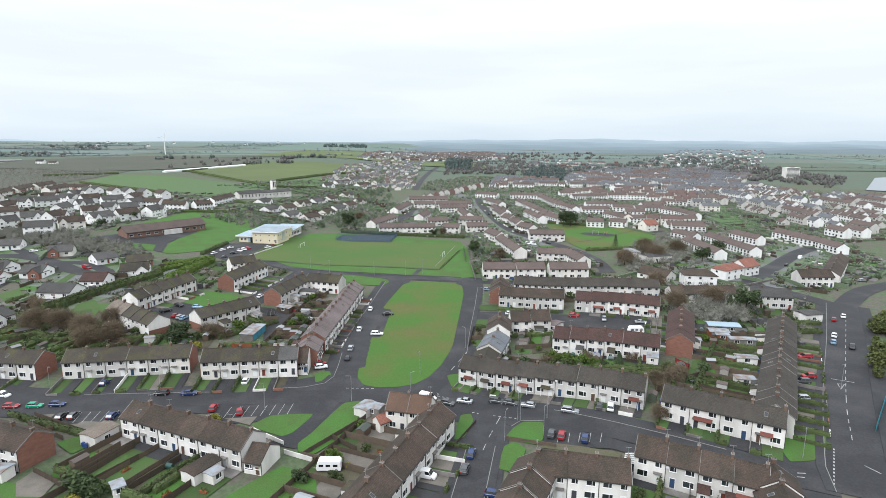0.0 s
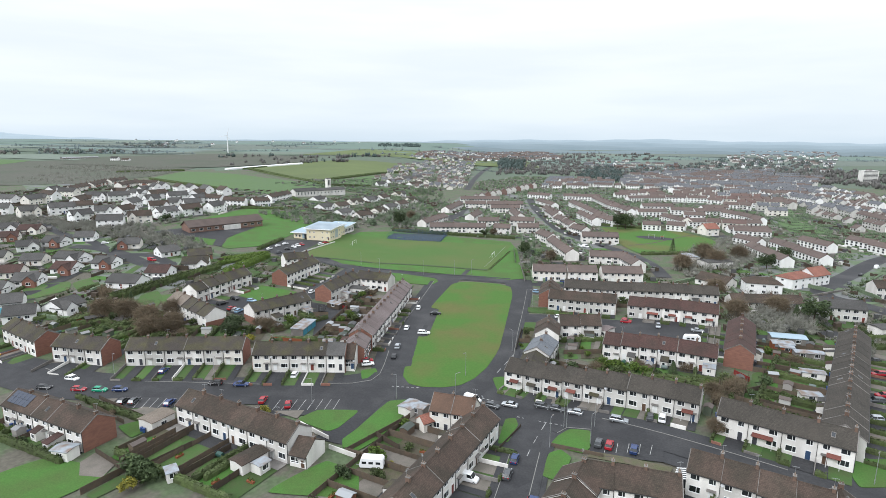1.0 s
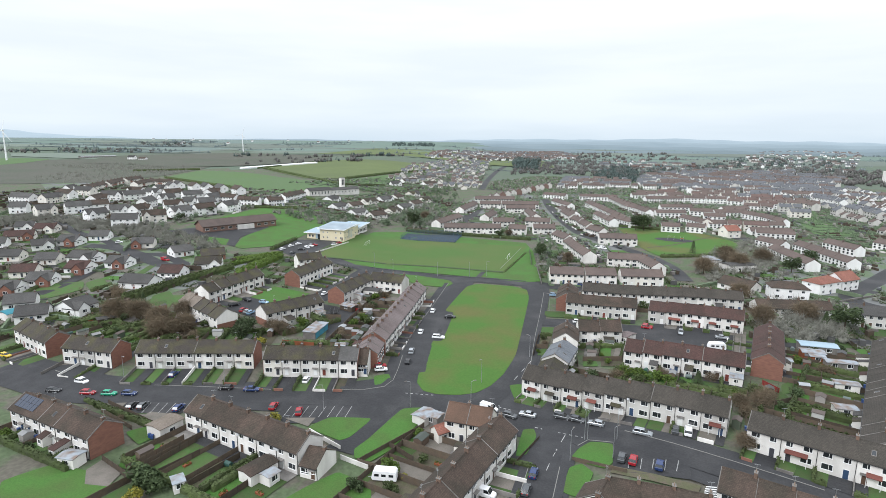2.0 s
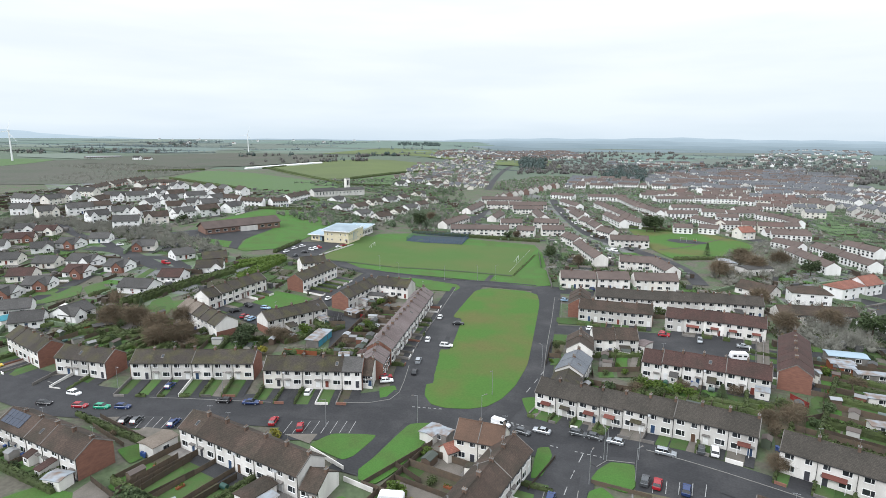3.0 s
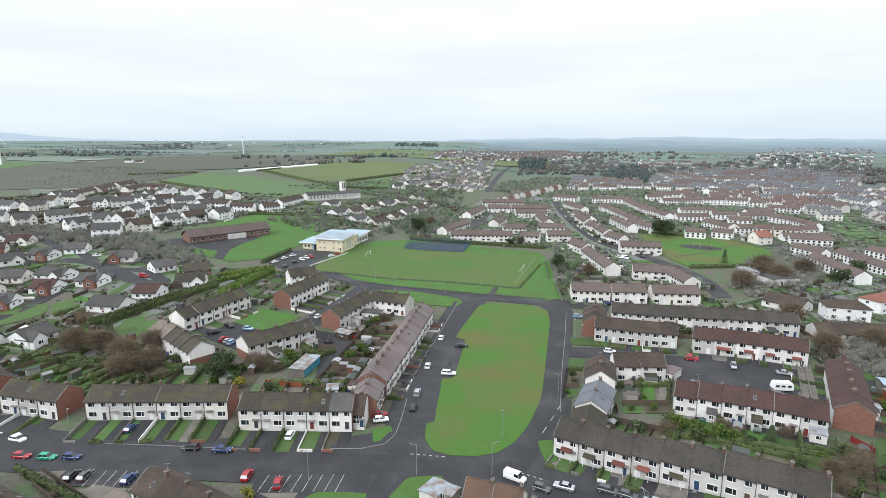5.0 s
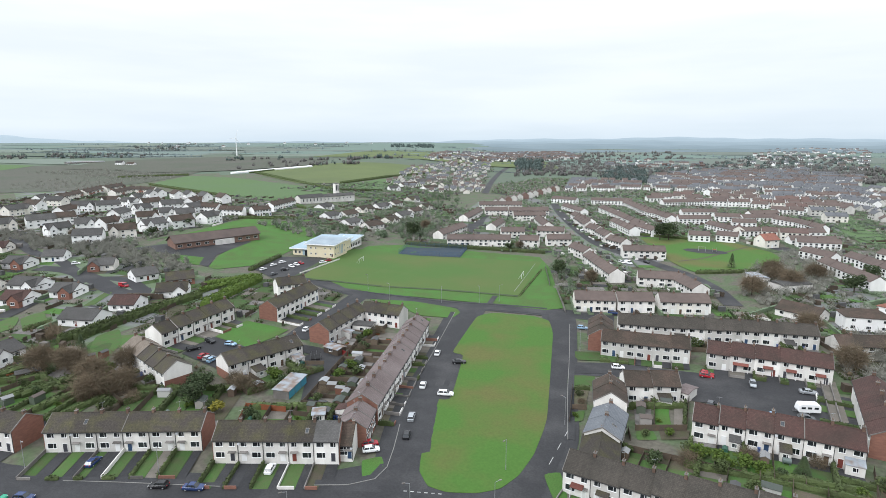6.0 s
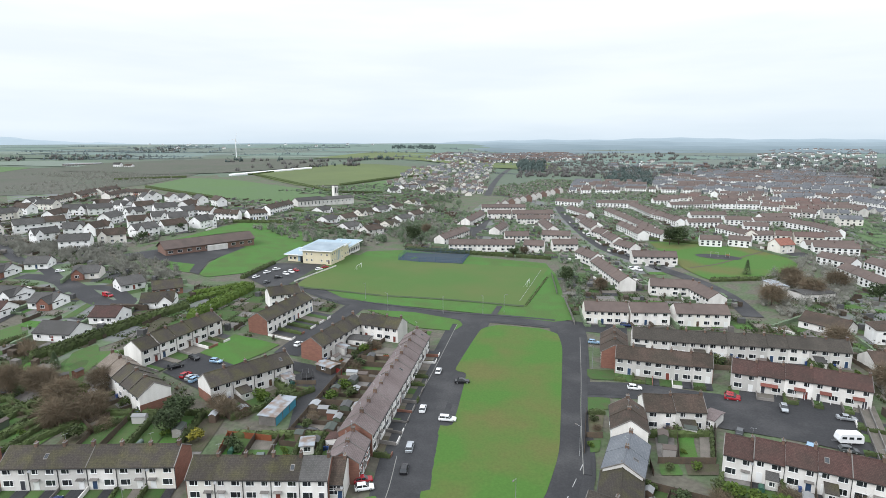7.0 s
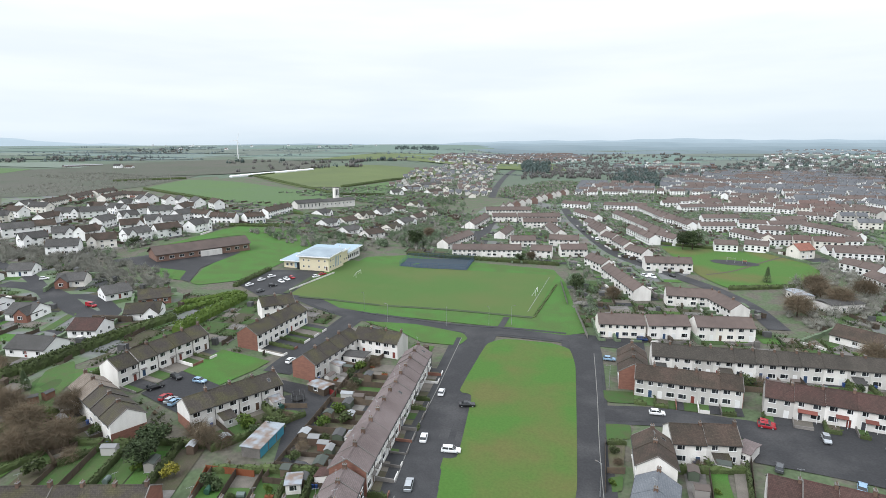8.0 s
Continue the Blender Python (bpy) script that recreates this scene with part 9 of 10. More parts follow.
thicket("far_woods", [(-614.6, 1099.3), (-762.5, 1548.5), (-650.2, 2380.4), (-391.2, 1720.0), (-462.5, 1459.0), (-567.8, 1304.7)], 160, 9.0, "mixed", "trees among far houses", 63, 36)
thicket("far_woods", [(-116.8, 809.5), (-29.0, 810.1), (95.9, 732.8), (202.2, 1273.1), (-27.7, 1363.2), (-135.9, 1142.1)], 260, 6.0, "mixed", "trees among far houses", 64, 36)
thicket("scrub", [(-327.7, 390.3), (-325.0, 442.2), (-330.0, 539.6), (-295.6, 530.0), (-259.9, 461.6), (-287.0, 420.7), (-295.9, 378.0)], 70, 2.6, "mixed", "low garden shrubs between bungalows", 65, 90)

# single trees
tree(-149.1, 143.4, 7.5, "ever", 0.5)
tree(-216.4, 381.1, 12, "ever", 0.45)
tree(-95.7, 321.9, 9, "ever", 0.42)
tree(-53.7, 450.6, 13, "ever", 0.5)
tree(-59.1, 448.0, 12, "ever", 0.4)
tree(-15.6, 381.4, 8, "conifer")
tree(-209.1, 146.6, 6, "conifer")
tree(-182.4, 144.4, 7, "bare", 0.5)
tree(-182.8, 133.9, 8, "bare", 0.5)
tree(-170.2, 134.8, 7, "bare", 0.5)
tree(-195.6, 136.5, 7, "bare", 0.5)
tree(-141.0, 150.7, 5, "bare", 0.5)
tree(9.4, 346.9, 9, "bare", 0.5)
tree(-7.6, 325.6, 9, "bare", 0.5)
tree(2.6, 367.8, 9, "bare", 0.5)
tree(21.5, 366.9, 9, "bare", 0.5)
tree(-78.3, 318.0, 6, "bare", 0.5)
tree(-139.7, 368.2, 6, "ever", 0.45)
tree(-136.6, 379.3, 5, "bare", 0.5)
tree(42.3, 246.9, 10, "ever", 0.5)
tree(35.5, 241.9, 8, "conifer")
tree(45.7, 377.6, 9, "ever", 0.45)
tree(15.4, 240.2, 8, "bare", 0.5)
tree(30.4, 253.0, 8, "bare", 0.5)
tree(7.6, 139.5, 4, "bare", 0.5)
tree(6.8, 160.2, 4.5, "bare", 0.45)
tree(-174.4, 127.6, 7, "bare", 0.5)
tree(-206.0, 132.6, 8, "bare", 0.5)
tree(-198.7, 136.0, 7, "bare", 0.5)
tree(-146.3, 138.4, 7, "ever", 0.5)
tree(-3.7, 170.9, 4.5, "conifer", 0.5)
tree(8.4, 274.2, 8, "bare", 0.5)
tree(4.3, 360.7, 7, "bare", 0.6)
tree(34.6, 350.2, 9, "ever", 0.5)
tree(-385.8, 249.4, 6, "bare", 0.5)
tree(-348.7, 276.7, 6, "ever", 0.5)
tree(-354.8, 306.4, 6, "ever", 0.6)
tree(-224.6, 415.7, 7, "bare", 0.5)
bush(-138.1, 138.7, 2.2, "yellow_leaf")
bush(-136.9, 132.0, 2, "leaf")
bush(-100.8, 71.2, 3.2, "leaf")
bush(-101.2, 66.7, 2, "yellow_leaf")
bush(-104.0, 71.9, 3.5, "leaf")
bush(-99.4, 104.6, 1.6, "yellow_leaf")
bush(-57.5, 98.0, 0.9, "yellow_leaf")
bush(-23.2, 171.9, 2.4, "hedge_bright")
bush(-18.9, 169.8, 2.6, "hedge_bright")
bush(-15.0, 169.4, 2.4, "hedge_bright")
bush(-11.1, 169.2, 2.0, "hedge_bright")
bush(-26.1, 172.7, 1.8, "hedge")
bush(-7.4, 168.6, 1.6, "leaf")
bush(-0.4, 176.3, 2.0, "twig")
bush(-103.6, 73.2, 2.4, "leaf")
bush(-146.8, 153.2, 3, "twig")
bush(-137.5, 152.6, 2.6, "twig")
bush(-171.9, 131.4, 3, "twig")
bush(-164.7, 125.9, 2.5, "hedge")
bush(-167.9, 141.3, 2, "hedge")

# hedges
hedge(-208.3, 195.1, -220.1, 238.1, 3.2, 4.0, "hedge_bright", "tall clipped yellow-green hedge")
hedge(-227.9, 209.8, -224.8, 238.6, 2.0, 3.0, "hedge_bright", "clipped yellow-green garden hedge")
hedge(-222.8, 171.4, -222.0, 205.3, 2.8, 2.6)
hedge(-222.7, 146.7, -222.6, 169.4, 2.6, 2.4)
hedge(-235.4, 218.3, -227.2, 242.5, 1.8, 2.5, "hedge_bright", "clipped yellow-green garden hedge")
hedge(-107.6, 330.7, -101.6, 276.6, 0.5, 0.8)
hedge(-238.1, 249.4, -247.7, 282.3, 1.8, 2.0)
hedge(-209.8, 359.1, -117.8, 372.5, 1.8, 2.2)
hedge(-32.2, 358.3, -1.0, 376.9, 1.8, 2.0)
hedge(-75.0, 460.5, -32.9, 456.7, 1.6, 1.8)
hedge(-396.2, 431.2, -316.4, 430.9, 1.8, 2.0)
hedge(-361.9, 349.0, -321.6, 383.4, 2.0, 2.5)
hedge(-692.6, 710.2, -436.3, 572.3, 2.5, 4.0)
hedge(-468.0, 635.0, -477.4, 761.6, 2.5, 4.0)
hedge(-477.4, 761.6, -467.4, 904.3, 2.5, 4.0)
hedge(-674.6, 512.2, -473.4, 450.4, 2.0, 3.0)
hedge(-693.8, 699.9, -695.1, 861.1, 2.0, 3.0)
hedge(-429.6, 563.8, -390.8, 612.9, 2.0, 3.0)
hedge(-817.1, 564.8, -755.2, 637.4, 2.5, 4)
hedge(-213.9, 116.6, -199.2, 130.3, 1.8, 1.4)
hedge(-194.0, 118.0, -190.7, 131.8, 1.8, 1.4)
hedge(-231.5, 120.3, -219.2, 134.5, 1.8, 1.4)
hedge(-179.9, 118.3, -188.6, 135.5, 1.5, 1.2)
hedge(-11.7, 168.1, 6.8, 169.0, 1.4, 1.2)
hedge(53.4, 223.1, 64.0, 227.1, 1.6, 1.4)
hedge(55.7, 234.1, 66.2, 238.1, 1.6, 1.4)
hedge(-219.9, 150.8, -220.9, 169.2, 2.8, 2.4)
hedge(-220.9, 169.2, -222.9, 183.8, 2.6, 2.4)
hedge(-215.1, 119.7, -212.7, 131.8, 1.6, 3.0)
hedge(-227.5, 118.9, -223.5, 128.3, 1.4, 1.2)
hedge(-192.7, 120.0, -188.9, 136.2, 1.8, 2.2)
hedge(-180.8, 116.4, -180.0, 132.7, 1.6, 1.6)
hedge(-172.3, 115.4, -170.7, 131.1, 1.4, 1.2)
hedge(-264.5, 129.5, -273.8, 142.7, 1.4, 1.2)
hedge(-245.4, 147.5, -244.4, 156.6, 1.6, 1.6)
hedge(-221.5, 105.4, -222.3, 116.2, 1.5, 1.2)
fence(-132.8, 143.8, -122.0, 147.1, 1.6, "orange_wood", "orange-stained wooden garden fence")
fence(-132.8, 143.8, -128.0, 136.2, 1.4, "orange_wood", "orange-stained wooden garden fence")
fence(-141.7, 188.3, -130.7, 186.3, 1.6, "red_paint", "red-painted wooden garden fence")
garden_wall(-211.5, 256.9, -215.2, 294.7, 0.8, "white", "low white school entrance wall")
fence(56.1, 150.6, 64.4, 170.3, 2.2, "teal", "teal-painted hoarding beside the road")

# vehicles
car(-166.2, 87.9, 24, "black", "hatch")
car(-156.3, 91.5, 24, "red", "hatch")
car(-150.6, 93.9, 24, "green", "hatch")
car(-145.7, 96.5, 24, "blue", "hatch")
car(-165.2, 95.1, 14, "white", "hatch")
car(-138.2, 92.2, 114, "black", "hatch")
car(-135.6, 93.5, 113, "grey", "hatch")
car(-126.2, 97.1, 109, "blue", "hatch")
car(-124.7, 111.5, -155, "black", "hatch")
car(-117.5, 114.3, 25, "blue", "saloon")
car(-145.1, 110.4, 112, "blue", "hatch")
car(-104.7, 109.5, 114, "red", "hatch")
car(-96.8, 110.4, 125, "red", "hatch")
car(-107.9, 126.5, 114, "white", "hatch")
car(-91.6, 142.0, 38, "white", "hatch")
car(-93.2, 143.9, 40, "red", "hatch")
car(-104.5, 201.0, 108, "white", "hatch")
car(-94.9, 197.6, 27, "black", "saloon")
car(-89.1, 176.0, 19, "white", "estate")
car(-97.4, 177.8, 111, "white", "hatch")
car(-91.2, 160.1, 112, "silver", "estate")
car(-87.8, 151.8, 113, "black", "hatch")
car(-52.9, 135.0, -7, "white", "van")
car(-46.7, 134.1, -2, "grey", "hatch")
car(-42.7, 136.7, -179, "silver", "saloon")
car(-34.1, 138.9, 1, "grey", "estate")
car(-30.1, 138.5, -2, "grey", "hatch")
car(-25.3, 137.8, 180, "silver", "hatch")
car(-14.1, 136.4, 2, "silver", "estate")
car(-7.2, 140.7, 93, "grey", "hatch")
car(-4.4, 141.2, 92, "white", "estate")
car(-23.1, 219.9, -5, "red", "hatch")
car(-11.2, 215.9, -86, "silver", "hatch")
car(2.2, 215.9, 7, "silver", "saloon")
car(-0.1, 198.5, 10, "grey", "hatch")
car(52.0, 198.0, -160, "red", "estate")
car(49.3, 181.2, -164, "red", "hatch")
car(46.5, 176.5, -164, "grey", "estate")
car(43.3, 163.9, -164, "silver", "estate")
car(52.9, 209.3, -160, "black", "hatch")
car(64.7, 216.5, 75, "pale_blue", "hatch")
car(67.0, 224.4, 75, "white", "hatch")
car(69.2, 213.1, -106, "black", "hatch")
car(72.4, 245.5, 75, "red", "hatch")
car(77.3, 251.9, 74, "white", "hatch")
car(-16.8, 123.6, 91, "grey", "hatch")
car(-14.4, 123.3, 90, "red", "hatch")
car(-9.0, 123.2, 90, "blue", "hatch")
car(-33.0, 111.2, 98, "blue", "hatch")
car(-32.6, 105.0, 98, "grey", "hatch")
car(-40.0, 100.5, 2, "white", "van")
car(-24.1, 97.9, 6, "blue", "hatch")
car(-176.4, 163.5, 71, "black", "estate")
car(-176.6, 170.5, -2, "black", "hatch")
car(-169.0, 172.4, 12, "pale_blue", "hatch")
car(-169.1, 161.2, 99, "red", "hatch")
car(-166.5, 160.9, 98, "silver", "hatch")
car(-164.6, 160.7, 98, "pale_blue", "hatch")
car(-157.4, 197.6, 100, "white", "hatch")
car(-233.6, 254.5, 90, "white", "hatch")
car(-235.7, 264.1, 90, "white", "hatch")
car(-236.2, 271.5, 76, "white", "hatch")
car(-225.2, 266.4, -18, "white", "hatch")
car(-223.5, 259.0, 52, "black", "hatch")
car(-221.4, 249.0, 88, "grey", "hatch")
car(-225.8, 271.0, -19, "white", "hatch")
car(-225.9, 274.8, -19, "red", "hatch")
car(-217.4, 282.9, 76, "white", "hatch")
car(-217.8, 288.3, 77, "red", "hatch")
car(-264.8, 199.2, 4, "red", "van")
car(-322.0, 211.9, 54, "white", "hatch")
car(-114.1, 455.1, -65, "white", "van")
car(-90.4, 411.4, -56, "black", "hatch")
car(-84.3, 407.6, -41, "white", "hatch")
car(-78.5, 400.6, -57, "grey", "hatch")
car(-71.5, 366.8, -48, "white", "estate")
car(-135.0, 510.3, -69, "grey", "hatch")
car(-131.2, 486.4, -69, "black", "hatch")
car(-152.3, 565.5, -71, "silver", "hatch")
car(-67.6, 366.1, -38, "white", "van")
car(-58.7, 373.0, -40, "black", "hatch")
car(-20.9, 320.7, -73, "black", "hatch")
car(-48.2, 215.7, 17, "white", "hatch")
car(-23.1, 218.4, 5, "red", "hatch")
car(-21.6, 199.1, 84, "grey", "hatch")
car(-7.6, 196.5, 78, "pale_blue", "hatch")
car(-59.2, 269.3, 13, "blue", "hatch")
car(-66.3, 246.1, 11, "pale_blue", "hatch")
car(96.2, 313.8, 38, "black", "hatch")
car(106.1, 327.5, 38, "silver", "hatch")
car(110.9, 334.6, 38, "black", "hatch")
car(90.9, 380.8, 65, "white", "van")
car(78.6, 355.1, 67, "black", "hatch")
car(68.8, 329.4, 70, "grey", "hatch")
car(-165.2, 95.4, -4, "white", "hatch")
car(-206.3, 95.3, 7, "yellow", "hatch")
caravan(0.6, 203.2, -159)
caravan(-60.8, 95.9, -160)

# street lamps
street_lamp(-72.4, 126.7, 216)
street_lamp(-61.3, 149.8, 263)
street_lamp(-57.9, 134.3, 51)
street_lamp(-91.7, 114.2, 233)
street_lamp(-25.7, 129.9, 155)
street_lamp(-19.3, 132.2, 17)
street_lamp(-26.3, 129.6, 118)
street_lamp(-18.7, 123.5, 54)
street_lamp(-27.2, 119.3, 81)
street_lamp(-168.8, 255.0, 264)
street_lamp(-151.3, 245.8, 173)
street_lamp(-128.8, 252.4, 304)
street_lamp(-106.8, 264.7, 38)
street_lamp(-113.9, 259.1, 139)
street_lamp(55.7, 175.2, 235)
street_lamp(36.8, 131.8, 252)
street_lamp(-62.3, 224.7, 226)
street_lamp(-54.6, 174.9, 162)
street_lamp(-127.6, 113.8, 341)
street_lamp(-156.2, 102.1, 348)

# road markings
strip("road_marking", [(-31.1, 130.4), (-31.2, 119.9), (-30.8, 110.9)], 0.18, "line", 0.110, 0.0, "worn white centre line", "road marking", dash=(3.0, 3.0))
strip("road_marking", [(78.8, 254.1), (55.9, 171.5), (49.5, 144.1)], 0.18, "line", 0.110, 0.0, "worn white centre line", "road marking", dash=(3.0, 3.0))
strip("road_marking", [(-96.3, 182.2), (-91.2, 162.8)], 0.18, "line", 0.110, 0.0, "worn white centre line", "road marking", dash=(3.0, 3.0))
strip("road_marking", [(-53.1, 172.7), (-53.3, 152.7)], 0.18, "line", 0.110, 0.0, "worn white centre line", "road marking", dash=(3.0, 3.0))
strip("road_marking", [(11.1, 125.1), (22.4, 124.4), (32.7, 122.6)], 0.18, "line", 0.110, 0.0, "worn white centre line", "road marking", dash=(3.0, 3.0))
strip("road_marking", [(-77.8, 133.3), (-69.5, 136.1)], 0.3, "line", 0.115, 0.0, "worn white give-way line", "road marking", dash=(0.7, 0.7))
strip("road_marking", [(-55.4, 138.0), (-46.9, 137.6)], 0.3, "line", 0.115, 0.0, "worn white give-way line", "road marking", dash=(0.7, 0.7))
strip("road_marking", [(-39.0, 131.6), (-23.7, 130.3)], 0.3, "line", 0.115, 0.0, "worn white give-way line", "road marking", dash=(0.7, 0.7))
strip("road_marking", [(44.4, 138.5), (40.1, 121.7)], 0.3, "line", 0.115, 0.0, "worn white give-way line", "road marking", dash=(0.7, 0.7))
strip("bay_line", [(-98.9, 106.6), (-101.0, 112.2)], 0.14, "line", 0.110, 0.0, "white parking bay line", "road marking")
strip("bay_line", [(-96.8, 107.6), (-98.9, 113.3)], 0.14, "line", 0.110, 0.0, "white parking bay line", "road marking")
strip("bay_line", [(-94.8, 108.7), (-96.9, 114.4)], 0.14, "line", 0.110, 0.0, "white parking bay line", "road marking")
strip("bay_line", [(-92.8, 109.8), (-94.8, 115.5)], 0.14, "line", 0.110, 0.0, "white parking bay line", "road marking")
strip("bay_line", [(-90.7, 110.8), (-92.7, 116.5)], 0.14, "line", 0.110, 0.0, "white parking bay line", "road marking")
strip("bay_line", [(-88.7, 111.9), (-90.7, 117.6)], 0.14, "line", 0.110, 0.0, "white parking bay line", "road marking")
strip("bay_line", [(-86.7, 113.0), (-88.6, 118.7)], 0.14, "line", 0.110, 0.0, "white parking bay line", "road marking")
strip("bay_line", [(-84.6, 114.0), (-86.6, 119.8)], 0.14, "line", 0.110, 0.0, "white parking bay line", "road marking")
strip("bay_line", [(-133.0, 91.2), (-136.0, 96.1)], 0.14, "line", 0.110, 0.0, "white parking bay line", "road marking")
strip("bay_line", [(-131.1, 92.2), (-134.0, 97.1)], 0.14, "line", 0.110, 0.0, "white parking bay line", "road marking")
strip("bay_line", [(-129.2, 93.2), (-132.0, 98.2)], 0.14, "line", 0.110, 0.0, "white parking bay line", "road marking")
strip("bay_line", [(-127.3, 94.2), (-130.0, 99.2)], 0.14, "line", 0.110, 0.0, "white parking bay line", "road marking")
strip("bay_line", [(-125.3, 95.2), (-128.0, 100.3)], 0.14, "line", 0.110, 0.0, "white parking bay line", "road marking")
strip("bay_line", [(-123.4, 96.2), (-125.9, 101.3)], 0.14, "line", 0.110, 0.0, "white parking bay line", "road marking")
strip("bay_line", [(-15.0, 120.5), (-15.3, 125.0)], 0.14, "line", 0.110, 0.0, "white parking bay line", "road marking")
strip("bay_line", [(-12.6, 121.0), (-12.8, 125.5)], 0.14, "line", 0.110, 0.0, "white parking bay line", "road marking")
strip("bay_line", [(-10.3, 121.6), (-10.4, 126.1)], 0.14, "line", 0.110, 0.0, "white parking bay line", "road marking")
strip("bay_line", [(-7.9, 122.2), (-8.0, 126.7)], 0.14, "line", 0.110, 0.0, "white parking bay line", "road marking")
strip("bay_line", [(-5.6, 122.9), (-5.5, 127.4)], 0.14, "line", 0.110, 0.0, "white parking bay line", "road marking")

# pavements
strip("pavement", [(-179.1, 91.7), (-160.1, 93.5), (-131.7, 105.4), (-111.7, 113.7)], 1.8, "pavement", 0.0, 5.0, "grey asphalt pavement with a kerb", "pavement", 0.15)
strip("pavement", [(-19.1, 133.0), (-8.0, 130.7), (4.2, 128.7), (20.7, 125.7)], 1.8, "pavement", 0.0, 5.0, "grey asphalt pavement with a kerb", "pavement", 0.15)
strip("pavement", [(-90.2, 161.1), (-96.3, 179.3), (-102.9, 204.7), (-113.8, 244.3)], 1.8, "pavement", 0.0, 5.2, "grey asphalt pavement with a kerb", "pavement", 0.15)
strip("pavement", [(-55.9, 167.3), (-62.2, 192.0), (-68.2, 217.9), (-75.7, 248.4)], 1.8, "pavement", 0.0, -4.8, "grey asphalt pavement with a kerb", "pavement", 0.15)
strip("pavement", [(-31.9, 115.7), (-29.1, 96.1), (-20.7, 36.7)], 1.8, "pavement", 0.0, -4.2, "grey asphalt pavement with a kerb", "pavement", 0.15)
strip("pavement", [(-31.9, 115.7), (-29.1, 96.1), (-20.7, 36.7)], 1.8, "pavement", 0.0, 4.2, "grey asphalt pavement with a kerb", "pavement", 0.15)
strip("pavement", [(46.1, 121.4), (46.3, 129.5), (56.3, 171.6), (70.2, 223.2), (82.6, 272.7)], 1.8, "pavement", 0.0, 6.5, "grey asphalt pavement with a kerb", "pavement", 0.15)
strip("pavement", [(46.1, 121.4), (46.3, 129.5), (56.3, 171.6), (70.2, 223.2)], 1.8, "pavement", 0.0, -6.5, "grey asphalt pavement with a kerb", "pavement", 0.15)
strip("pavement", [(-167.7, 247.5), (-149.6, 249.0), (-125.7, 251.1), (-104.9, 256.5), (-84.5, 259.9)], 1.6, "pavement", 0.0, 4.3, "grey asphalt pavement with a kerb", "pavement", 0.15)
strip("pavement", [(4.2, 128.7), (20.7, 125.7)], 1.8, "pavement", 0.0, -5.0, "grey asphalt pavement with a kerb", "pavement", 0.15)
strip("pavement", [(-161.0, 219.3), (-158.5, 201.7)], 1.4, "pavement", 0.0, 3.9, "grey asphalt pavement with a kerb", "pavement", 0.15)
strip("kerb", [(-179.1, 91.7), (-160.1, 93.5), (-131.7, 105.4), (-111.7, 113.7)], 0.16, "kerb", 0.0, 4.0, "pale concrete kerb", "kerb", 0.165)
strip("kerb", [(-19.1, 133.0), (-8.0, 130.7), (4.2, 128.7), (20.7, 125.7)], 0.16, "kerb", 0.0, 4.0, "pale concrete kerb", "kerb", 0.165)
strip("kerb", [(-90.2, 161.1), (-96.3, 179.3), (-102.9, 204.7), (-113.8, 244.3)], 0.16, "kerb", 0.0, 4.3, "pale concrete kerb", "kerb", 0.165)
strip("kerb", [(-55.9, 167.3), (-62.2, 192.0), (-68.2, 217.9), (-75.7, 248.4)], 0.16, "kerb", 0.0, -3.9, "pale concrete kerb", "kerb", 0.165)
strip("kerb", [(-31.9, 115.7), (-29.1, 96.1), (-20.7, 36.7)], 0.16, "kerb", 0.0, -3.3, "pale concrete kerb", "kerb", 0.165)
strip("kerb", [(-31.9, 115.7), (-29.1, 96.1), (-20.7, 36.7)], 0.16, "kerb", 0.0, 3.3, "pale concrete kerb", "kerb", 0.165)
strip("kerb", [(46.1, 121.4), (46.3, 129.5), (56.3, 171.6), (70.2, 223.2), (82.6, 272.7)], 0.16, "kerb", 0.0, 5.6, "pale concrete kerb", "kerb", 0.165)
PLOTS.done()
strip("pavement", [(-95.8, 126.6), (-89.5, 129.9), (-85.5, 134.2), (-85.5, 139.1), (-87.7, 145.4), (-92.2, 155.8)], 1.8, "pavement", 0.0, 0.9, "grey asphalt pavement with a kerb", "pavement", 0.15)
strip("kerb", [(-95.8, 126.6), (-89.5, 129.9), (-85.5, 134.2), (-85.5, 139.1), (-87.7, 145.4), (-92.2, 155.8)], 0.16, "kerb", 0.0, -0.05, "pale concrete kerb", "kerb", 0.165)
strip("pavement", [(-27.2, 126.4), (-25.5, 129.8), (-19.8, 130.4)], 1.8, "pavement", 0.0, 0.9, "grey asphalt pavement with a kerb", "pavement", 0.15)
strip("kerb", [(-27.2, 126.4), (-25.5, 129.8), (-19.8, 130.4)], 0.16, "kerb", 0.0, -0.05, "pale concrete kerb", "kerb", 0.165)
strip("worn_path", [(-42.9, 384.5), (-29.8, 400.3), (-15.4, 429.3), (0.7, 458.3)], 1.6, "soil", 0.160, 0.0, "worn earth path across the grass", "path")

# special places
brick_school(-312.7, 261.8, -295.9, 311.3)
blue_school(-245.8, 289.4, 11.0)
sports_court([(-196.9, 329.6), (-203.3, 350.2), (-166.8, 364.6), (-160.0, 339.1)])
goal(-201.6, 294.7, -204.2, 304.3)
goal(-110.9, 307.0, -113.5, 322.0)
church(-375.3, 449.5, -353.7, 507.9, -389.6, 522.1)
garages(-126.1, 152.9, -129.1, 163.9)
playground(-29.7, 420.9)
wind_turbine(-1071.9, 1034.6, 42)
wind_turbine(-1226.2, 592.4, 55)
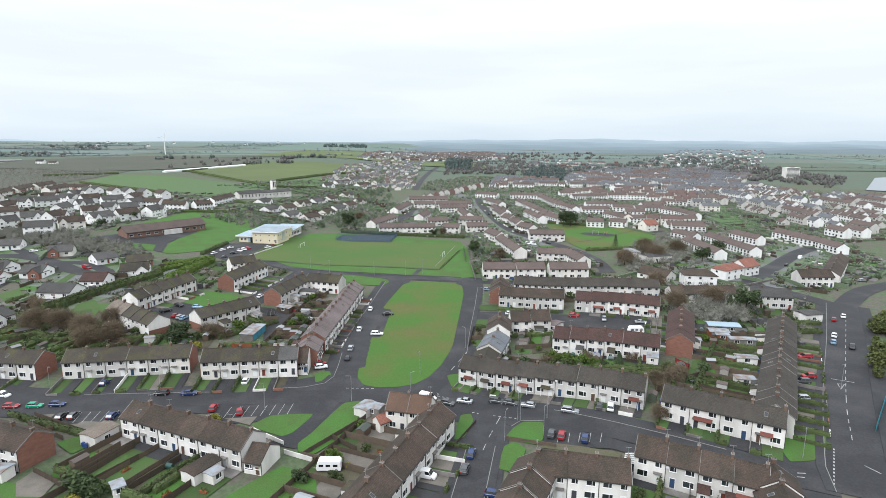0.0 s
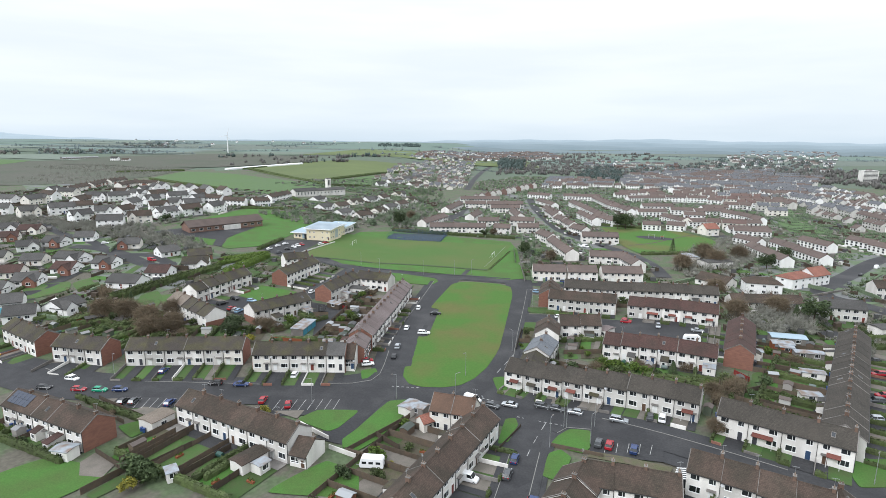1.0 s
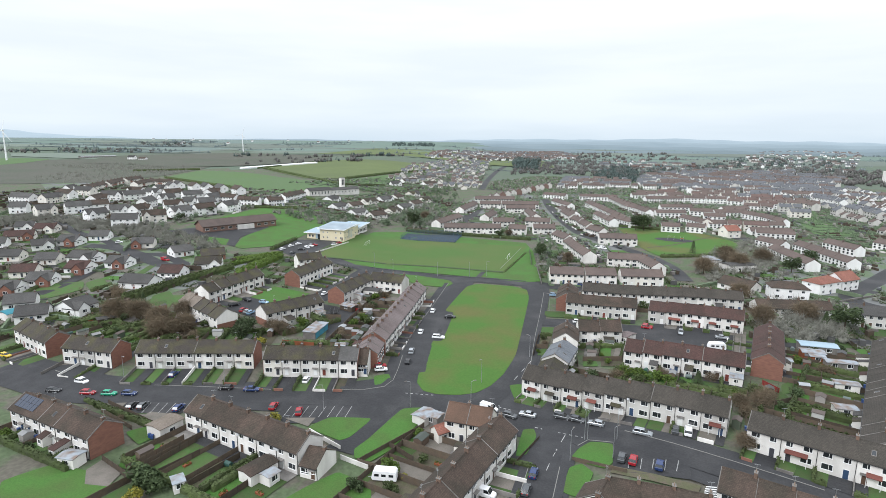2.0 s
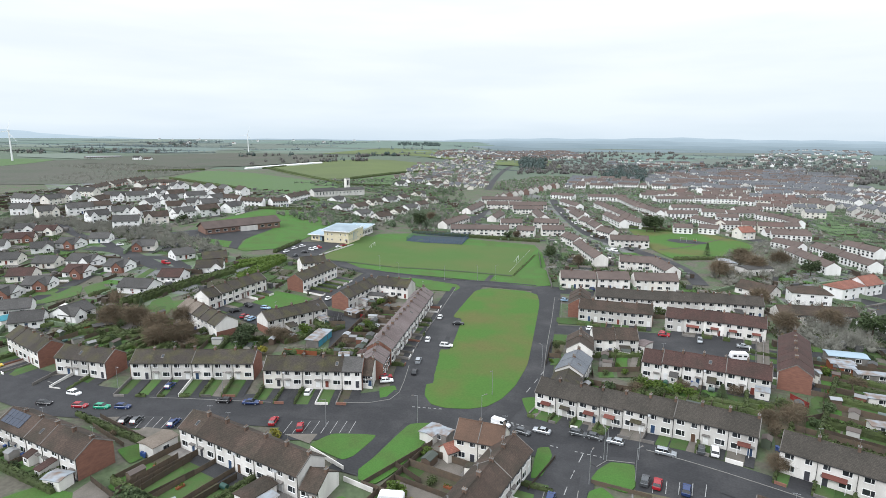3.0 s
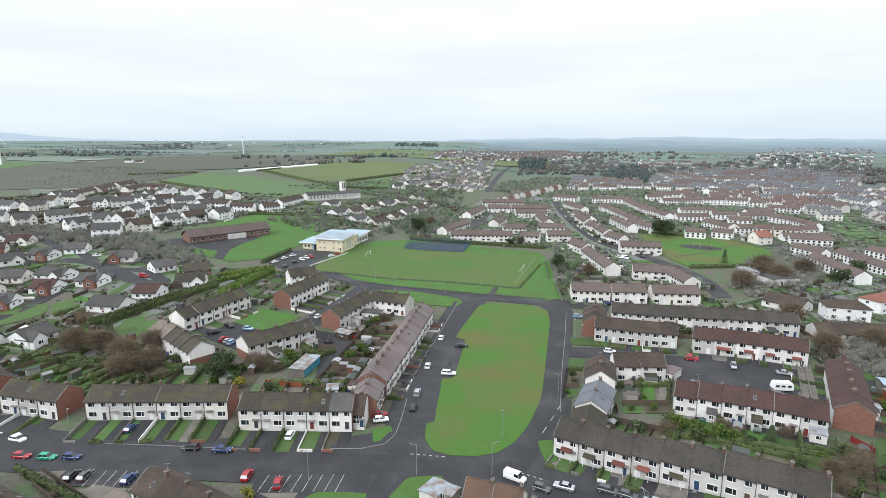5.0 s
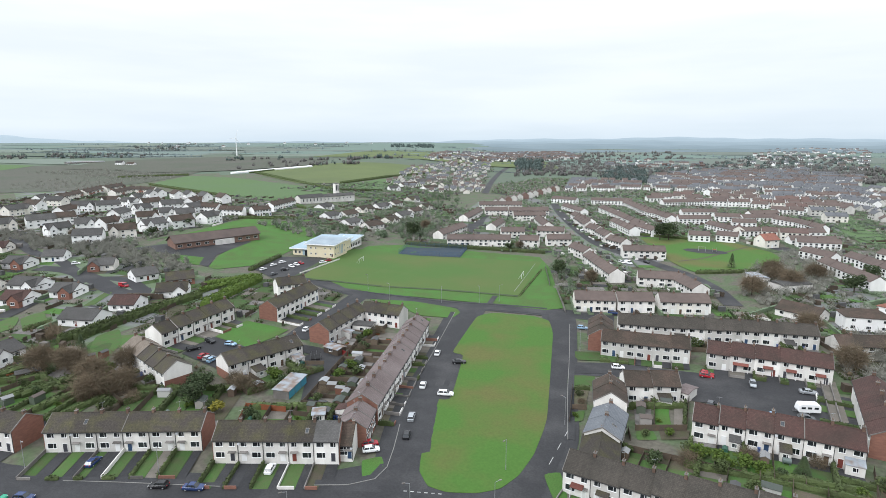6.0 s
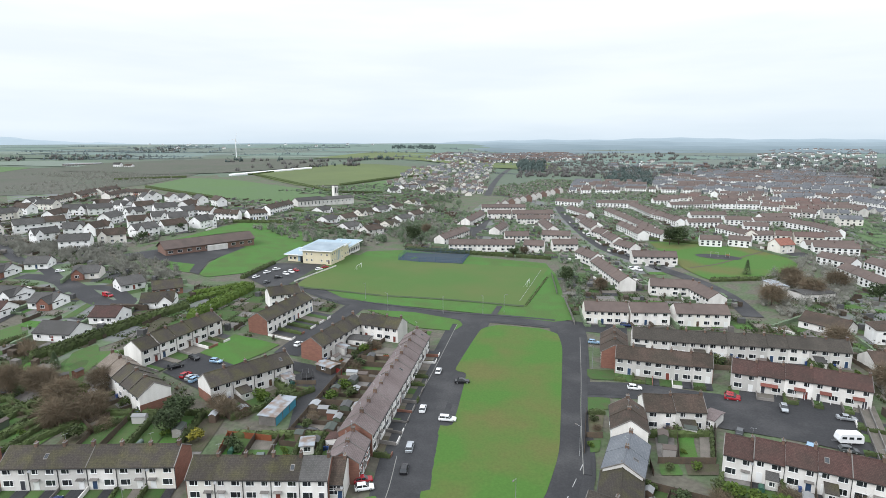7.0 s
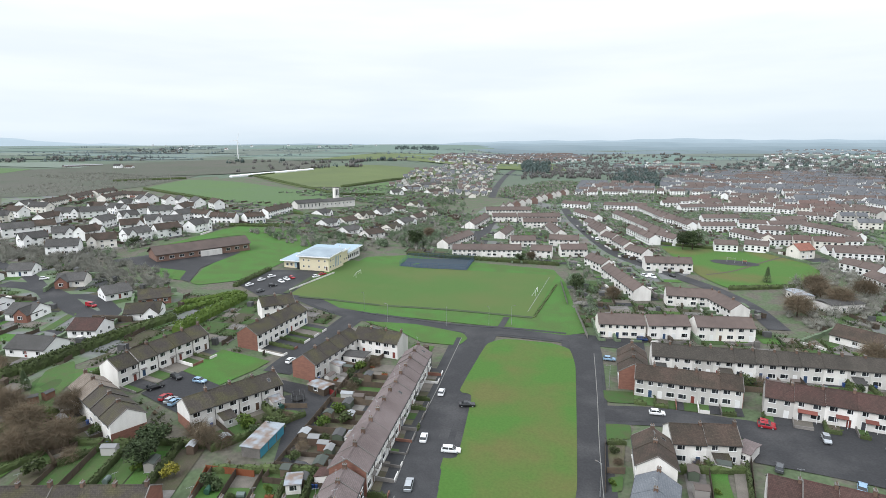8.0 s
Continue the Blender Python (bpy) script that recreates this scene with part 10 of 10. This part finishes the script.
tower_block(246.3, 1163.9, 0.72)
long_shed(-713.5, 682.6, -679.2, 831.4)
hall(-1160.0, 693.0, -1150.0, 760.0, 14, 4.0, "concrete", "sheet")
house(-1058.0, 724.0, -1045.0, 729.0, "bright", "tile_grey", group="farmhouses")
house(-1038.0, 733.0, -1025.0, 738.0, "bright", "tile_brown", True, group="farmhouses")
sheet("water", [(286.6, 919.2), (403.3, 1257.6), (618.3, 1467.1), (380.7, 894.1)], "water", 1.0, "pale grey estuary water", "water", 60)
hall(5.0, 335.2, 17.8, 344.9, 9, 3.4, "white", "tile_grey")
hall(-9.3, 357.9, -4.7, 347.3, 6, 3.0, "white", "sheet")
hall(25.5, 214.0, 36.0, 216.0, 5, 2.4, "concrete", "school_blue")
hall(25.1, 206.4, 31.3, 207.5, 4, 2.6, "orange_wood", "sheet")
hall(61.3, 238.4, 67.8, 242.3, 6, 3.0, "white", "tile_grey")
hall(-63.9, 119.1, -63.1, 124.0, 4, 2.2, "white", "sheet")
hall(-116.4, 84.4, -116.3, 90.7, 5, 2.8, "white", "tile_tan")
hall(-204.1, 124.6, -201.7, 130.0, 3.5, 2.4, "wood", "tile_grey")
hall(-238.9, 112.1, -238.7, 118.9, 7, 3.0, "white", "teal")
shed(-200.7, 140.7, 20, 2.6, 1.7, 2.0)
shed(-199.0, 143.4, 60, 2.6, 1.7, 2.0)
shed(-197.7, 146.7, 100, 2.6, 1.7, 2.0)
shed(-193.6, 138.1, 10, 2.6, 1.7, 2.0)
sheet("paved_yard", [(-17.8, 120.2), (-0.7, 120.0), (-1.1, 117.4), (-18.2, 117.5)], "soil", 0.10, "brown paved strip behind the parking bays", "yard")
sheet("paved_yard", [(-98.5, 106.4), (-91.2, 110.3), (-90.0, 105.9)], "gravel", 0.10, "pale gravel patch", "yard")
fence(-26.9, 119.9, -15.0, 118.5, 0.9)
fence(-69.4, 98.0, -64.0, 119.1, 1.3)
fence(-66.8, 107.2, -58.8, 104.4, 1.5)
fence(-69.4, 98.0, -61.1, 98.1, 1.5)
fence(-38.2, 112.9, -36.5, 126.7, 0.8)
garden_wall(-88.1, 104.1, -76.4, 101.1, 1.0, "white", "low white garden wall")
garden_wall(-74.1, 98.1, -66.2, 97.5, 1.0, "white", "low white garden wall")
hall(-65.6, 121.1, -61.1, 120.7, 3.2, 2.3, "concrete", "sheet")
hall(30.7, 184.9, 36.6, 185.7, 3, 2.2, "white", "sheet")
hall(28.4, 167.4, 33.2, 168.4, 3, 2.2, "white", "sheet")
hall(31.0, 201.6, 39.1, 203.6, 3, 2.2, "concrete", "sheet")
hall(27.1, 204.8, 31.1, 205.7, 3, 2.2, "orange_wood", "sheet")
hall(17.1, 196.5, 21.5, 197.0, 3, 2.2, "white", "sheet")
sheet("garden_lawn", [(16.5, 159.9), (19.9, 176.3), (24.5, 180.3), (21.6, 161.8)], "verge", 0.10, "mown back garden lawn", "grass")
sheet("garden_lawn", [(12.2, 159.8), (11.1, 173.1), (17.6, 177.7), (19.0, 173.8), (16.0, 160.5)], "lawn", 0.10, "mown back garden lawn", "grass")
sheet("garden_lawn", [(24.1, 172.3), (28.1, 172.9), (26.8, 165.2), (22.9, 163.8)], "verge", 0.10, "mown back garden lawn", "grass")
strip("road_marking", [(55.2, 182.5), (60.8, 181.8)], 0.3, "line", 0.120, 0.0, "worn white give-way line", "road marking")
strip("road_marking", [(56.0, 179.2), (57.7, 179.4), (55.7, 175.2), (56.0, 179.2)], 0.25, "line", 0.120, 0.0, "worn white road marking", "road marking")
strip("road_marking", [(34.4, 125.5), (36.1, 126.0)], 0.25, "line", 0.120, 0.0, "worn white road marking", "road marking")
strip("road_marking", [(34.1, 124.1), (35.6, 124.4)], 0.25, "line", 0.120, 0.0, "worn white road marking", "road marking")
strip("road_marking", [(48.7, 133.4), (51.1, 131.3)], 0.25, "line", 0.120, 0.0, "worn white road marking", "road marking")
sheet("garden_lawn", [(-35.5, 197.2), (-31.6, 197.8), (-31.3, 191.6), (-29.9, 183.6), (-33.6, 181.9)], "verge", 0.1, "curved back garden lawn", "garden")
sheet("paved_yard", [(-30.6, 200.1), (-28.0, 200.6), (-27.3, 184.5), (-29.5, 183.4)], "gravel", 0.1, "pale paved garden path", "garden")
sheet("paved_yard", [(-40.1, 191.9), (-35.8, 193.2), (-34.6, 181.9), (-38.0, 180.3)], "concrete", 0.1, "paved back yard", "garden")
sheet("paved_yard", [(-56.9, 194.9), (-53.2, 196.8), (-51.8, 185.9), (-54.9, 184.4)], "soil", 0.1, "planted side garden", "garden")
sheet("garden_lawn", [(-54.4, 182.2), (-51.5, 184.2), (-50.8, 178.7), (-53.5, 176.9)], "lawn", 0.1, "small side lawn", "garden")
sheet("garden_lawn", [(-37.9, 179.3), (-34.0, 180.8), (-32.4, 176.6), (-36.9, 174.9)], "lawn", 0.1, "small back lawn", "garden")
sheet("paved_yard", [(-32.6, 181.0), (-25.8, 183.4), (-25.8, 178.9), (-31.7, 176.9)], "soil", 0.1, "bare garden soil", "garden")
fence(-35.8, 199.5, -33.8, 181.6, 1.5)
fence(-27.0, 202.6, -26.5, 184.1, 1.5)
fence(-38.1, 179.7, -26.5, 183.5, 1.5)
fence(-57.7, 195.7, -53.8, 176.4, 1.5)
fence(-54.9, 183.6, -51.4, 185.4, 1.5)
fence(-39.6, 178.3, -38.4, 174.3, 1.5)
hedge(-57.2, 195.4, -53.1, 197.5, 1.2, 1.0)
hedge(-27.8, 198.7, -27.0, 184.6, 1.3, 0.9)
shed(-36.2, 183.8, 15, 2.8, 2.2, 2.1)
shed(-32.4, 194.9, 10, 2.8, 2.2, 2.1)
shed(-38.1, 189.9, 100, 2.8, 2.2, 2.1)
bush(-55.0, 192.7, 1.3, "hedge")
bush(-53.4, 188.4, 1.2, "twig")
bush(-53.2, 180.1, 1.0, "hedge_bright")
bush(-33.2, 185.7, 0.9, "hedge_bright")
bush(-35.6, 177.7, 1.2, "hedge")
bush(-30.3, 179.6, 1.4, "hedge_bright")
sheet("garden_lawn", [(-132.0, 58.3), (-128.7, 67.2), (-120.3, 68.9), (-110.2, 69.3), (-111.0, 58.8), (-121.8, 53.3)], "verge", 0.10, "long mown garden lawn", "grass")
sheet("garden_lawn", [(-126.8, 83.9), (-124.6, 87.6), (-119.5, 85.8), (-120.9, 81.5)], "verge", 0.10, "long mown garden lawn", "grass")
sheet("garden_lawn", [(-116.1, 73.3), (-116.5, 83.5), (-113.1, 82.9), (-112.4, 73.0)], "verge", 0.10, "long mown garden lawn", "grass")
sheet("garden_lawn", [(-108.7, 74.8), (-109.8, 86.0), (-106.1, 84.5), (-105.1, 75.2)], "lawn", 0.10, "long mown garden lawn", "grass")
sheet("garden_lawn", [(-94.3, 76.0), (-95.5, 85.6), (-92.5, 84.8), (-90.8, 76.2)], "lawn", 0.10, "long mown garden lawn", "grass")
sheet("garden_lawn", [(-107.7, 68.8), (-106.5, 71.2), (-103.6, 69.8), (-104.6, 62.0), (-107.5, 62.1)], "lawn", 0.10, "long mown garden lawn", "grass")
sheet("garden_lawn", [(-75.8, 78.4), (-74.2, 85.7), (-71.5, 93.8), (-62.0, 92.6), (-57.3, 85.2)], "verge", 0.10, "long mown garden lawn", "grass")
sheet("paved_yard", [(-120.1, 69.0), (-120.9, 72.9), (-112.5, 72.2), (-110.3, 67.5), (-115.3, 65.8)], "gravel", 0.11, "bare earth yard behind a house", "yard")
sheet("paved_yard", [(-130.9, 88.3), (-131.7, 92.8), (-124.6, 94.7), (-120.8, 93.8), (-121.0, 86.9)], "gravel", 0.105, "pale gravel yard", "yard")
fence(-112.0, 72.7, -111.9, 87.2, 1.5)
fence(-120.5, 72.9, -108.5, 71.1, 1.5)
fence(-108.3, 71.2, -108.7, 88.3, 1.5)
fence(-108.6, 61.9, -107.9, 72.8, 1.5)
fence(-104.7, 74.9, -103.3, 84.5, 1.5)
fence(-95.5, 75.0, -94.3, 87.8, 1.5)
hedge(-147.8, 88.2, -122.0, 87.6, 1.4, 1.2)
hedge(-89.8, 76.1, -89.4, 86.4, 1.6, 1.3)
hall(-83.9, 80.9, -82.9, 87.7, 4.2, 2.5, "white", "tile_brown")
hall(-80.5, 82.6, -80.3, 85.4, 3.2, 2.2, "white", "sheet")
hall(-126.5, 66.8, -122.5, 67.8, 3.4, 2.4, "white", "sheet")
hall(-96.0, 72.1, -95.0, 73.9, 3.0, 2.2, "white", "sheet")
terrace(-78.0, 92.4, -73.7, 92.8, "white", "tile_brown", eaves=2.8, ridge=5.0, unit=9, d=7.5)
cottage(-57.7, 116.4)

# garage court and yards behind the pink-roofed row
shed(-114.8, 167.3, 110, 3.2, 2.4, 2.2)
shed(-119.2, 163.5, 20, 2.6, 2.0, 2.0)
shed(-111.1, 155.8, 110, 3.4, 2.4, 2.2)
shed(-112.8, 161.1, 110, 2.6, 1.8, 2.0)
shed(-118.6, 176.8, 110, 2.6, 2.0, 2.0)
shed(-122.7, 186.6, 20, 2.8, 2.0, 2.1)
shed(-128.1, 199.0, 110, 3.0, 2.2, 2.2)
bin_at(-109.1, 148.6, 15)
bin_at(-108.6, 149.1, 15)
bin_at(-108.1, 149.6, 15)
bin_at(-107.4, 150.0, 15)
hall(-111.7, 145.5, -109.2, 147.2, 4.0, 2.3, "white", "sheet")
car(-114.7, 154.1, 12, "black", "estate")
hall(-142.3, 205.5, -135.1, 207.0, 5.0, 2.8, "white", "tile_grey")
hall(-139.7, 185.3, -133.4, 184.6, 4.0, 2.0, "wood", "sheet")
trampoline(-138.2, 179.4)
fence(-139.9, 173.4, -133.2, 177.2, 1.4)
bush(-132.2, 164.3, 2.6, "hedge")
bush(-133.0, 169.5, 2.0, "twig")
bush(-133.9, 159.9, 2.2, "leaf")
bush(-139.1, 162.2, 2.6, "hedge_bright")
strip("ditch", [(-102.2, 276.3), (-140.4, 270.2), (-184.4, 258.2), (-201.2, 251.9)], 2.2, "leaf", 0.24, 0.0, "shallow grassy ditch round the pitch", "ditch")
strip("ditch", [(-209.8, 252.4), (-220.3, 286.4), (-228.6, 316.0), (-226.5, 326.4)], 2.2, "leaf", 0.24, 0.0, "shallow grassy ditch round the pitch", "ditch")
strip("footpath", [(-109.4, 259.9), (-111.6, 272.5)], 2.4, "asphalt", 0.20, 0.0, "short asphalt footpath to the pitch", "path")
strip("pitch_line", [(-106.3, 282.7), (-115.0, 343.1)], 0.15, "line", 0.24, 0.0, "faded white pitch line", "pitch marking")
fence(-89.7, 295.4, -77.0, 262.4, 1.6, "concrete", "pale concrete panel fence")
fence(-107.3, 336.8, -94.3, 300.4, 1.6, "concrete", "pale concrete panel fence")
gabled_extension(-25.1, 251.0, 11, "grey", "tile_grey")
gabled_extension(-19.7, 251.4, 11, "white", "tile_grey")
hall(-30.2, 200.2, -27.3, 199.1, 6.0, 2.7, "white", "tile_pink")

# gardens between the two long rows
sheet("garden_lawn", [(8.0, 162.0), (12.5, 182.0), (16.7, 179.7), (13.6, 156.8), (7.7, 150.6)], "soil", 0.10, "trodden back garden", "grass")
sheet("garden_lawn", [(17.6, 182.2), (22.5, 189.7), (21.0, 178.6), (17.5, 175.5)], "lawn", 0.11, "worn back garden lawn", "grass")
sheet("garden_lawn", [(19.1, 169.6), (23.5, 177.1), (22.9, 167.1), (18.5, 161.0)], "verge", 0.11, "mown back garden lawn", "grass")
sheet("garden_lawn", [(3.3, 170.3), (8.6, 170.8), (7.7, 163.3), (2.8, 163.7)], "lawn", 0.105, "worn back garden lawn", "grass")
fence(12.8, 179.7, 16.6, 175.7, 1.6, "red_paint", "red-painted wooden garden fence")
fence(16.6, 179.0, 13.8, 156.9, 1.5)
fence(21.8, 190.5, 17.8, 161.6, 1.5)
fence(9.8, 178.8, 6.8, 153.2, 1.5)
fence(15.3, 167.3, 19.1, 171.4, 1.4)
shed(5.9, 149.7, 80, 2.4, 1.9, 2.1)
shed(22.8, 180.6, 10, 2.6, 2.0, 2.1)
shed(14.2, 173.8, 95, 2.2, 1.8, 2.0)
bin_at(7.9, 148.8, 5)
bin_at(8.4, 148.5, 5)
bush(11.6, 165.4, 3.2, "twig")
bush(13.4, 170.2, 2.6, "twig")
bush(10.5, 172.5, 2.2, "hedge")
bush(16.7, 165.2, 1.8, "leaf")
bush(6.0, 167.6, 1.6, "hedge_bright")
bush(8.4, 157.2, 2.2, "twig")
hedge(2.4, 171.5, 9.0, 171.7, 1.3, 1.0)
oil_tank(18.8, 190.7, 80)
# garden strips beside the bay-fronted rows
sheet("garden_lawn", [(-127.8, 83.0), (-125.4, 87.4), (-119.3, 85.5), (-119.4, 80.7)], "verge", 0.11, "small mown lawn", "grass")
sheet("paved_yard", [(6.3, 224.4), (10.1, 228.2), (9.1, 201.3), (5.5, 198.5)], "gravel", 0.11, "pale stepped garden beds", "yard")
fence(-145.8, 90.6, -123.5, 88.4, 1.2)
fence(-142.8, 86.8, -127.5, 84.7, 1.2)
hedge(-152.8, 88.5, -143.4, 88.5, 1.2, 0.9)
bush(-146.7, 87.7, 1.2, "hedge")
bush(-134.8, 86.7, 1.0, "twig")
bin_at(-120.0, 84.1, 30)
bin_at(-119.0, 84.0, 30)
garden_wall(6.1, 225.5, 5.1, 196.5, 0.9, "concrete")
garden_wall(8.4, 226.7, 7.2, 199.0, 0.9, "concrete")
glazed_lean_to(2.3, 114.6, -97)
